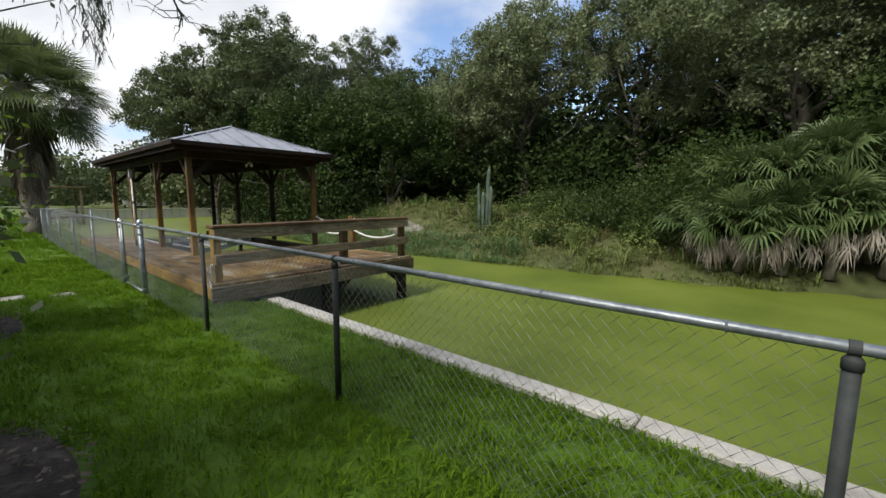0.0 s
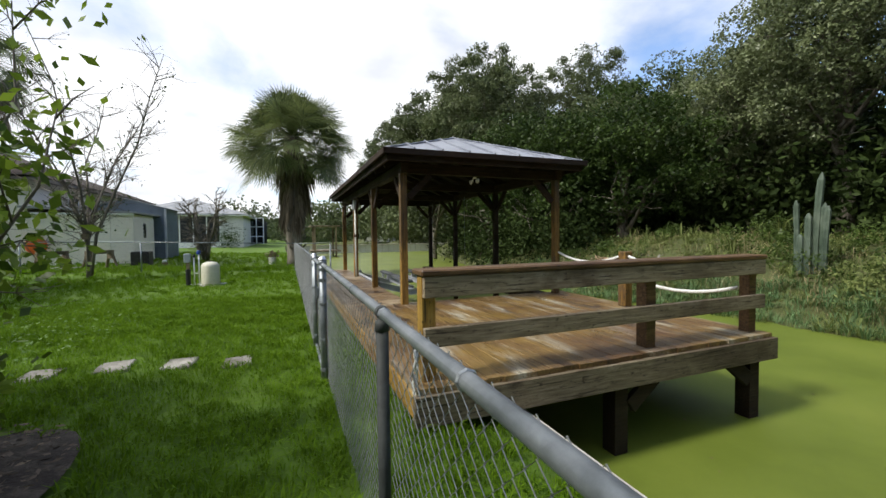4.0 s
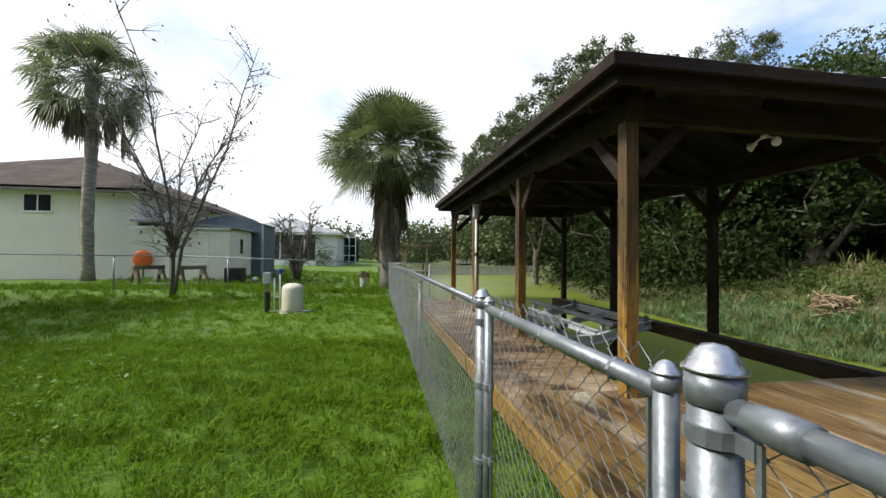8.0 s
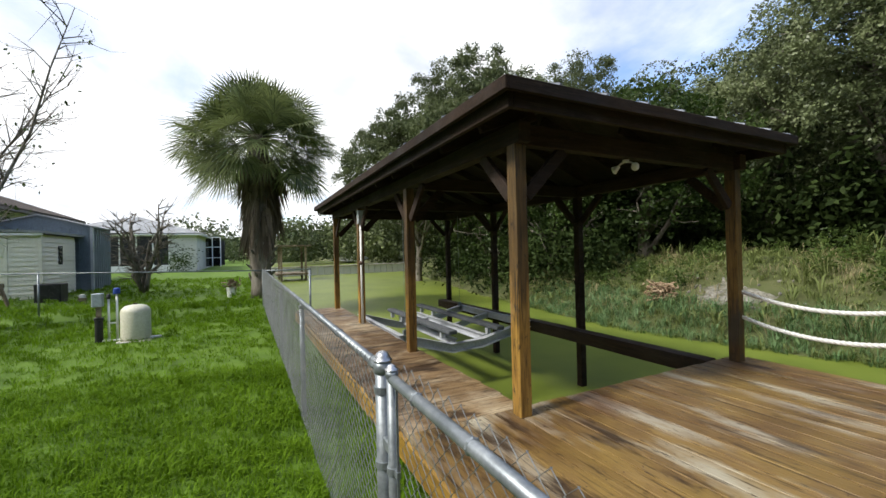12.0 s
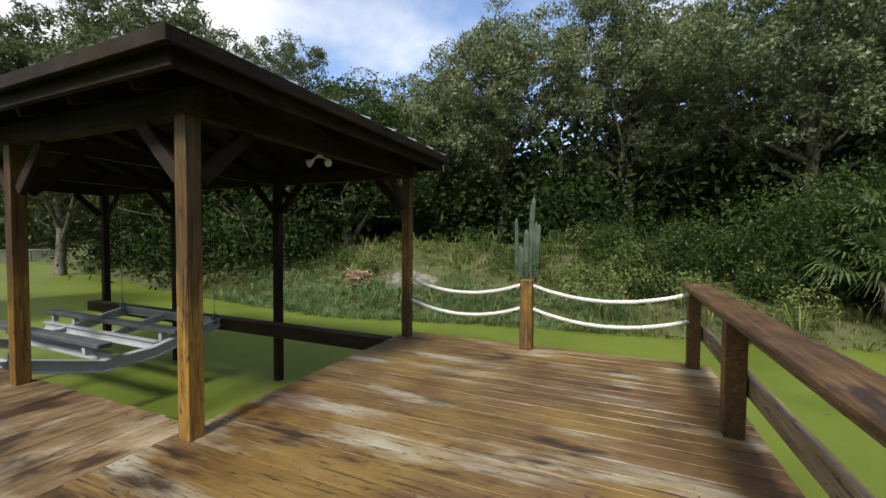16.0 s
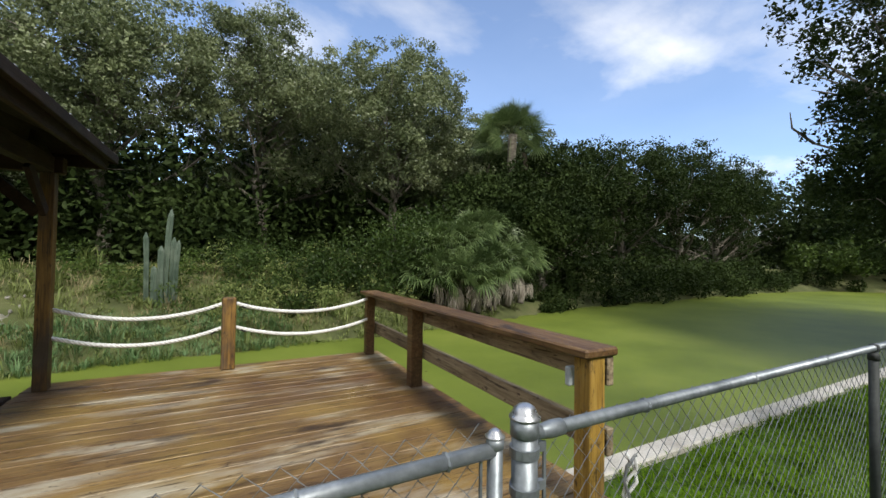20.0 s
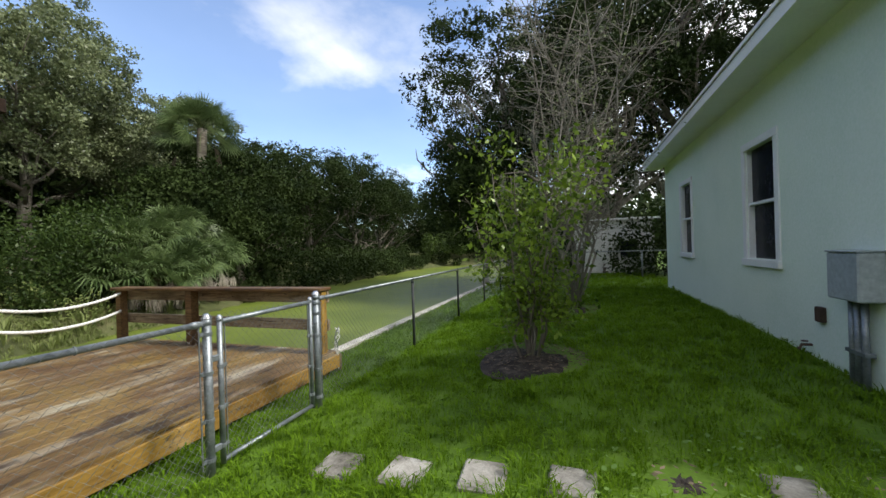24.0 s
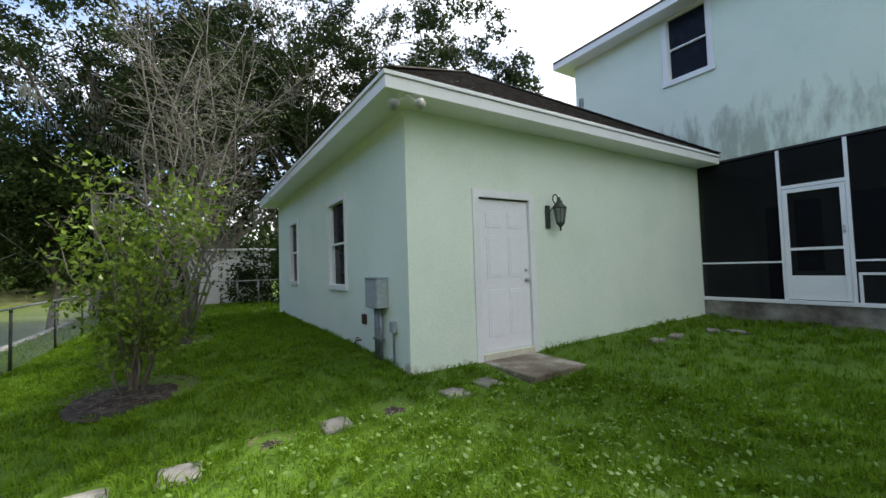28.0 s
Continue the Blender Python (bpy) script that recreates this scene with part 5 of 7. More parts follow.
def branch_tree(r, height, spread, trunk, start=0.25, limbs=9, twigs=6, up=0.55, lean=(0, 0)):
    """Limbs as lists of points with radii, and the twig ends where leaves gather."""
    runs, ends = [], []
    top = height * 0.62
    pts = [np.array([0, 0, 0.0])]
    for k in range(1, 7):
        t = k / 6
        pts.append(np.array([lean[0] * t + r.normal() * 0.03 * height * t, lean[1] * t + r.normal() * 0.03 * height * t, top * t]))
    runs.append((pts, [trunk * (1.25 if k == 0 else 1 - 0.11 * k) for k in range(7)]))
    for i in range(limbs):
        t = start + (1 - start) * (i + r.uniform(0, 0.9)) / limbs
        j = min(5, int(t * 6))
        p = pts[j] * (1 - (t * 6 - j)) + pts[j + 1] * (t * 6 - j)
        az = i * 2.4 + r.uniform(-0.5, 0.5)
        ln = spread * (1.05 - 0.45 * t) * r.uniform(0.75, 1.15)
        dr = np.array([math.cos(az), math.sin(az), up * r.uniform(0.5, 1.5) + 0.6 * t])
        dr /= np.linalg.norm(dr)
        q = [p]
        for s in range(1, 6):
            dr = dr + r.normal(size=3) * 0.14 + np.array([0, 0, 0.05])
            dr /= np.linalg.norm(dr)
            q.append(q[-1] + dr * ln / 5)
        rad = trunk * 0.42 * (1.1 - 0.5 * t)
        runs.append((q, [rad * (1 - 0.16 * s) for s in range(6)]))
        for s in range(twigs):
            k = 2 + s % 4
            b = q[k]
            d2 = r.normal(size=3) * 0.8 + dr * 0.6
            d2[2] = d2[2] * 0.6 + 0.25
            d2 /= np.linalg.norm(d2)
            l2 = ln * r.uniform(0.25, 0.45)
            e1, e2 = b + d2 * l2 * 0.5, b + d2 * l2 + np.array([0, 0, r.normal() * 0.08 * l2])
            runs.append(([b, e1, e2], [rad * 0.32, rad * 0.2, rad * 0.08]))
            ends += [e1, e2]
        ends.append(q[-1])
    return runs, np.array(ends)


def tree_mesh(name, runs, material, parent, sides=6):
    bm = bmesh.new()
    for pts, rad in runs:
        tube(bm, pts, rad, sides if rad[0] > 0.04 else 4)
    return part(name, bm, material, parent, smooth=True)


def oak(loc, height, spread, seed, label, leaf="oak_leaf", n=9000, size=0.2, clump=0.9, limbs=12, trunk=0.28, start=0.2, group="trees on the far bank"):
    r = np.random.default_rng(seed)
    t = thing("oak_tree", loc, label, "tree", group)
    runs, ends = branch_tree(r, height, spread, trunk, start, limbs, 7)
    scale = height / (ends[:, 2].max() + clump * 0.6)
    ends[:, 2] *= scale
    # no limb strays past the crown's width
    def kept(p, most=1.02):
        g = min(1.0, spread * most / (math.hypot(p[0], p[1]) + 1e-6))
        return np.array([p[0] * g, p[1] * g, p[2]])
    ends = np.array([kept(p) for p in ends])
    runs = [([kept((p[0], p[1], p[2] * scale), 0.86) for p in pts], rad) for pts, rad in runs]
    tree_mesh("trunk", runs, M["bark"], t)
    # leaf clumps: most over a lumpy dome, the rest round the twig ends, each with its leaves on the outer and upper side
    m = int(PADS * 0.46)
    o = r.normal(size=(m, 3))
    o[:, 2] = np.abs(o[:, 2]) * 1.1 - 0.32
    o /= np.linalg.norm(o, axis=1, keepdims=True)
    lump = 1 + 0.16 * np.sin(o[:, :1] * 5 + seed) * np.cos(o[:, 1:2] * 4 + seed) + 0.10 * np.sin(o[:, 2:3] * 7 + o[:, :1] * 6)
    dome = o * lump * r.uniform(0.62, 0.98, (m, 1)) * np.array([spread * 0.95, spread * 0.95, height * 0.40]) + np.array([0, 0, height * 0.60])
    twig = ends[r.integers(0, len(ends), PADS - m)] + r.normal(size=(PADS - m, 3)) * clump * 0.35
    dome = np.array([kept(p) for p in dome])
    pads, out = np.concatenate([dome, twig]), np.concatenate([o, r.normal(size=(PADS - m, 3)) * 0.5])
    # no lonely clumps off the crown
    near = (np.linalg.norm(pads[:, None] - pads[None], axis=2) < clump).sum(1) > 4
    pads, out = pads[near], out[near]
    prad = clump * r.uniform(0.3, 0.66, len(pads))
    k = r.integers(0, len(pads), PADS * 10)
    d = r.normal(size=(len(k), 3)) * 0.75 + out[k] * 0.55 + np.array([0, 0, 0.5])
    d /= np.linalg.norm(d, axis=1, keepdims=True)
    tufts = pads[k] + d * (prad[k] * r.uniform(0.6, 1.05, len(k)))[:, None] * np.array([1, 1, 0.7])
    c = tufts[r.integers(0, len(tufts), n)] + r.normal(size=(n, 3)) * clump * 0.075
    q = leaves_at(c, size, r, 0.2, 0.8).reshape(-1, 4, 3)[:, 1:]
    polys("crown", q, 3, M[leaf], t)
    return t



def gz(x, y):
    return float(height(np.float64(x), np.float64(y)))


# place, height, spread, leaves
OAKS = [(-22.5, 14.4, 12.4, 4.6), (-27.0, 12.6, 12.6, 5.2), (-7.9, 22.5, 11.6, 4.2), (-2.0, 24.0, 12.8, 4.4), (4.0, 21.5, 11.4, 4.0), (8.8, 23.5, 9.6, 3.6), (-12.5, 24.5, 9.6, 4.2), (-16.5, 29.0, 10.8, 4.0),
        (-21.6, 28.5, 13.0, 4.2), (-25.1, 24.0, 14.2, 4.6), (-27.0, 16.6, 13.8, 4.6), (-31.5, 20.0, 11.0, 4.6), (1.4, 28.0, 13.0, 4.4), (13.5, 25.0, 10.5, 4.2), (-19.0, 21.0, 9.0, 3.6)]
for i, (x, y, h, sp) in enumerate(OAKS):
    oak((x, y, gz(x, y) - 0.1), h, sp * 1.15, 40 + i, "tall live oak with a ragged dark green crown and grey limbs", "mid_leaf" if x < -18 else "oak_leaf", n=20000 if y > 26 else 110000 if i < 2 else 74000, size=0.275 if y > 26 else 0.165, clump=1.6, limbs=18, start=0.3)
LOW = [(14.5, 19.5, 7.5, 3.8), (20.0, 20.0, 8.4, 4.2), (25.5, 19.5, 9.2, 4.4), (31.5, 20.0, 8.6, 4.4), (11.0, 18.0, 6.5, 3.2), (9.6, 16.4, 4.6, 2.2), (7.0, 16.4, 4.8, 2.2), (38.0, 22.0, 9.0, 4.5), (-36.0, 21.5, 9.5, 4.6), (-20.3, 14.0, 7.0, 3.6), (-16.2, 14.6, 6.4, 3.2), (-24.8, 15.6, 8.0, 4.0), (-13.4, 17.0, 6.5, 3.2)]
for i, (x, y, h, sp) in enumerate(LOW):
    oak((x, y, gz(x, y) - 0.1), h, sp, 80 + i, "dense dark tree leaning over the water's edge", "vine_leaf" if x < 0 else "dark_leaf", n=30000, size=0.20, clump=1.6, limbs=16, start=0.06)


def understory(name, n, seed, x0, x1, d0, d1, h0, h1, leaf, size, label, per=260):
    """A belt of tangled shrubs along the far bank, d metres behind the water's edge."""
    r = np.random.default_rng(seed)
    out = []
    for k in range(n):
        x = r.uniform(x0, x1)
        y = bank(x) + r.uniform(d0, d1)
        h = r.uniform(h0, h1)
        w = h * r.uniform(0.5, 0.8)
        c = r.normal(size=(per, 3))
        c /= np.linalg.norm(c, axis=1, keepdims=True)
        c *= r.uniform(0.35, 1.0, per)[:, None] ** 0.5
        lump = 1 + 0.35 * np.sin(c[:, 0:1] * 4 + k) * np.cos(c[:, 1:2] * 5 + k)
        p = c * np.array([w, w, h * 0.5]) * lump + np.array([x, y, gz(x, y) + h * 0.45])
        out.append(leaves_at(p, size, r))
    ob = polys(name, np.concatenate(out), 4, M[leaf])
    return tagged(ob, label, "shrubs", kind="stuff")


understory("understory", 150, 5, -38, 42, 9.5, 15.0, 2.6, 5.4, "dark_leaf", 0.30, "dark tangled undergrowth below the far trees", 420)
# dense leaf masses added to make the hollow below the crowns dark
understory("understory", 110, 25, -38, 20, 14.0, 19.0, 5.5, 8.5, "dark_leaf", 0.44, "dark leaf masses filling the shade between the far trunks", 420)


def woods(name, n, seed, place, h0, h1, leaf, size, label, per=420):
    """Closed far woodland: overlapping ragged crowns that reach the ground."""
    r = np.random.default_rng(seed)
    out = []
    for k in range(n):
        x, y = place(r)
        h = r.uniform(h0, h1)
        w = h * r.uniform(0.35, 0.5)
        c = r.normal(size=(per, 3))
        c /= np.linalg.norm(c, axis=1, keepdims=True)
        c *= r.uniform(0.5, 1.0, per)[:, None] ** 0.4
        lump = 1 + 0.3 * np.sin(c[:, 0:1] * 5 + k) * np.cos(c[:, 1:2] * 4 + c[:, 2:3] * 3 + k)
        z = 0.0 if y < SHORE else 0.9
        out.append(leaves_at(c * np.array([w, w, h * 0.55]) * lump + np.array([x, y, z + h * 0.5]), size, r, 0.1, 0.7))
    return tagged(polys(name, np.concatenate(out), 4, M[leaf]), label, "woods", kind="stuff")


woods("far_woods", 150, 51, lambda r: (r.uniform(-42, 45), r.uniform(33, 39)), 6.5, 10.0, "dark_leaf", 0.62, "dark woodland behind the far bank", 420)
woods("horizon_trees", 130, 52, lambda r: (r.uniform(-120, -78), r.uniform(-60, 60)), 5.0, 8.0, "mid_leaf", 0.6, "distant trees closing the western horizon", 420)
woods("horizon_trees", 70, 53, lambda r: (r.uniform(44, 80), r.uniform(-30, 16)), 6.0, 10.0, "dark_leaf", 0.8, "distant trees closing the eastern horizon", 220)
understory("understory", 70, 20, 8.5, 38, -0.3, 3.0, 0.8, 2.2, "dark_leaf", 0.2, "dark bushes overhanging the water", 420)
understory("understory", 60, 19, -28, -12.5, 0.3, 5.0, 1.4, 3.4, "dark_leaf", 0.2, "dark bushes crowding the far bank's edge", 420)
understory("bank_shrubs", 36, 6, -3.2, 1.0, 1.2, 5.5, 0.5, 1.35, "vine_leaf", 0.10, "bright green shrubs and vines on the bank", 520)
understory("bank_shrubs", 30, 16, -3.8, 1.4, 0.5, 6.0, 0.4, 1.1, "wild_grass", 0.09, "yellowish weedy shrubs on the bank", 420)
understory("bank_shrubs", 26, 17, 1.7, 3.4, 2.2, 3.6, 2.2, 3.4, "vine_leaf", 0.12, "vine-covered mound beside the palmettos", 800)
understory("bank_shrubs", 26, 18, -14.0, -4.0, 2.0, 7.0, 0.4, 1.0, "bush_leaf", 0.09, "low bright shrubs in the bank grass", 300)
# these shrubs' dark leaves also carry the deep shade of this stretch
understory("bank_shrubs", 44, 21, 2.6, 9.0, 1.4, 6.0, 0.7, 1.7, "dark_leaf", 0.11, "dark green shrubs crowding the bank beside the palmettos", 420)
woods("east_woods", 46, 54, lambda r: (r.uniform(40, 54), r.uniform(5, 22)), 4.0, 8.5, "dark_leaf", 0.35, "dark trees closing the pond's far end", 700)
woods("east_bushes", 18, 55, lambda r: (r.uniform(34, 43), r.uniform(12.5, 16.5)), 1.2, 2.6, "bush_leaf", 0.22, "low green bushes at the pond's far end", 420)
# added fringe that stands in for the shadow and black soil at the water
understory("understory", 18, 23, 7.2, 9.0, -0.2, 0.9, 0.3, 0.8, "dark_leaf", 0.12, "dark leaf fringe for the shadowed gap under the palmettos", 300)
woods("west_woods", 60, 58, lambda r: (r.uniform(-70, -44), r.uniform(14, 34)), 4.0, 8.5, "mid_leaf", 0.42, "trees on the lawn across the pond", 620)
woods("yard_bushes", 12, 57, lambda r: (r.uniform(9.2, 10.8), r.uniform(-4.2, -1.3)), 1.4, 2.6, "dark_leaf", 0.12, "dark bushes against the side yard fence", 700)
woods("shore_bushes", 14, 56, lambda r: (r.uniform(13, 24), r.uniform(1.0, 3.2)), 1.8, 3.4, "dark_leaf", 0.16, "dark bushes on the near shore beyond the fence", 700)


def build_backdrop():
    """A far line of trees round the place, beyond everything else."""
    pts = [(-150, -120), (-150, 45), (-95, 72), (0, 66), (75, 66), (125, 25), (125, -120)]
    v, f = [], []
    for (ax, ay), (bx, by) in zip(pts, pts[1:]):
        m = int(math.hypot(bx - ax, by - ay) / 1.5)
        for i in range(m):
            x, y = ax + (bx - ax) * i / m, ay + (by - ay) * i / m
            h = 7.5 + 2.6 * noise.noise((x * 0.06, y * 0.06, 0.0)) + 1.6 * noise.noise((x * 0.3, y * 0.3, 5.0)) + 0.7 * noise.noise((x * 1.1, y * 1.1, 9.0))
            v += [(x, y, -1.5), (x, y, h)]
    n = len(v) // 2
    for i in range(n - 1):
        f.append((2 * i, 2 * i + 2, 2 * i + 3, 2 * i + 1))
    tagged(soup("backdrop", v, f, M["far_green"]), "dark line of distant trees", "backdrop", kind="structure")


build_backdrop()


def fan(r, c, d, size, n=26, arc=2.3, droop=0.35, roll=0.0):
    """A fan palm leaf: narrow segments spread round its stalk's end, tips bending down."""
    d = d / np.linalg.norm(d)
    up = np.array([0, 0, 1.0])
    s = np.cross(d, up)
    s /= np.linalg.norm(s) + 1e-9
    nrm = np.cross(s, d)
    s, nrm = s * math.cos(roll) + nrm * math.sin(roll), nrm * math.cos(roll) - s * math.sin(roll)
    out = []
    for k in range(n):
        a = (k / (n - 1) - 0.5) * 2 * arc
        v = d * math.cos(a) + s * math.sin(a) + nrm * 0.12 * abs(math.sin(a))
        v /= np.linalg.norm(v)
        L = size * (1 - 0.28 * abs(a) / arc) * r.uniform(0.88, 1.08)
        w = np.cross(v, nrm)
        w /= np.linalg.norm(w) + 1e-9
        w = w * size * 0.72 / n
        m = c + v * L * 0.55
        e = c + v * L - up * L * droop * r.uniform(0.5, 1.3)
        out.append([c, m + w, e, m - w])
    return out


def palm(name, loc, trunk_h, r0, crown, seed, label, fronds=46, dead=18, leaf=1.0, skirt=True, group="", droop=0.3, segs=26, dry="dead_leaf", low=2.2, green_leaf="palm_leaf", hang=0.55, boots=0):
    r = np.random.default_rng(seed)
    t = thing(name, loc, label, "palm tree", group)
    if trunk_h > 0.3:
        n = 14
        pts = [(0.03 * math.sin(k * 0.5), 0.03 * math.cos(k * 0.6) - 0.03, trunk_h * k / n) for k in range(n + 1)]
        part("trunk", tube(bmesh.new(), pts, [r0 * (1.25 if k == 0 else 1 + 0.08 * (k % 2)) for k in range(n + 1)], 12), M["palm_bark" if not skirt else "bark"], t, smooth=True)
    if boots:
        bm = bmesh.new()
        for k in range(boots):
            az, z = k * 2.39996, trunk_h * (0.08 + 0.85 * k / boots)
            o = np.array([math.cos(az), math.sin(az), 0.0])
            p = o * r0 * 0.85 + np.array([0, 0, z])
            q = p + o * r.uniform(0.10, 0.26) + np.array([0, 0, r.uniform(0.12, 0.34)])
            tube(bm, [p, (p + q) / 2 + o * 0.03, q], [0.05, 0.04, 0.018], 5)
        part("boots", bm, M["bark"], t, "ragged stubs of old leaf stalks")
    green, brown, stems = [], [], bmesh.new()
    top = np.array([0, 0, trunk_h])
    for k in range(fronds + dead):
        isdead = k >= fronds
        az = k * 2.39996 + r.uniform(-0.3, 0.3)
        el = (1.45 - low * (k / fronds) ** 0.9) if not isdead else r.uniform(-1.25, -0.65)
        d = np.array([math.cos(az) * math.cos(el), math.sin(az) * math.cos(el), math.sin(el)])
        st = crown * r.uniform(0.38, 0.62) * (1 - 0.42 * max(0.0, math.sin(el)))
        top = np.array([0, 0, trunk_h * (r.uniform(0.5, 0.98) if isdead and skirt else 1.0)])
        st = st * (hang if isdead and skirt else 1.0)
        mid = top + d * st * 0.6 + np.array([0, 0, 0.05])
        c = top + d * st + np.array([0, 0, -0.10 * st * (1.2 - el)])
        tube(stems, [top, mid, c], [0.02, 0.014, 0.01], 4)
        dd = (c - mid) / np.linalg.norm(c - mid)
        if not isdead:
            dd = dd + np.array([0, 0, 0.25]) + r.normal(size=3) * 0.15
        (brown if isdead else green).extend(fan(r, c, dd / np.linalg.norm(dd), leaf * r.uniform(0.8, 1.1) * (0.72 if isdead else 1.0), segs if not isdead else 12, 2.0 if not isdead else r.uniform(0.3, 0.8), droop * (1.25 - 0.45 * el) if not isdead else r.uniform(0.5, 1.1), r.normal() * (0.6 if not isdead else 1.2)))
    tagged(part("crownshaft", stems, M["palm_leaf"], t), kind="stuff")
    polys("fronds", np.array(green), 4, M[green_leaf], t)
    if brown:
        o = polys("dead_fronds", np.array(brown), 4, M[dry], t)
        o["label"] = "hanging dry brown fronds"
    return t


def hang_dry(parent, h, seed):
    """Shaggy dry fronds hanging on the water side of a palmetto: bunches of narrow strips."""
    r = np.random.default_rng(seed)
    out = []
    for k in range(5):
        c = np.array([r.uniform(-0.6, 0.6), -r.uniform(0.45, 0.75), h * r.uniform(0.5, 0.85)])
        n = 26
        p = c + r.normal(size=(n, 3)) * np.array([0.05, 0.04, 0.03])
        e = p + np.stack([r.normal(0, 0.12, n), -0.05 + r.normal(0, 0.08, n), -r.uniform(0.25, 0.65, n)], 1)
        w = np.stack([r.uniform(0.006, 0.014, n), r.normal(0, 0.004, n), np.zeros(n)], 1)
        m = (p + e) / 2 + np.array([0, -0.04, 0.03]) + r.normal(size=(n, 3)) * 0.02
        out.append(np.stack([p, m + w, e, m - w], 1))
    polys("dead_fronds", np.concatenate(out), 4, M["pale_dead"], parent)["label"] = "hanging pale dry fronds"


palm("sabal_palm", (-16.8, 2.75, 0.0), 5.3, 0.3, 3.2, 11, "cabbage palm with a full crown and brown hanging skirt", 150, 90, 1.08, droop=0.17, low=2.2, hang=0.26, segs=32, boots=80)
palm("sabal_palm", (-18.6, -7.95, 0.1), 7.6, 0.19, 2.9, 12, "tall cabbage palm with a slim grey trunk", 84, 26, 0.98, skirt=False, droop=0.34, low=2.3, segs=24)
palm("sabal_palm", (8.3, 17.0, gz(8.3, 17.0) - 0.1), 7.1, 0.2, 2.4, 13, "cabbage palm among the trees on the far bank", 54, 4, 1.1, skirt=False, droop=0.12, green_leaf="palmetto_leaf", low=1.9)
for i, (x, y, h) in enumerate(((2.5, 13.3, 1.1), (2.9, 13.9, 1.9), (3.1, 12.9, 1.1), (3.9, 13.1, 1.3), (4.7, 13.3, 1.5), (5.6, 13.7, 1.5), (6.6, 14.2, 1.6), (3.8, 14.0, 2.1), (4.5, 14.2, 2.5), (5.4, 14.6, 2.6), (6.5, 15.0, 2.3), (7.4, 15.5, 1.8))):
    clump_ob = palm("palmetto_clump", (x, y, gz(x, y)), h, 0.11, 1.5, 20 + i, "broad green palmetto clump with hanging dry fronds", 60, 0, 0.66, segs=18, droop=0.36, low=1.55, green_leaf="palmetto_leaf", group="palmettos at the water")
    if y < 14:
        hang_dry(clump_ob, h, 50 + i)


def small_tree(name, loc, label, height_, spread, seed, stems, leaf, n, size, trunk, clump=0.3, bark="bark", base_spread=0.25, curve=1.2, side=10, wiggle=0.06, rise=0.0, fork=0.0, low=0.0):
    """A tree of several slender stems from one foot."""
    r = np.random.default_rng(seed)
    t = thing(name, loc, label, "tree")
    bm = bmesh.new()
    ends = []
    for k in range(stems):
        az = k * 2.4 + r.uniform(-0.4, 0.4)
        out = spread * r.uniform(0.3, 1.0)
        h = height_ * r.uniform(0.7, 1.0)
        b = np.array([math.cos(az), math.sin(az), 0.0])
        pts = [b * base_spread * 0.3 * r.uniform(0.2, 1)]
        for s in range(1, 6):
            f = s / 5
            g = f if k % 4 == 3 or not fork else max(0.0, (h * f - fork) / (h - fork))
            wig = wiggle * (1 if not fork else g)
            pts.append(b * out * g ** curve + np.array([r.normal() * wig, r.normal() * wig, h * f]))
        tube(bm, pts, [trunk * (1 - 0.17 * s) for s in range(6)], 6)
        for q in range(side):
            j = 1 + q % 4
            root = pts[j] + (pts[j + 1] - pts[j]) * r.random()
            d = np.array([r.normal() + 0.5 * b[0], r.normal() + 0.5 * b[1], r.uniform(-0.1, 1.1) + rise])
            d /= np.linalg.norm(d)
            l = spread * r.uniform(0.18, 0.45)
            e = root + d * l
            m = root + d * l * 0.5 + r.normal(size=3) * 0.05 * l
            tube(bm, [root, m, e], [trunk * 0.3, trunk * 0.2, trunk * 0.08], 4)
            ends += [m, e]
            for z in range(3):
                d2 = d + r.normal(size=3) * 0.7
                d2 /= np.linalg.norm(d2)
                e2 = m + d2 * l * r.uniform(0.4, 0.8)
                tube(bm, [m, (m + e2) / 2 + r.normal(size=3) * 0.08 * l, e2], [trunk * 0.14, trunk * 0.09, trunk * 0.04], 3)
                ends.append(e2)
    part("branch_work", bm, M[bark], t, smooth=True)
    ends = np.array(ends)
    if n:
        few = ends[(r.random(len(ends)) < 0.6) & (ends[:, 2] > low)]
        c = few[r.integers(0, len(few), n)] + r.normal(size=(n, 3)) * clump * 0.36
        polys("leaves", leaves_at(c, size, r, 0.3, 0.55), 4, M[leaf], t)
    return t


small_tree("citrus_tree", (-1.5, 0.95, 0.12), "young citrus tree with bright yellow-green leaves in a mulch bed", 2.35, 0.85, 31, 11, "citrus_leaf", 4300, 0.066, 0.017, 0.26, base_spread=0.15, low=0.5)
small_tree("bare_tree", (1.8, 0.55, 0.12), "almost leafless tree with pale grey twigs behind the citrus", 6.9, 1.9, 32, 13, "oak_leaf", 2200, 0.06, 0.027, 0.4, "bark_twig", curve=1.7, side=42, wiggle=0.2, rise=0.15)
small_tree("bare_tree", (-21.0, -1.18, 0.14), "dark gnarled leafless tree beyond the cross fence", 3.3, 1.7, 34, 9, "oak_leaf", 0, 0.1, 0.09, 0.2, "bark", side=14, wiggle=0.15)
small_tree("bare_tree", (-13.42, -2.8, 0.06), "thin leafless tree on the lawn before the shed", 6.6, 2.6, 33, 7, "vine_leaf", 420, 0.09, 0.046, 0.2, "bark", base_spread=0.12, curve=1.25, side=30, wiggle=0.16, rise=0.4, fork=1.25)
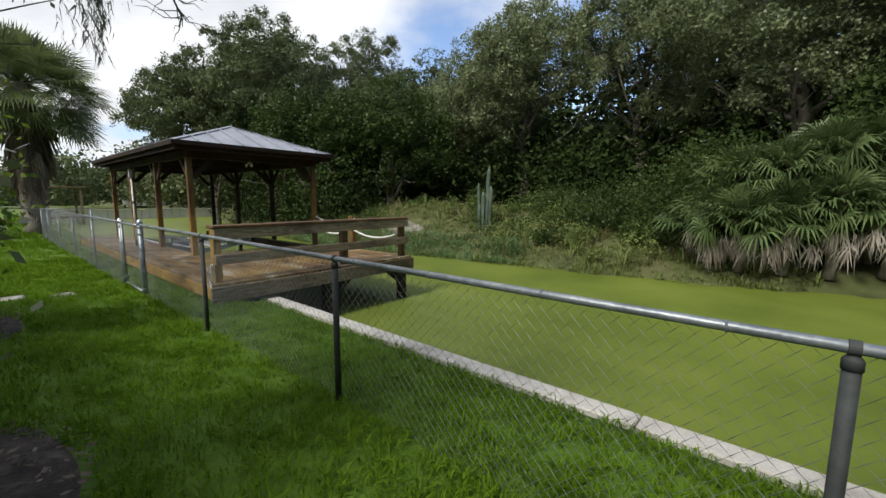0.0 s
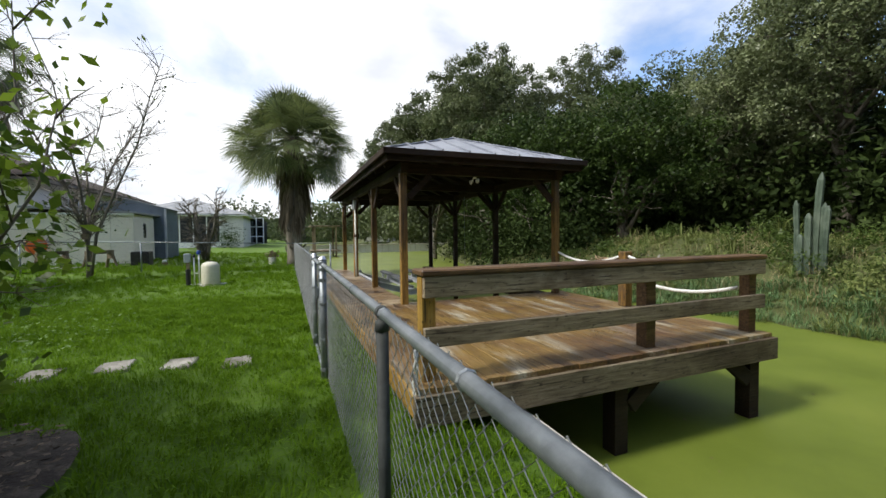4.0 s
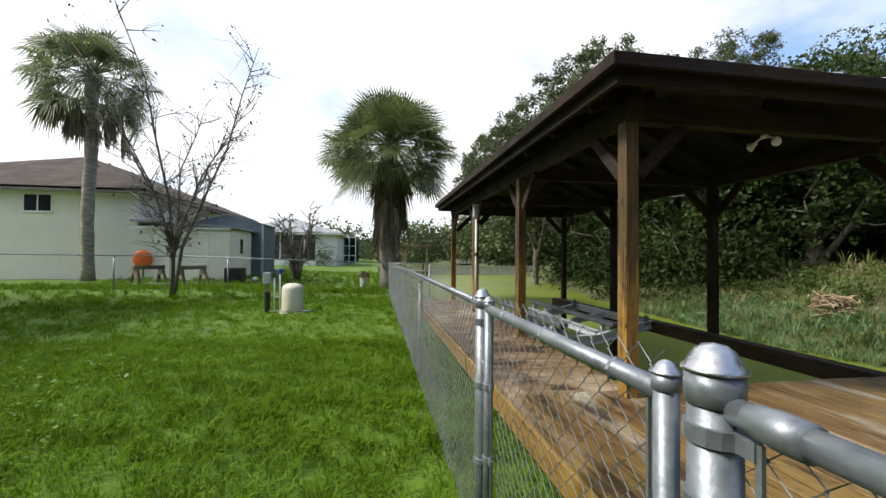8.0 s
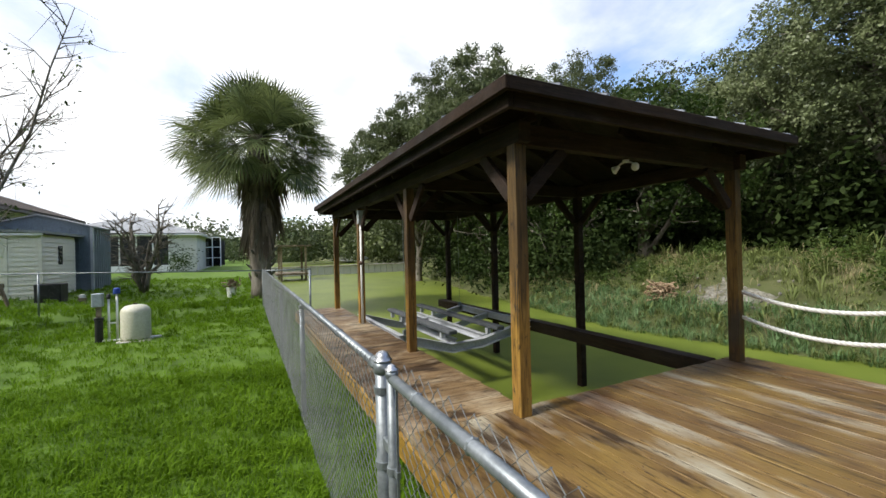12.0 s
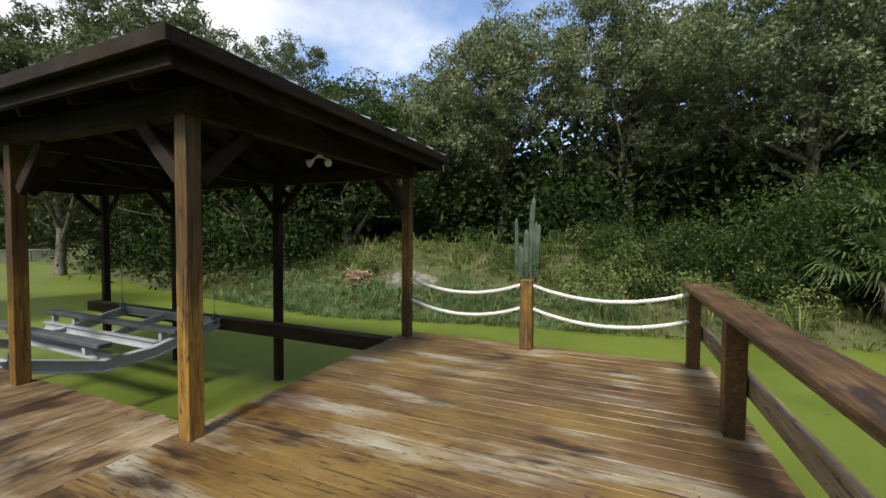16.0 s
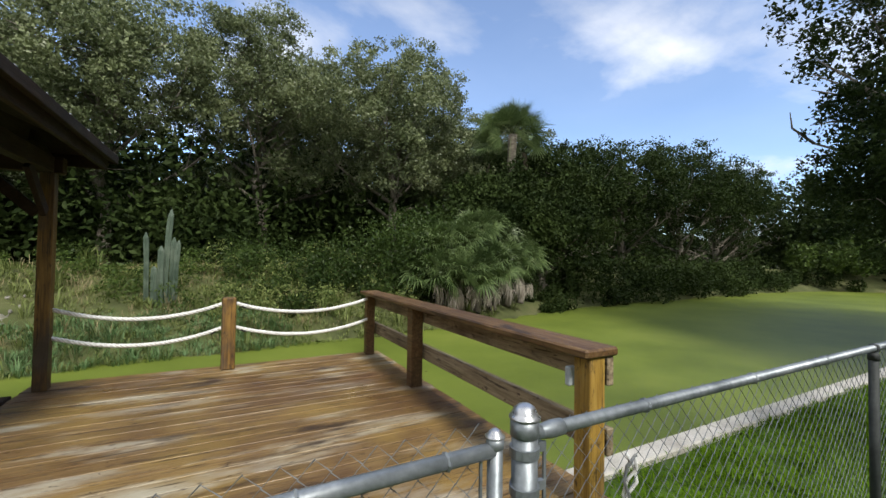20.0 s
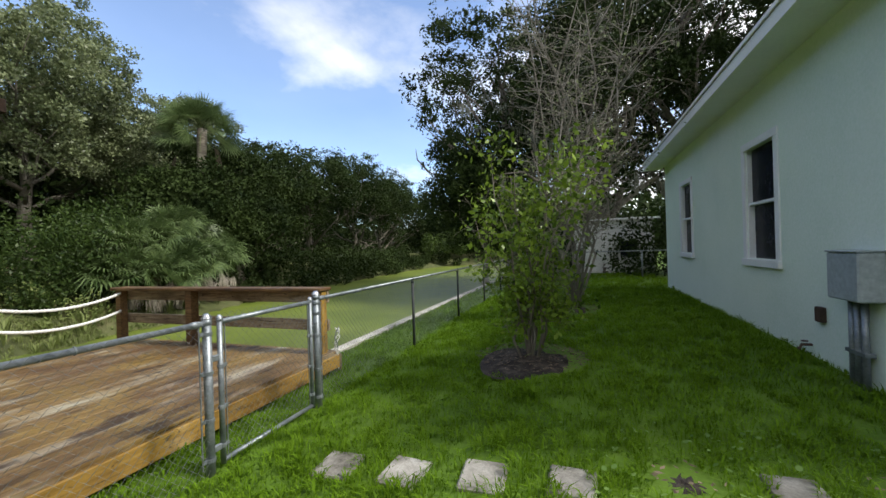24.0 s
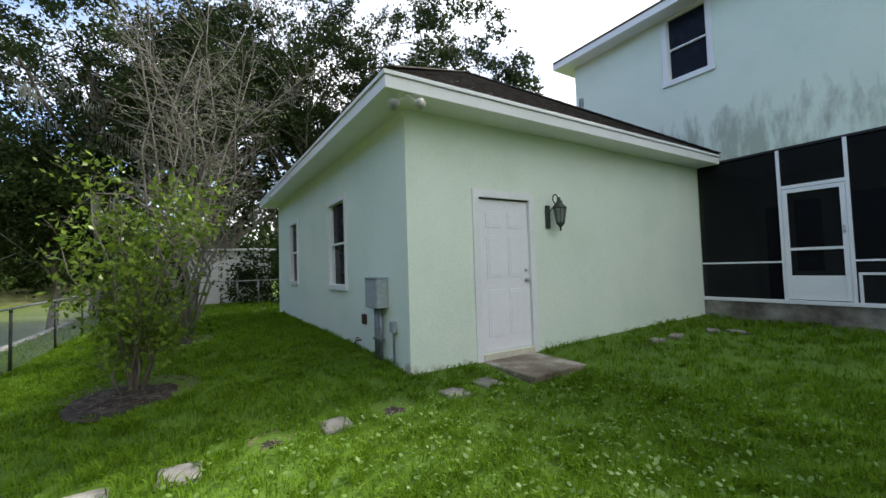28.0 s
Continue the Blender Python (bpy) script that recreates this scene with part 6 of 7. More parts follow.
for i, (x, y, h, sp) in enumerate(((14.5, 3.5, 14.0, 5.8), (13.0, -3.8, 15.0, 6.0), (17.5, 0.5, 16.0, 6.5), (9.5, -9.0, 14.0, 5.5), (11.5, -0.6, 11.0, 4.5))):
    oak((x, y, 0.0), h, sp, 60 + i, "large live oak with a dark crown hung with moss", "dark_leaf", n=34000, size=0.2, clump=1.5, limbs=24, trunk=0.4, group="oaks beyond the side yard")


oak((11.6, 4.4, -0.35), 6.5, 2.6, 77, "small dark tree leaning over the near shore", "dark_leaf", n=40000, size=0.15, clump=1.2, limbs=14, trunk=0.14, start=0.3, group="oaks beyond the side yard")


# ==== hanging moss and twigs over the start of the path ====
def moss(name, x, y, z, length, n, seed, label):
    r = np.random.default_rng(seed)
    out = []
    for k in range(n):
        p = np.array([x + r.normal() * 0.025, y + r.normal() * 0.025, z])
        L = length * r.uniform(0.4, 1.0)
        m = int(L / 0.03)
        for i in range(m):
            q = p + np.array([r.normal() * 0.009, r.normal() * 0.009, -0.03])
            for s in range(2):
                w = r.normal(size=3) * 0.0016
                e = q + r.normal(size=3) * 0.014 + np.array([0, 0, -0.03])
                out.append([p - w, p + w, e])
            p = q
    return tagged(polys(name, np.array(out), 3, M["moss"]), label, "moss", group="hanging moss")


limb = bmesh.new()
LIMB = [Vector(p) for p in ((1.8, 0.6, 2.0), (1.66, 0.95, 2.5), (1.52, 1.35, 2.78), (1.44, 1.72, 2.76), (1.41, 1.95, 2.52), (1.40, 2.02, 2.36), (1.40, 2.05, 2.29))]
tube(limb, LIMB, [0.03, 0.025, 0.018, 0.012, 0.007, 0.005, 0.003], 6)
r_ = random.Random(2)
for k in range(22):
    i = r_.choice((3, 4, 4, 5, 5, 5))
    p = LIMB[i].lerp(LIMB[min(i + 1, 6)], r_.random())
    d = Vector((r_.gauss(0, 0.5), r_.gauss(0.35, 0.8), r_.gauss(-0.1, 0.35))).normalized() * r_.uniform(0.06, 0.2)
    m1, m2 = p + d * 0.4 + Vector((0, 0, -0.02)), p + d * 0.75 + Vector((0, 0, 0.01))
    tube(limb, [p, m1, m2, p + d], [0.003, 0.0025, 0.002, 0.001], 4)
solid("low_limb", limb, M["bark"], "low twiggy limb of the leafless tree over the path", "branch")
moss("spanish_moss", 1.40, 1.70, 2.72, 0.74, 60, 1, "grey strands of moss hanging from a low limb")
moss("spanish_moss", 1.50, 1.50, 2.72, 0.56, 26, 2, "thin grey strands of moss hanging from a low limb")


def moss_curtains(seed, clumps, place):
    """Grey moss hanging in ragged curtains from the lower limbs of the big oaks."""
    r = np.random.default_rng(seed)
    out = []
    for k in range(clumps):
        c = np.array(place(r))
        n = 46
        p = c + r.normal(size=(n, 3)) * np.array([0.16, 0.16, 0.08])
        L = r.uniform(0.3, 1.1) * r.uniform(0.4, 1.0, n)[:, None]
        w = r.normal(size=(n, 3)) * 0.012
        e = p + np.array([0, 0, -1.0]) * L + r.normal(size=(n, 3)) * 0.05
        out.append(np.stack([p - w, p + w, e], 1))
    return np.concatenate(out)


tagged(polys("moss_curtain", moss_curtains(91, 90, lambda r: (r.uniform(9, 17), r.uniform(-6, 5), r.uniform(3.5, 9.0))), 3, M["moss"]), "grey moss hanging from the limbs of the big oaks", "moss", kind="stuff")

# ==== neighbour's house, shed and far buildings in the west ====
def lap_siding(parent, axis, at, a0, a1, z0, z1, sign, material, step=0.11, skip=()):
    """Overlapping boards on a wall face; sign is the side it faces."""
    n = int((z1 - z0) / step)
    bm = bmesh.new()
    for k in range(n):
        lo, hi = z0 + k * step, z0 + (k + 1) * step
        for s0, s1 in ((a0, a1),):
            d0, d1 = at, at + sign * 0.036
            if axis == "x":
                vs = [(d1, s0, lo), (d1, s1, lo), (at + sign * 0.004, s1, hi), (at + sign * 0.004, s0, hi), (d0, s0, lo), (d0, s1, lo)]
            else:
                vs = [(s0, d1, lo), (s1, d1, lo), (s1, at + sign * 0.004, hi), (s0, at + sign * 0.004, hi), (s0, d0, lo), (s1, d0, lo)]
            v = [bm.verts.new(p) for p in vs]
            bm.faces.new(v[:4])
            bm.faces.new((v[4], v[5], v[1], v[0]))
    return tagged(part("siding", bm, material, parent), kind="stuff")


def hip_house(name, x0, x1, y0, y1, wall_h, slope, label, wall, roof, over=0.55, trim="white_trim"):
    h = thing(name, ((x0 + x1) / 2, (y0 + y1) / 2, 0), label, "house")
    cx, cy = (x0 + x1) / 2, (y0 + y1) / 2
    X, Y = (x1 - x0) / 2, (y1 - y0) / 2
    for b in ((-X, -Y, X, -Y + 0.2), (-X, Y - 0.2, X, Y), (-X, -Y + 0.2, -X + 0.2, Y - 0.2), (X - 0.2, -Y + 0.2, X, Y - 0.2)):
        part("wall", boxed(b[0], b[1], -0.2, b[2], b[3], wall_h), wall, h)
    EX, EY = X + over, Y + over
    r = min(EX, EY)
    z0_, z1_ = wall_h + 0.06, wall_h + 0.06 + slope * r
    if EX >= EY:
        p, q = (-EX + r, 0, z1_), (EX - r, 0, z1_)
        faces = [((-EX, -EY, z0_), (EX, -EY, z0_), q, p), ((EX, EY, z0_), (-EX, EY, z0_), p, q), ((EX, -EY, z0_), (EX, EY, z0_), q), ((-EX, EY, z0_), (-EX, -EY, z0_), p)]
    else:
        p, q = (0, -EY + r, z1_), (0, EY - r, z1_)
        faces = [((EX, -EY, z0_), (EX, EY, z0_), q, p), ((-EX, EY, z0_), (-EX, -EY, z0_), p, q), ((-EX, -EY, z0_), (EX, -EY, z0_), p), ((EX, EY, z0_), (-EX, EY, z0_), q)]
    for f in faces:
        part("roof", slab(f, 0.08), roof, h)
    for b in ((-EX, -EY, EX, -EY + 0.03), (-EX, EY - 0.03, EX, EY), (-EX, -EY + 0.03, -EX + 0.03, EY - 0.03), (EX - 0.03, -EY + 0.03, EX, EY - 0.03)):
        part("fascia", boxed(b[0], b[1], wall_h - 0.12, b[2], b[3], wall_h + 0.05), M[trim], h)
    part("soffit", boxed(-EX + 0.03, -EY + 0.03, wall_h - 0.06, EX - 0.03, EY - 0.03, wall_h - 0.02), M[trim], h)
    return h


def flat_window(parent, x, y, z, w, h, axis):
    """A window with frame, sill and glass, centred at a point of a wall that faces along the axis."""
    def b(u0, u1, d0, d1, lo, hi):
        if axis == "x":
            return boxed(x + d0, y + u0, z + lo, x + d1, y + u1, z + hi)
        return boxed(x + u0, y + d0, z + lo, x + u1, y + d1, z + hi)
    wn = part("window", b(-w / 2, w / 2, 0.0, 0.012, -h / 2, h / 2), M["glass_dark"], parent)
    part("sill", b(-w / 2 - 0.06, w / 2 + 0.06, 0.0, 0.07, -h / 2 - 0.07, -h / 2), M["white_trim"], wn)
    part("frame", b(-0.02, 0.02, 0.013, 0.03, -h / 2, h / 2), M["white_trim"], wn)
    for s in (-1, 1):
        part("frame", b(s * (w / 2 + 0.02) - 0.02, s * (w / 2 + 0.02) + 0.02, 0.0, 0.03, -h / 2, h / 2), M["white_trim"], wn)
    return wn


nb = hip_house("neighbour_house", -33.5, -19.8, -17.0, -7.0, 3.66, 0.42, "cream block house with a brown stained hip roof", M["cream_wall"], M["old_shingle"], trim="roof_trim")
flat_window(nb, 6.85, 1.55, 3.13, 0.9, 0.62, "x")
for x in (3.2, 0.2):
    flat_window(nb, x, 5.0, 3.0, 0.9, 0.6, "y")
part("chimney", boxed(1.0, -5.3, 4.4, 1.8, -4.5, 7.0), M["rust"], nb)

shed = thing("shed", (-21.0, -5.27, 0.15), "cream shed with lapped siding and a low roof", "shed")
part("wall", boxed(-1.4, -1.7, -0.1, 1.4, 1.7, 2.1), M["siding"], shed)
lap_siding(shed, "x", 1.4, -1.7, 1.7, 0.05, 2.1, 1, M["siding"], 0.15)
lap_siding(shed, "y", 1.7, -1.4, 1.4, 0.05, 2.1, 1, M["siding"], 0.15)
part("roof", slab([(-2.1, -1.85, 2.42), (1.58, -1.85, 2.40), (1.58, 1.85, 2.20), (-2.1, 1.85, 2.22)], 0.08), M["grey_roof"], shed)
part("fascia", boxed(1.5, -1.8, 2.06, 1.54, 1.8, 2.14), M["white_trim"], shed)
for y in (-0.5, 0.9):
    part("corner_board", boxed(1.42, y - 0.04, 0.05, 1.445, y + 0.04, 1.9), M["siding"], shed)
part("door_head", boxed(1.42, -0.54, 1.9, 1.445, 0.94, 1.97), M["siding"], shed)
part("corner_board", boxed(1.36, 1.66, 0, 1.44, 1.74, 2.1), M["siding"], shed)
w = part("window", boxed(-0.2, 1.72, 1.1, 0.15, 1.735, 1.75), M["glass_dark"], shed)
part("frame", boxed(-0.26, 1.72, 1.04, 0.21, 1.73, 1.1), M["siding"], w)

carport = thing("metal_outbuilding", (-24.2, -4.8, 0), "blue-grey metal outbuilding with a low gable behind the shed", "outbuilding")
part("wall", boxed(-1.2, -1.6, 0, 1.2, 1.6, 2.72), M["metal_siding"], carport)
gable = bmesh.new()
ga = [[gable.verts.new((x, y, z)) for y, z in ((-1.6, 2.721), (1.6, 2.721), (0.0, 3.14))] for x in (-1.19, 1.19)]
gable.faces.new(ga[1])
gable.faces.new(list(reversed(ga[0])))
for i, j in ((0, 1), (1, 2), (2, 0)):
    gable.faces.new((ga[0][i], ga[0][j], ga[1][j], ga[1][i]))
part("gable", gable, M["metal_siding"], carport)
for k in range(12):
    part("rib", boxed(1.2, -1.55 + k * 0.27, 0.05, 1.222, -1.49 + k * 0.27, 2.72), M["metal_siding"], carport)
for k in range(9):
    part("rib", boxed(-1.1 + k * 0.27, 1.6, 0.05, -1.04 + k * 0.27, 1.622, 2.72), M["metal_siding"], carport)
part("corner_trim", boxed(1.15, 1.55, 0.02, 1.24, 1.64, 2.74), M["alu"], carport)
for sy in (-1, 1):
    e = [(-1.3, sy * 1.72, 2.72), (1.3, sy * 1.72, 2.72), (1.3, 0, 3.19), (-1.3, 0, 3.19)]
    part("roof", slab(e if sy < 0 else list(reversed(e)), 0.05), M["grey_roof"], carport)

far1 = hip_house("house", -61, -45, -12.5, -1.7, 3.5, 0.32, "pale grey house with a light grey roof", M["pale_wall"], M["grey_roof"])
part("screen", boxed(8.0, -2.6, 0.75, 8.02, 3.35, 3.3), M["dark_screen_backing"], far1, "dark insect screen of the porch")
part("low_wall", boxed(8.0, -2.6, 0.0, 8.1, 3.35, 0.748), M["white_trim"], far1, "low white porch wall")
for k in range(6):
    part("post", boxed(8.021, -2.6 + k * 1.17, 0.75, 8.1, -2.5 + k * 1.17, 3.3), M["white_trim"], far1)
part("crossbar", boxed(8.021, -2.6, 3.3, 8.09, 3.35, 3.38), M["white_trim"], far1)
understory_at = np.random.default_rng(66).normal(size=(900, 3)) * np.array([0.5, 0.55, 0.62]) + np.array([-42.6, -2.75, 1.05])
tagged(polys("round_bush", leaves_at(understory_at, 0.18, np.random.default_rng(67)), 4, M["vine_leaf"]), "round dark green bush beside the far porch", "bush", kind="stuff")
far2 = hip_house("house", -72, -58, -16, -4, 3.0, 0.4, "pale house with a light grey roof, far off", M["pale_wall"], M["grey_roof"])
flat_window(far2, 7.0, 0, 1.6, 2.0, 1.4, "x")
far3 = hip_house("house", -95, -80, 20, 34, 3.0, 0.4, "low pale house across the pond", M["pale_wall"], M["grey_roof"])
flat_window(far3, 7.5, -3, 1.6, 3.0, 1.6, "x")

cage = thing("pool_enclosure", (-54, -1.45, 0.3), "white framed screen enclosure of a far house", "enclosure")
for y in (-1.2, -0.6, 0.4, 1.2):
    part("post", boxed(-0.06, y - 0.05, 0, 0.06, y + 0.05, 3.2), M["white_trim"], cage)
for z in (0.9, 2.1, 3.2):
    part("bar", boxed(-0.05, -1.2, z, 0.05, 1.2, z + 0.08), M["white_trim"], cage)
part("screen", boxed(-0.01, -1.2, 0, 0.0, 1.2, 3.2), M["screen"], cage)
# near-black sheet: the dim inside of the enclosure put into its colour
part("dark_backing", boxed(-5, -1.4, 0, -4.8, 1.4, 3.0), M["dark_screen_backing"], cage)

pavilion = thing("dock_shelter", (-35, 5.45, 0), "small flat-roofed dock shelter by the far water", "shelter")
for x in (-1.2, 1.2):
    for y in (-0.85, 0.85):
        part("post", boxed(x - 0.07, y - 0.07, -1.0, x + 0.07, y + 0.07, 2.0), M["wood_grey"], pavilion)
part("roof", boxed(-1.6, -1.2, 2.0, 1.6, 1.2, 2.1, bevel=0.01), M["wood_grey"], pavilion)
part("platform", boxed(-1.5, -1.2, -0.1, 1.5, 1.2, 0.02), M["wood_grey"], pavilion)

far_wall = thing("far_seawall", (-40.5, 11.0, -0.35), "pale panelled seawall and lawn edge across the pond", "seawall", kind="structure")
for k in range(30):
    part("panel", boxed(-0.1, -7.0 + k * 0.6, -0.4, 0.1, -7.0 + k * 0.6 + 0.55, 0.55), M["pale_wall"], far_wall)
part("cap_block", boxed(-0.2, -7.1, 0.55, 0.2, 11.1, 0.66), M["concrete"], far_wall)

# cross fence to the west and end fences
cross = thing("chain_link_fence", (0, 0, 0), "thin chain-link fence across the neighbouring lawn", "fence")
for y in (-1.9, -4.85, -7.8, -10.8, -13.8):
    fence_post(cross, -14.5 - (2.7 - y) * 0.02, y, 1.17 + 0.005 * min(0, y + 4), 0.02, False)
rail(cross, (-14.3, 2.68, 1.0), (-14.5, -3.0, 1.15), 0.015)
rail(cross, (-14.5, -3.0, 1.15), (-14.85, -13.8, 1.2), 0.015)
chain_link("mesh", cross, (-14.32, 2.66), (-14.82, -13.8), 0.16, 1.06, pitch=0.08, wire=0.0009)
for y in (3.9,):
    fence_post(fence, -14.3, y, 1.03, 0.028, False, base=-1.3)
rail(fence, (-14.3, FY, 0.99), (-14.3, 3.9, 0.99), 0.0175)
chain_link("mesh", fence, (-14.3, FY + 0.02), (-14.3, 3.88), 0.06, 1.0, pitch=0.04)
end_fence = thing("chain_link_fence", (0, 0, 0), "chain-link fence closing the side yard", "fence")
for y in (0.6, -1.5):
    fence_post(end_fence, 8.5, y, 1.2, 0.024, False)
rail(end_fence, (8.5, FY, 1.17), (8.5, -4.0, 1.17), 0.018)
chain_link("mesh", end_fence, (8.5, FY), (8.5, -4.0), 0.1, 1.18, pitch=0.06, wire=0.0011)
trailer = thing("white_shed", (12.6, -1.4, 0), "white sided outbuilding beyond the side yard fence", "shed")
part("wall", boxed(-1.5, -0.9, 0, 1.5, 2.0, 2.35), M["pale_wall"], trailer)
lap_siding(trailer, "x", -1.5, -0.9, 2.0, 0.05, 2.35, -1, M["pale_wall"], 0.15)
part("roof", slab([(-1.7, -1.1, 2.4), (1.7, -1.1, 2.6), (1.7, 2.2, 2.6), (-1.7, 2.2, 2.4)], 0.07), M["white_trim"], trailer)
part("window", boxed(-1.56, -0.3, 0.9, -1.545, 0.3, 1.5), M["glass_dark"], trailer)

# ==== pump and tank on the lawn ====
pump = thing("well_tank", (-10.9, 0.60, 0.05), "cream pressure tank with a domed lid on a slab", "tank")
part("body", lathe(bmesh.new(), [(0.19, 0.0), (0.205, 0.02), (0.21, 0.06), (0.21, 0.46), (0.20, 0.51), (0.15, 0.56), (0.05, 0.585), (0.001, 0.588)], 20), M["cream"], pump, smooth=True)
part("base", boxed(-0.24, -0.24, -0.03, 0.24, 0.24, -0.001, bevel=0.008), M["concrete"], pump)
part("cap", lathe(bmesh.new(), [(0.03, 0.585), (0.03, 0.605), (0.01, 0.61)], 10), M["rust"], pump)
well = thing("well_pump", (-10.9, 0.11, 0.05), "black well casing with white pipes and a grey control box", "pump")
part("casing", lathe(bmesh.new(), [(0.055, 0), (0.055, 0.36), (0.065, 0.365), (0.065, 0.40), (0.02, 0.41)], 12), M["black_plastic"], well)
part("post", boxed(-0.03, -0.03, 0.4, 0.03, 0.03, 0.62), M["wood_grey"], well)
part("control_box", boxed(-0.06, -0.08, 0.58, 0.06, 0.06, 0.80, bevel=0.01), M["grey_paint"], well)
for y, h in ((0.13, 0.70), (0.24, 0.78)):
    part("pipe", tube(bmesh.new(), [(0, y, 0.0), (0, y, h)], 0.017, 8), M["pvc"], well, smooth=True)
part("pipe", tube(bmesh.new(), [(0, 0.13, 0.3), (0, 0.24, 0.3)], 0.014, 8), M["pvc"], well)
part("pipe", tube(bmesh.new(), [(0.02, 0.05, 0.012), (0.02, 0.85, 0.012)], 0.02, 8), M["pvc"], well, smooth=True)
part("valve", lathe(bmesh.new(), [(0.03, 0.70), (0.035, 0.74), (0.02, 0.78)], 8, (0, 0.13, 0)), M["black_plastic"], well)
blue = mat("blue_plastic", [(0.02, 0.05, 0.25), (0.03, 0.07, 0.32)], 3, 0.4, fine=20, bump=0.02)
part("cap", lathe(bmesh.new(), [(0.05, 0.78), (0.05, 0.86), (0.03, 0.88)], 10, (0, 0.24, 0)), blue, well, "blue cap")

bucket = thing("bucket", (-17.6, 1.84, 0.04), "white bucket holding a small plant", "bucket")
part("pail", lathe(bmesh.new(), [(0.12, 0), (0.15, 0.32), (0.16, 0.33), (0.14, 0.33), (0.13, 0.25)], 14), M["pvc"], bucket)
r_ = np.random.default_rng(3)
polys("plant", leaves_at(r_.normal(size=(60, 3)) * 0.1 + np.array([0, 0, 0.42]), 0.18, r_), 4, M["dead_leaf"], bucket)

for k, (x, y) in enumerate(((-16.4, -4.85), (-16.3, -3.55))):
    s = thing("sawhorse", (x, y, 0.04), "grey weathered wooden sawhorse on the lawn", "sawhorse", group="sawhorses by the shed")
    part("beam", boxed(-0.045, -0.5, 0.68, 0.045, 0.5, 0.80, bevel=0.006), M["wood_grey"], s)
    for yy in (-0.4, 0.4):
        for sx in (-1, 1):
            part("leg", beam(bmesh.new(), (sx * 0.27, yy * 1.12, 0), (sx * 0.04, yy, 0.73), 0.09, 0.04), M["wood_grey"], s)
        part("gusset", boxed(-0.11, yy - 0.045, 0.5, 0.11, yy - 0.025, 0.66), M["wood_grey"], s)
    s.rotation_euler = (0, 0, 1.1)
r_ = random.Random(21)
for k in range(7):
    q = Matrix.Translation((-16.0 + r_.uniform(-0.3, 0.3), -4.3 + r_.uniform(-0.7, 0.5), g0(-16.0, -4.3) + 0.03 + 0.015 * k)) @ Matrix.Rotation(r_.uniform(0, 3), 4, "Z")
    solid("scrap_board", boxed(-0.3, -0.03, -0.01, 0.3, 0.03, 0.01, m=q), M["bark_pale"], "pale scrap of board lying in the grass", "board", group="scrap boards by the sawhorses")
feeder = thing("bird_feeder", (-13.36, -2.8, 1.32), "small weathered wooden bird feeder on the bare tree's trunk", "bird feeder")
part("box", boxed(0.02, -0.07, -0.09, 0.12, 0.07, 0.05, bevel=0.006), M["wood_grey"], feeder)
part("roof", boxed(0.0, -0.10, 0.051, 0.16, 0.10, 0.075, bevel=0.005), M["wood_grey"], feeder)
disc = thing("orange_disc", (-19.45, -6.6, 0), "round orange disc propped on a stake by the house corner", "disc")
o = part("disc", lathe(bmesh.new(), [(0.30, -0.02), (0.34, -0.01), (0.35, 0.01), (0.30, 0.03), (0.1, 0.045), (0.001, 0.05)], 24), M["orange"], disc, smooth=True)
o.matrix_local = Matrix.Translation((0.06, 0, 1.0)) @ Matrix.Rotation(math.pi / 2, 4, "Y")
part("stake", boxed(0, -0.03, 0, 0.04, 0.03, 1.1), M["wood_grey"], disc)
unit = thing("air_conditioner", (-18.6, -3.0, 0.03), "black louvred air-conditioning unit by the shed", "air conditioner")
part("body", boxed(-0.3, -0.3, 0, 0.3, 0.3, 0.68, bevel=0.02), M["black_plastic"], unit)
for k in range(9):
    part("louvre", boxed(0.30, -0.27, 0.08 + k * 0.06, 0.312, 0.27, 0.11 + k * 0.06), M["black_plastic"], unit)
stump = thing("pump_stub", (-17.6, -2.0, 0), "short post with a white cap on the lawn", "post")
part("post", boxed(-0.08, -0.08, 0, 0.08, 0.08, 0.3), M["wood_grey"], stump)
part("cap", lathe(bmesh.new(), [(0.08, 0.3), (0.08, 0.38), (0.03, 0.40)], 10), M["pvc"], stump)

# ==== boat lift in the slip ====
lift = thing("boat_lift", (-8.7, 5.2, 0.0), "grey aluminium boat lift cradle hanging over the slip", "boat lift")


def ibeam(p, q, w=0.09, h=0.13):
    bm = bmesh.new()
    p, q = Vector(p), Vector(q)
    for off in (h / 2 - 0.008, -h / 2 + 0.008):
        beam(bm, p + Vector((0, 0, off)), q + Vector((0, 0, off)), w, 0.014, 0)
    beam(bm, p, q, 0.014, h - 0.03, 0)
    return bm


# two V-shaped cradle beams, the rails that join them, and the bunks
for x in (1.1, -1.05):
    for a, b in (((-1.05, 0.24), (-0.3, 0.02)), ((-0.3, 0.02), (0.22, 0.04)), ((0.22, 0.04), (1.06, 0.23))):
        part("cradle_beam", ibeam((x, *a), (x, *b)), M["alu"], lift)
    for y in (-1.0, 1.02):
        part("cable", tube(bmesh.new(), [(x, y, 0.25), (x, y, 2.12)], 0.004, 5), M["galv"], lift)
        part("hook", boxed(x - 0.025, y - 0.03, 0.22, x + 0.025, y + 0.03, 0.36), M["galv"], lift)
part("cross_beam", ibeam((-0.05, 0.3, 0.07), (-0.05, 1.05, 0.22), 0.07, 0.10), M["alu"], lift)
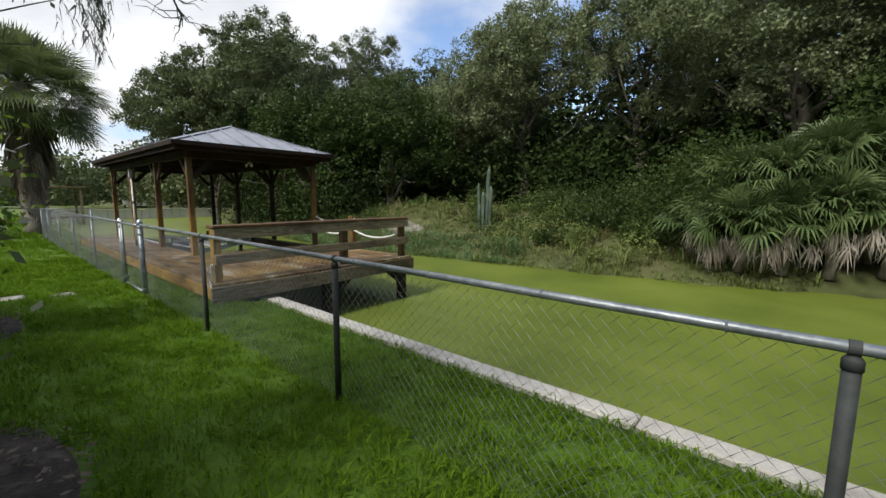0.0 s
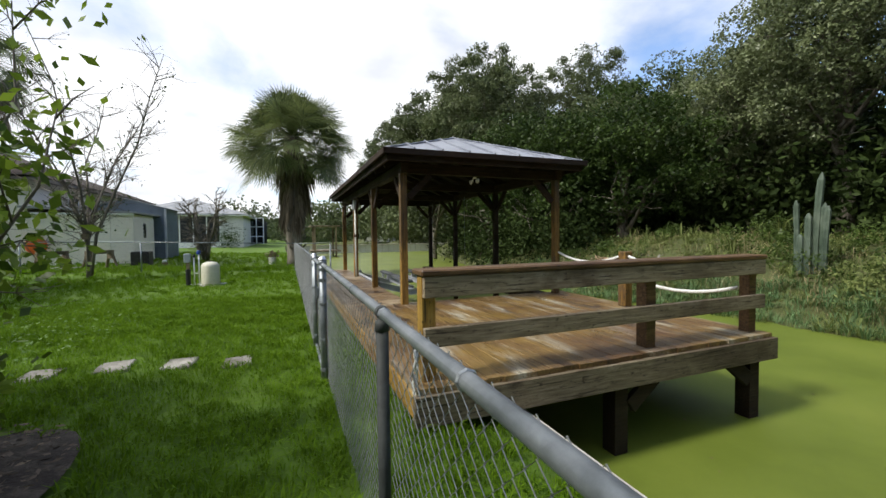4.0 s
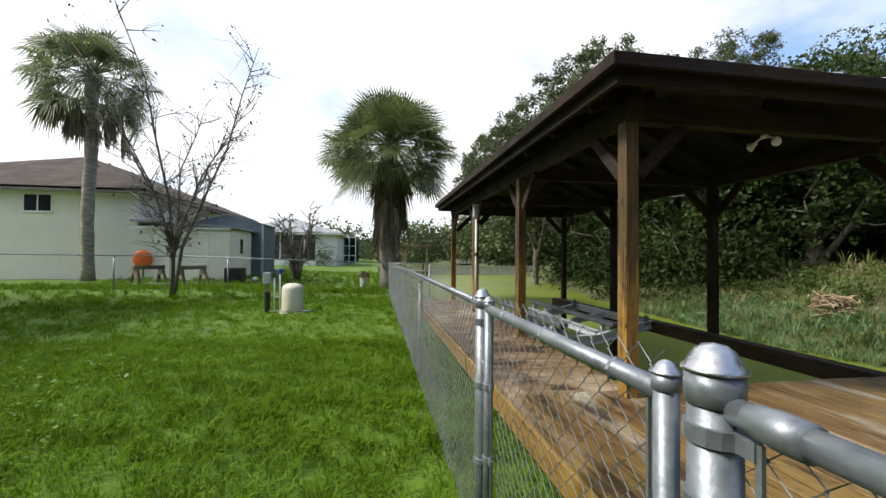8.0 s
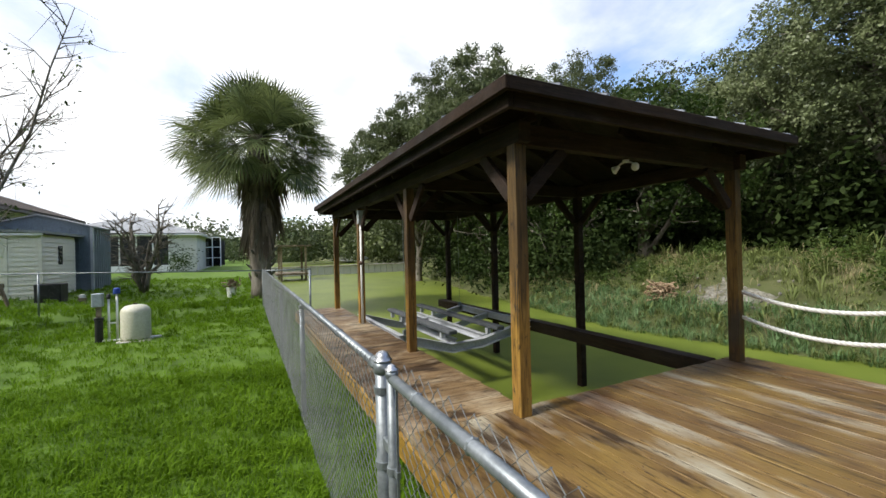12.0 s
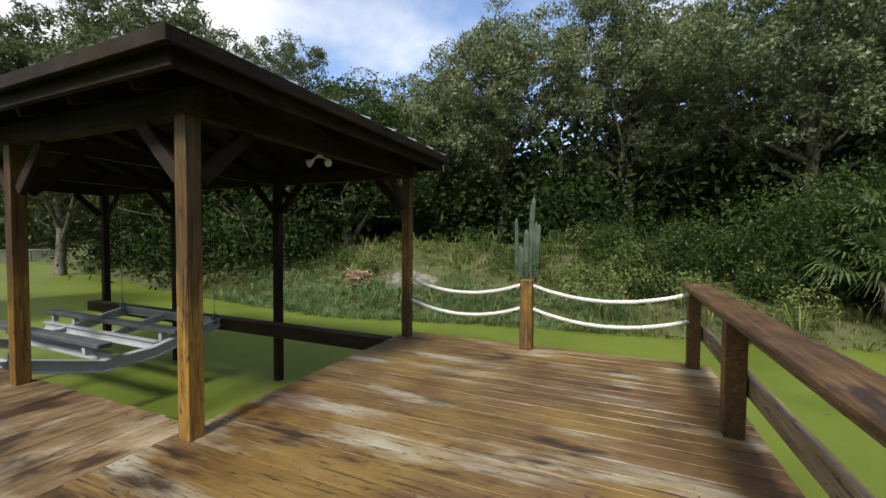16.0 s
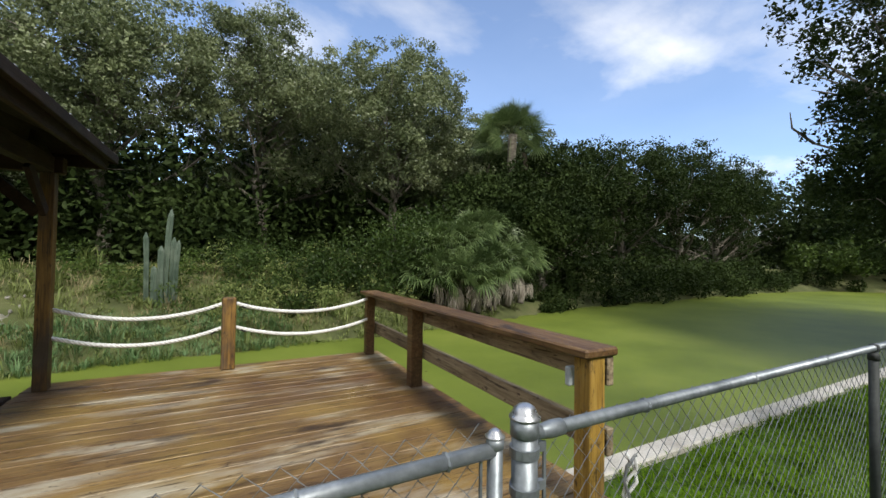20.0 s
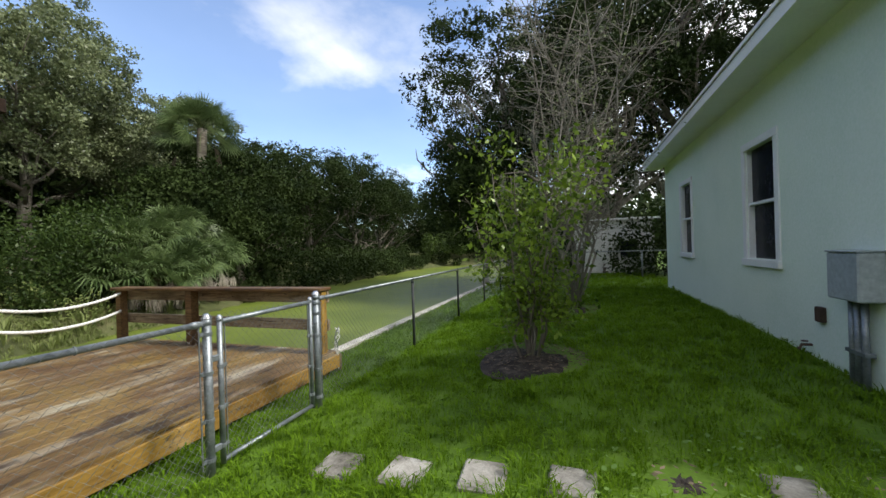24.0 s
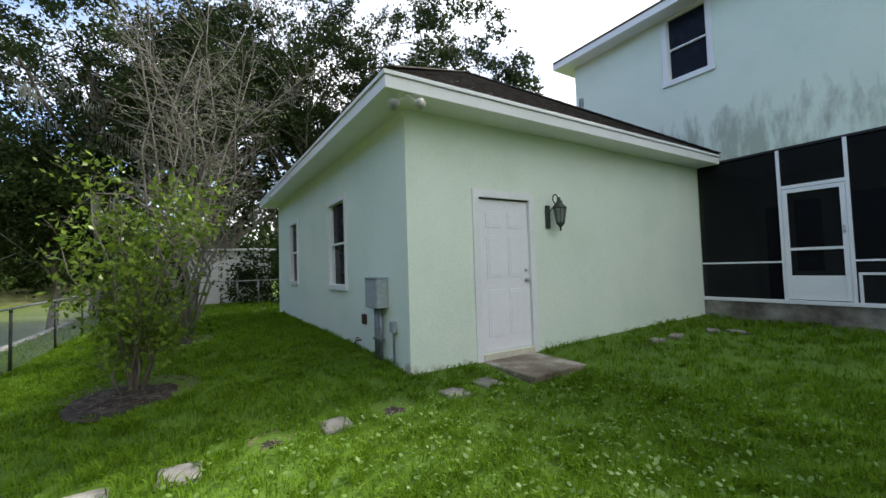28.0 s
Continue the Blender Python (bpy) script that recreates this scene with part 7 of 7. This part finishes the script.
for x0, x1, y, z in ((-1.1, 1.12, 1.08, 0.23), (-1.6, 1.05, 0.3, 0.09), (-1.3, 1.05, -0.2, 0.08), (-1.1, 1.12, -1.06, 0.24)):
    part("side_rail", ibeam((x0, y, z), (x1, y, z), 0.07, 0.11), M["alu"], lift)
for x0, x1, y in ((-1.75, 1.3, 0.42), (-1.5, 1.2, -0.32)):
    b = part("bunk", boxed(x0, y - 0.07, 0.23, x1, y + 0.07, 0.29, bevel=0.012), M["dark_carpet"], lift, "dark carpeted bunk board")
    for x in (x0 + 0.12, x0 + 0.7, x1 - 0.35):
        part("bracket", boxed(x - 0.03, y - 0.03, 0.12, x + 0.03, y + 0.03, 0.229), M["alu"], b)

pipe = thing("conduit_pipe", (GX[2] + 0.11, GY0 - 0.02, DECK), "white conduit up the shelter post to a switch box", "conduit")
part("pipe", tube(bmesh.new(), [(0, 0, 0.001), (0, 0, 1.6)], 0.02, 8), M["pvc"], pipe, smooth=True)
part("switch_box", boxed(-0.05, -0.05, 1.6, 0.05, 0.05, 1.82, bevel=0.008), M["grey_paint"], pipe)
part("valve", lathe(bmesh.new(), [(0.03, 0.95), (0.045, 0.98), (0.03, 1.01)], 8), M["rust"], pipe)

fl = thing("floodlight", (-4.80, 5.12, 2.13), "white twin-bulb floodlight under the shelter beam", "lamp")
part("mount", lathe(bmesh.new(), [(0.05, -0.03), (0.05, 0.0)], 12), M["pvc"], fl)
for s in (-1, 1):
    part("arm", tube(bmesh.new(), [(0, 0, -0.02), (s * 0.08, 0.02 * s, -0.04), (s * 0.13, 0.03 * s, -0.07)], 0.012, 6), M["pvc"], fl)
    h = part("bulb", lathe(bmesh.new(), [(0.02, -0.05), (0.03, -0.02), (0.056, 0.04), (0.058, 0.055), (0.04, 0.07), (0.001, 0.075)], 14), M["pvc"], fl, smooth=True)
    h.matrix_local = look((s * 0.15, 0.03 * s, -0.09), (s * 0.5, -0.5, -0.45)) @ Matrix.Rotation(math.pi, 4, "X")

fl.scale = (0.52, 0.52, 0.62)

# rope ends: black whipping on the short post
for z in (0.95, 0.705):
    for s in (-1, 1):
        solid("rope_clip", tube(bmesh.new(), [(-3.36 + s * 0.06, 6.64, z), (-3.36 + s * 0.16, 6.63, z - 0.05)], [0.012, 0.018], 8), M["black_plastic"], "black rubber rope end on the dock post", "rope fitting", group="rope fittings")

# rope knots and cord on the outer railing post
cord = thing("mooring_cord", (-1.72, 3.2, 0.3), "knotted yellow and grey cord on the dock corner post", "cord")
r_ = random.Random(4)
for k, c in enumerate(("rope", "rope", "galv_wire")):
    pts = [(0.03 * math.sin(i * 1.1 + k), -0.02 + 0.02 * math.cos(i * 1.7 + k * 2), 0.25 - i * 0.06) for i in range(9)]
    part("strand", tube(bmesh.new(), pts, 0.008, 5), M[c], cord, smooth=True)

# ==== stepping stones, mulch, litter ====
STONES = ((-3.55, 1.96), (-3.57, 1.48), (-3.55, 1.0), (-3.50, 0.52), (-3.26, -0.58), (-3.20, -1.84), (-3.12, -2.31))
for k, (x, y) in enumerate(STONES):
    r_ = random.Random(k)
    m4 = Matrix.Translation((x, y, g0(x, y) + 0.012)) @ Matrix.Rotation(r_.uniform(-0.08, 0.08), 4, "Z") @ Matrix.Rotation(r_.uniform(-0.03, 0.03), 4, "X")
    solid("stepping_stone", boxed(-0.15, -0.13, -0.05, 0.15, 0.13, 0.012, m=m4, bevel=0.012), M["stone"], "pale square concrete stepping stone sunk in the lawn", "paving stone", group="stepping stones to the gate")


# old pavers half buried along the wall towards the porch: half_buried edging
for k, (x, y) in enumerate(((-3.14, -5.6), (-3.2, -6.1), (-3.4, -6.9), (-3.66, -7.1))):
    m4 = Matrix.Translation((x, y, g0(x, y) + 0.03)) @ Matrix.Rotation(0.3 * k, 4, "Z")
    solid("edging_stone", boxed(-0.09, -0.17, -0.06, 0.09, 0.17, 0.015, m=m4, bevel=0.014), M["old_concrete"], "brown edging stone half buried in the grass", "edging", group="edging stones by the wall")


def mound(name, x, y, r, h, material, label, seed):
    rr = random.Random(seed)
    bm = bmesh.new()
    rings = []
    for k in range(7):
        f = k / 6
        rings.append([bm.verts.new((x + math.cos(a) * r * (1 - f) * (1 + 0.12 * math.sin(3 * a + seed)), y + math.sin(a) * r * (1 - f) * (1 + 0.12 * math.cos(2 * a)), g0(x, y) - 0.03 + h * math.sin(f * 1.57) + rr.uniform(-0.008, 0.008))) for a in (2 * math.pi * i / 28 for i in range(28))])
    for a, b in zip(rings, rings[1:]):
        for i in range(28):
            bm.faces.new((a[i], a[(i + 1) % 28], b[(i + 1) % 28], b[i]))
    return solid(name, bm, material, label, "mulch", "structure", smooth=True)


def chips(name, x, y, r, n, seed, leaf, size, label):
    rr = np.random.default_rng(seed)
    a, q = rr.uniform(0, 6.28, n), r * np.sqrt(rr.uniform(0, 1, n))
    c = np.stack([x + q * np.cos(a), y + q * np.sin(a), np.full(n, g0(x, y) + 0.045) + 0.03 * (1 - q / r)], 1)
    v = leaves_at(c, size, rr, 0, 0.5).reshape(-1, 4, 3)
    v[:, :, 2] = c[:, None, 2] + (v[:, :, 2] - c[:, None, 2]) * 0.25
    return tagged(polys(name, v, 4, M[leaf]), label, "leaf litter", kind="stuff")


MULCH = ((-1.5, 0.95, 0.6), (1.6, 0.8, 0.75), (-3.32, -0.06, 0.2), (-3.2, -1.14, 0.24))
for k, (x, y, r) in enumerate(MULCH):
    mound("mulch_bed", x, y, r, 0.07 if k < 2 else 0.04, M["mulch"], "dark mulch bed with dry leaves", k)
    chips("dry_leaves", x, y, r * 0.95, 150 if k < 2 else 26, k, "litter", 0.045, "dry brown leaves scattered on the mulch")
    if k < 2:
        chips("wood_chips", x, y, r * 0.95, 600, k + 9, "bark_chip", 0.045, "dark bark chips on the mulch")

# ==== far bank: cactus, rubble ====
cactus = thing("column_cactus", (-4.87, 13.97, gz(-4.87, 13.97) - 0.05), "grey-green column cactus with several upright arms", "cactus")
for dx, dy, h, r, lean in ((0.08, 0, 2.38, 0.072, 0.10), (-0.30, 0.05, 1.78, 0.06, -0.04), (0.0, -0.12, 1.45, 0.07, 0.0), (0.22, 0.0, 1.68, 0.065, 0.03), (0.30, -0.1, 1.60, 0.06, 0.06), (-0.12, -0.2, 0.95, 0.07, 0.0)):
    bm = bmesh.new()
    n, rings = 12, []
    steps = 14
    for k in range(steps + 1):
        f = k / steps
        rad = r * (1.0 if f < 0.93 else 0.72 if f < 0.99 else 0.25) * (1 + 0.05 * math.sin(k * 1.3))
        rings.append([bm.verts.new((dx + lean * f * f + math.cos(a) * rad * (1 if i % 2 else 0.8), dy + math.sin(a) * rad * (1 if i % 2 else 0.8), h * f)) for i, a in enumerate(2 * math.pi * j / n for j in range(n))])
    for a, b in zip(rings, rings[1:]):
        for i in range(n):
            bm.faces.new((a[i], a[(i + 1) % n], b[(i + 1) % n], b[i]))
    bm.faces.new(rings[-1])
    part("arm", bm, M["cactus"], cactus)

pile = thing("brush_pile", (-9.3, 12.0, gz(-9.3, 12.0)), "pile of cut brown palm stalks on the bank", "brush pile")
r_ = random.Random(8)
for k in range(90):
    a = r_.uniform(0, 6.28)
    p = Vector((r_.gauss(0, 0.17), r_.gauss(0, 0.15), r_.uniform(0.03, 0.5)))
    d = Vector((math.cos(a), math.sin(a) * 0.6, r_.uniform(-0.5, 0.5))) * r_.uniform(0.12, 0.27)
    part("stalk", tube(bmesh.new(), [p - d, p + Vector((0, 0, 0.03)), p + d], [0.014, 0.02, 0.012], 5), M["stalk"], pile)
bare_v, bare_f = [(-8.2, 12.9, gz(-8.2, 12.9) + 0.03)], []
for j in range(1, 7):
    for i in range(30):
        a = i * math.pi / 15
        q = j / 6 * (1 + 0.16 * math.sin(3 * a + 1) + 0.10 * math.sin(7 * a))
        x, y = -8.15 + 0.8 * q * math.cos(a), 12.95 + 0.6 * q * math.sin(a)
        bare_v.append((x, y, gz(x, y) + (0.03 + 0.012 * math.sin(5 * a + j) if j < 6 else -0.03)))
        k, n1 = 1 + (j - 1) * 30, 1 + (j - 1) * 30 + (i + 1) % 30
        bare_f.append((0, k + i, n1) if j == 1 else (k - 30 + i, k + i, n1, n1 - 30))
tagged(soup("bare_patch", bare_v, bare_f, M["sand"]), "bare sandy patch on the grassy bank", "soil", kind="structure")
r_ = random.Random(9)
bmr = bmesh.new()
for k in range(110):
    x, y = -8.2 + r_.gauss(0, 0.6), 12.9 + r_.gauss(0, 0.45)
    s = r_.uniform(0.02, 0.08)
    m4 = Matrix.Translation((x, y, gz(x, y) + s * 0.3)) @ Euler((r_.uniform(0, 6), r_.uniform(0, 6), r_.uniform(0, 6))).to_matrix().to_4x4() @ Matrix.Diagonal((s, s * 0.7, s * 0.5, 1))
    bmesh.ops.create_icosphere(bmr, subdivisions=1, radius=1.0, matrix=m4)
solid("shell_rubble", bmr, M["stone"], "pale rubble and shell scattered on the bare bank", "rubble", "stuff")

# specks afloat on the duckweed
r_ = np.random.default_rng(71)
_n = 150
_x, _y = r_.uniform(-6, 9, _n), r_.uniform(4.3, 11, _n)
_c = np.stack([_x, _y, np.full(_n, WATER + 0.004)], 1)
_v = leaves_at(_c, 0.05, r_, 0, 0.6).reshape(-1, 4, 3)
_v[:, :, 2] = WATER + 0.005
tagged(polys("floating_leaves", _v, 4, M["litter"]), "small brown leaves afloat on the duckweed", "leaf litter", kind="stuff")

# ==== grass ====
def blades(n, x0, x1, y0, y1, length, width, seed, keep, ground, bend=0.5, clumpy=0.0, tuft=0.035):
    r = np.random.default_rng(seed)
    # blades stand in tufts and lean out from the tuft's middle
    m = max(1, n // 14)
    cx, cy, big = r.uniform(x0, x1, m), r.uniform(y0, y1, m), r.uniform(0.55, 1.35, m)
    i = r.integers(0, m, n)
    ox, oy = r.normal(0, tuft, n), r.normal(0, tuft, n)
    x, y = np.clip(cx[i] + ox, x0, x1), np.clip(cy[i] + oy, y0, y1)
    k = keep(x, y)
    x, y, ox, oy, big = x[k], y[k], ox[k], oy[k], big[i][k]
    n = len(x)
    z = ground(x, y)
    a = np.arctan2(oy, ox) + r.normal(0, 0.7, n)
    tall = 1 + clumpy * np.sin(x * 2.1 + 1) * np.sin(y * 1.7) + 0.3 * np.sin(x * 9.0 + 2 * np.sin(y * 5)) * np.sin(y * 8.0 + np.sin(x * 4))
    L = length * r.uniform(0.6, 1.25, n) * tall * big
    lean = bend * r.uniform(0.3, 1.3, n)
    d = np.stack([np.cos(a), np.sin(a), np.zeros(n)], 1)
    s = np.stack([-np.sin(a), np.cos(a), np.zeros(n)], 1)
    up = np.array([[0, 0, 1.0]])
    b = np.stack([x, y, z - 0.005], 1)
    mid = b + up * (L * 0.6)[:, None] + d * (L * lean * 0.3)[:, None]
    tip = b + up * (L * (1 - 0.35 * lean))[:, None] + d * (L * lean)[:, None]
    w = s * (width * r.uniform(0.6, 1.2, n))[:, None]
    return np.stack([b, mid + w, tip, mid - w], 1)


def on_lawn(x, y):
    ok = (y < SHORE - 0.02)
    ok &= ~((x > HX - 0.03) & (x < XE + 0.02) & (y < HY + 0.02))
    ok &= ~((x > -3.46) & (x < HX) & (y > -3.71) & (y < -2.64))
    ok &= ~((y > DY0 + 0.05) & (x < DX1))
    for mx, my, mr in MULCH:
        ok &= (x - mx) ** 2 + (y - my) ** 2 > (mr * 0.93) ** 2
    for sx, sy in STONES:
        ok &= ~((np.abs(x - sx) < 0.115 + 0.03 * np.sin(y * 40)) & (np.abs(y - sy) < 0.10 + 0.025 * np.sin(x * 37)))
    return ok & (y > YB)


def build_lawn():
    v = [blades(320000, -8.0, 5.0, -3.6, 3.87, 0.072, 0.0042, 1, on_lawn, lawn, 0.85),
         blades(70000, -13.5, -4.5, -5.0, 3.05, 0.07, 0.006, 2, on_lawn, lawn, 0.7),
         blades(40000, -30.0, -11.0, -7.0, 3.3, 0.13, 0.010, 3, on_lawn, lawn, 0.6),
         blades(16000, -16.1, -14.8, -12.0, 2.7, 0.14, 0.008, 4, on_lawn, lawn, 0.5),
         blades(34000, -8.5, -2.6, -9.0, -3.0, 0.09, 0.006, 5, on_lawn, lawn, 0.7),
         blades(22000, 4.0, 10.0, -2.0, 3.8, 0.10, 0.007, 6, on_lawn, lawn, 0.7)]
    tagged(polys("lawn_grass", np.concatenate([q.reshape(-1, 3) for q in v]), 4, M["grass"]), "thick bright green lawn grass with broad blades", "grass", kind="stuff")
    r = np.random.default_rng(12)
    n = 2900
    x, y = r.normal(-4.6, 1.2, n), r.normal(-1.7, 1.7, n)
    k = on_lawn(x, y) & (x < -2.7) & (y < 0.6)
    c = np.stack([x[k], y[k], lawn(x[k], y[k]) + r.uniform(0.04, 0.10, k.sum())], 1)
    a = np.arange(6) * math.pi / 3
    rad = r.uniform(0.006, 0.018, len(c))
    tilt = r.normal(size=(len(c), 2)) * 0.35
    ring = np.stack([np.cos(a), np.sin(a)], 1)
    p = np.zeros((len(c), 6, 3))
    p[:, :, :2] = c[:, None, :2] + ring[None] * rad[:, None, None]
    p[:, :, 2] = c[:, None, 2] + (ring[None] * tilt[:, None, :]).sum(-1) * rad[:, None]
    tagged(polys("lawn_weeds", p, 6, M["weed"]), "round-leaved weeds scattered through the lawn", "weeds", kind="stuff")


build_lawn()


def build_bank_grass():
    def keep(x, y):
        d = y - bank(x)
        return (d > -0.15) & (d < np.where(x > -2.5, 4.0, 8.5)) & ~(((x + 8.2) ** 2 / 1.6 + (y - 12.9) ** 2 < 0.8) & ~((x + 9.3) ** 2 + (y - 11.7) ** 2 < 0.5))
    v = [blades(100000, -16, 4.5, 10.0, 19.5, 0.17, 0.008, 21, keep, height, 0.8, 0.5), blades(16000, -40, 40, 10, 28, 0.5, 0.018, 22, keep, height, 0.8, 0.5)]
    tagged(polys("bank_grass", np.concatenate([q.reshape(-1, 3) for q in v]), 4, M["wild_grass"]), "tall rough grass and weeds on the far bank", "grass", kind="stuff")
    def dry(x, y):
        d = y - bank(x)
        return (d > 0.4) & (d < 7.5) & (np.sin(x * 1.7 + 1) * np.sin(y * 1.3) > -0.35)
    tagged(polys("dry_stalks", blades(14000, -16, 4.5, 10.0, 19.0, 0.32, 0.006, 24, dry, height, 0.9, 0.4, 0.16).reshape(-1, 3), 4, M["straw"]), "dry straw stalks standing in the bank grass", "grass", kind="stuff")

    def low(x, y):
        d = y - bank(x)
        return (d > -0.2) & (d < 1.9) & (x < -2)
    tagged(polys("water_grass", blades(26000, -14, -2, 9.8, 13.5, 0.26, 0.007, 23, low, height, 0.8, 0.3).reshape(-1, 3), 4, M["blue_grass"]), "soft blue-green grass at the water's edge", "grass", kind="stuff")


build_bank_grass()

# ==== deck boards, piece by piece ====
def board_mesh(name, lx, ly, t, seed, material):
    """A board with eased edges and slightly uneven top, its length along the longer side."""
    r = random.Random(seed)
    e = 0.0018
    bm = bmesh.new()
    top = [bm.verts.new((sx * (lx / 2 - e), sy * (ly / 2 - e), r.uniform(-0.0015, 0.0015))) for sx, sy in ((-1, -1), (1, -1), (1, 1), (-1, 1))]
    mid = [bm.verts.new((sx * lx / 2, sy * ly / 2, -e)) for sx, sy in ((-1, -1), (1, -1), (1, 1), (-1, 1))]
    bot = [bm.verts.new((sx * lx / 2, sy * ly / 2, -t)) for sx, sy in ((-1, -1), (1, -1), (1, 1), (-1, 1))]
    bm.faces.new(top)
    bm.faces.new(list(reversed(bot)))
    for a, b in ((mid, top), (bot, mid)):
        for k in range(4):
            j = (k + 1) % 4
            bm.faces.new((a[k], a[j], b[j], b[k]))
    return mesh_of(bm, name, material)


def lay_boards():
    r = random.Random(17)
    n = 28
    w = (DY1 - DY0 + 0.04) / n
    shapes = [board_mesh("board", DX1 - DX0 + 0.03, w - 0.0045, 0.038, k, M["wood_deck"]) for k in range(4)]
    for k in range(n):
        o = new("board", shapes[k % 4])
        o.parent = dock
        o.location = ((DX0 + DX1) / 2 + OX + r.uniform(-0.006, 0.006), DY0 - 0.03 + w * (k + 0.5) + OY, r.uniform(-0.0015, 0.0015))
    n = 42
    w = (DX0 - WX0) / n
    shapes = [board_mesh("board", w - 0.004, WY1 - DY0 + 0.05, 0.038, 10 + k, M["wood_walk"]) for k in range(4)]
    for k in range(n):
        o = new("board", shapes[k % 4])
        o.parent = dock
        o.location = (WX0 - 0.012 + w * (k + 0.5) + OX, (DY0 + WY1) / 2 + OY + r.uniform(-0.01, 0.01), r.uniform(-0.0015, 0.0015))
    nail = mesh_of(lathe(bmesh.new(), [(0.004, 0), (0.004, 0.002)], 6), "nail", M["rust"])
    for x in np.arange(DX0 + 0.32, DX1 - 0.1, 0.6):
        for k in range(28):
            o = new("nail", nail)
            o.parent = dock
            o.location = (x + OX + r.uniform(-0.01, 0.01), DY0 - 0.03 + (DY1 - DY0 + 0.04) / 28 * (k + r.choice((0.25, 0.75))) + OY, 0.0)


lay_boards()
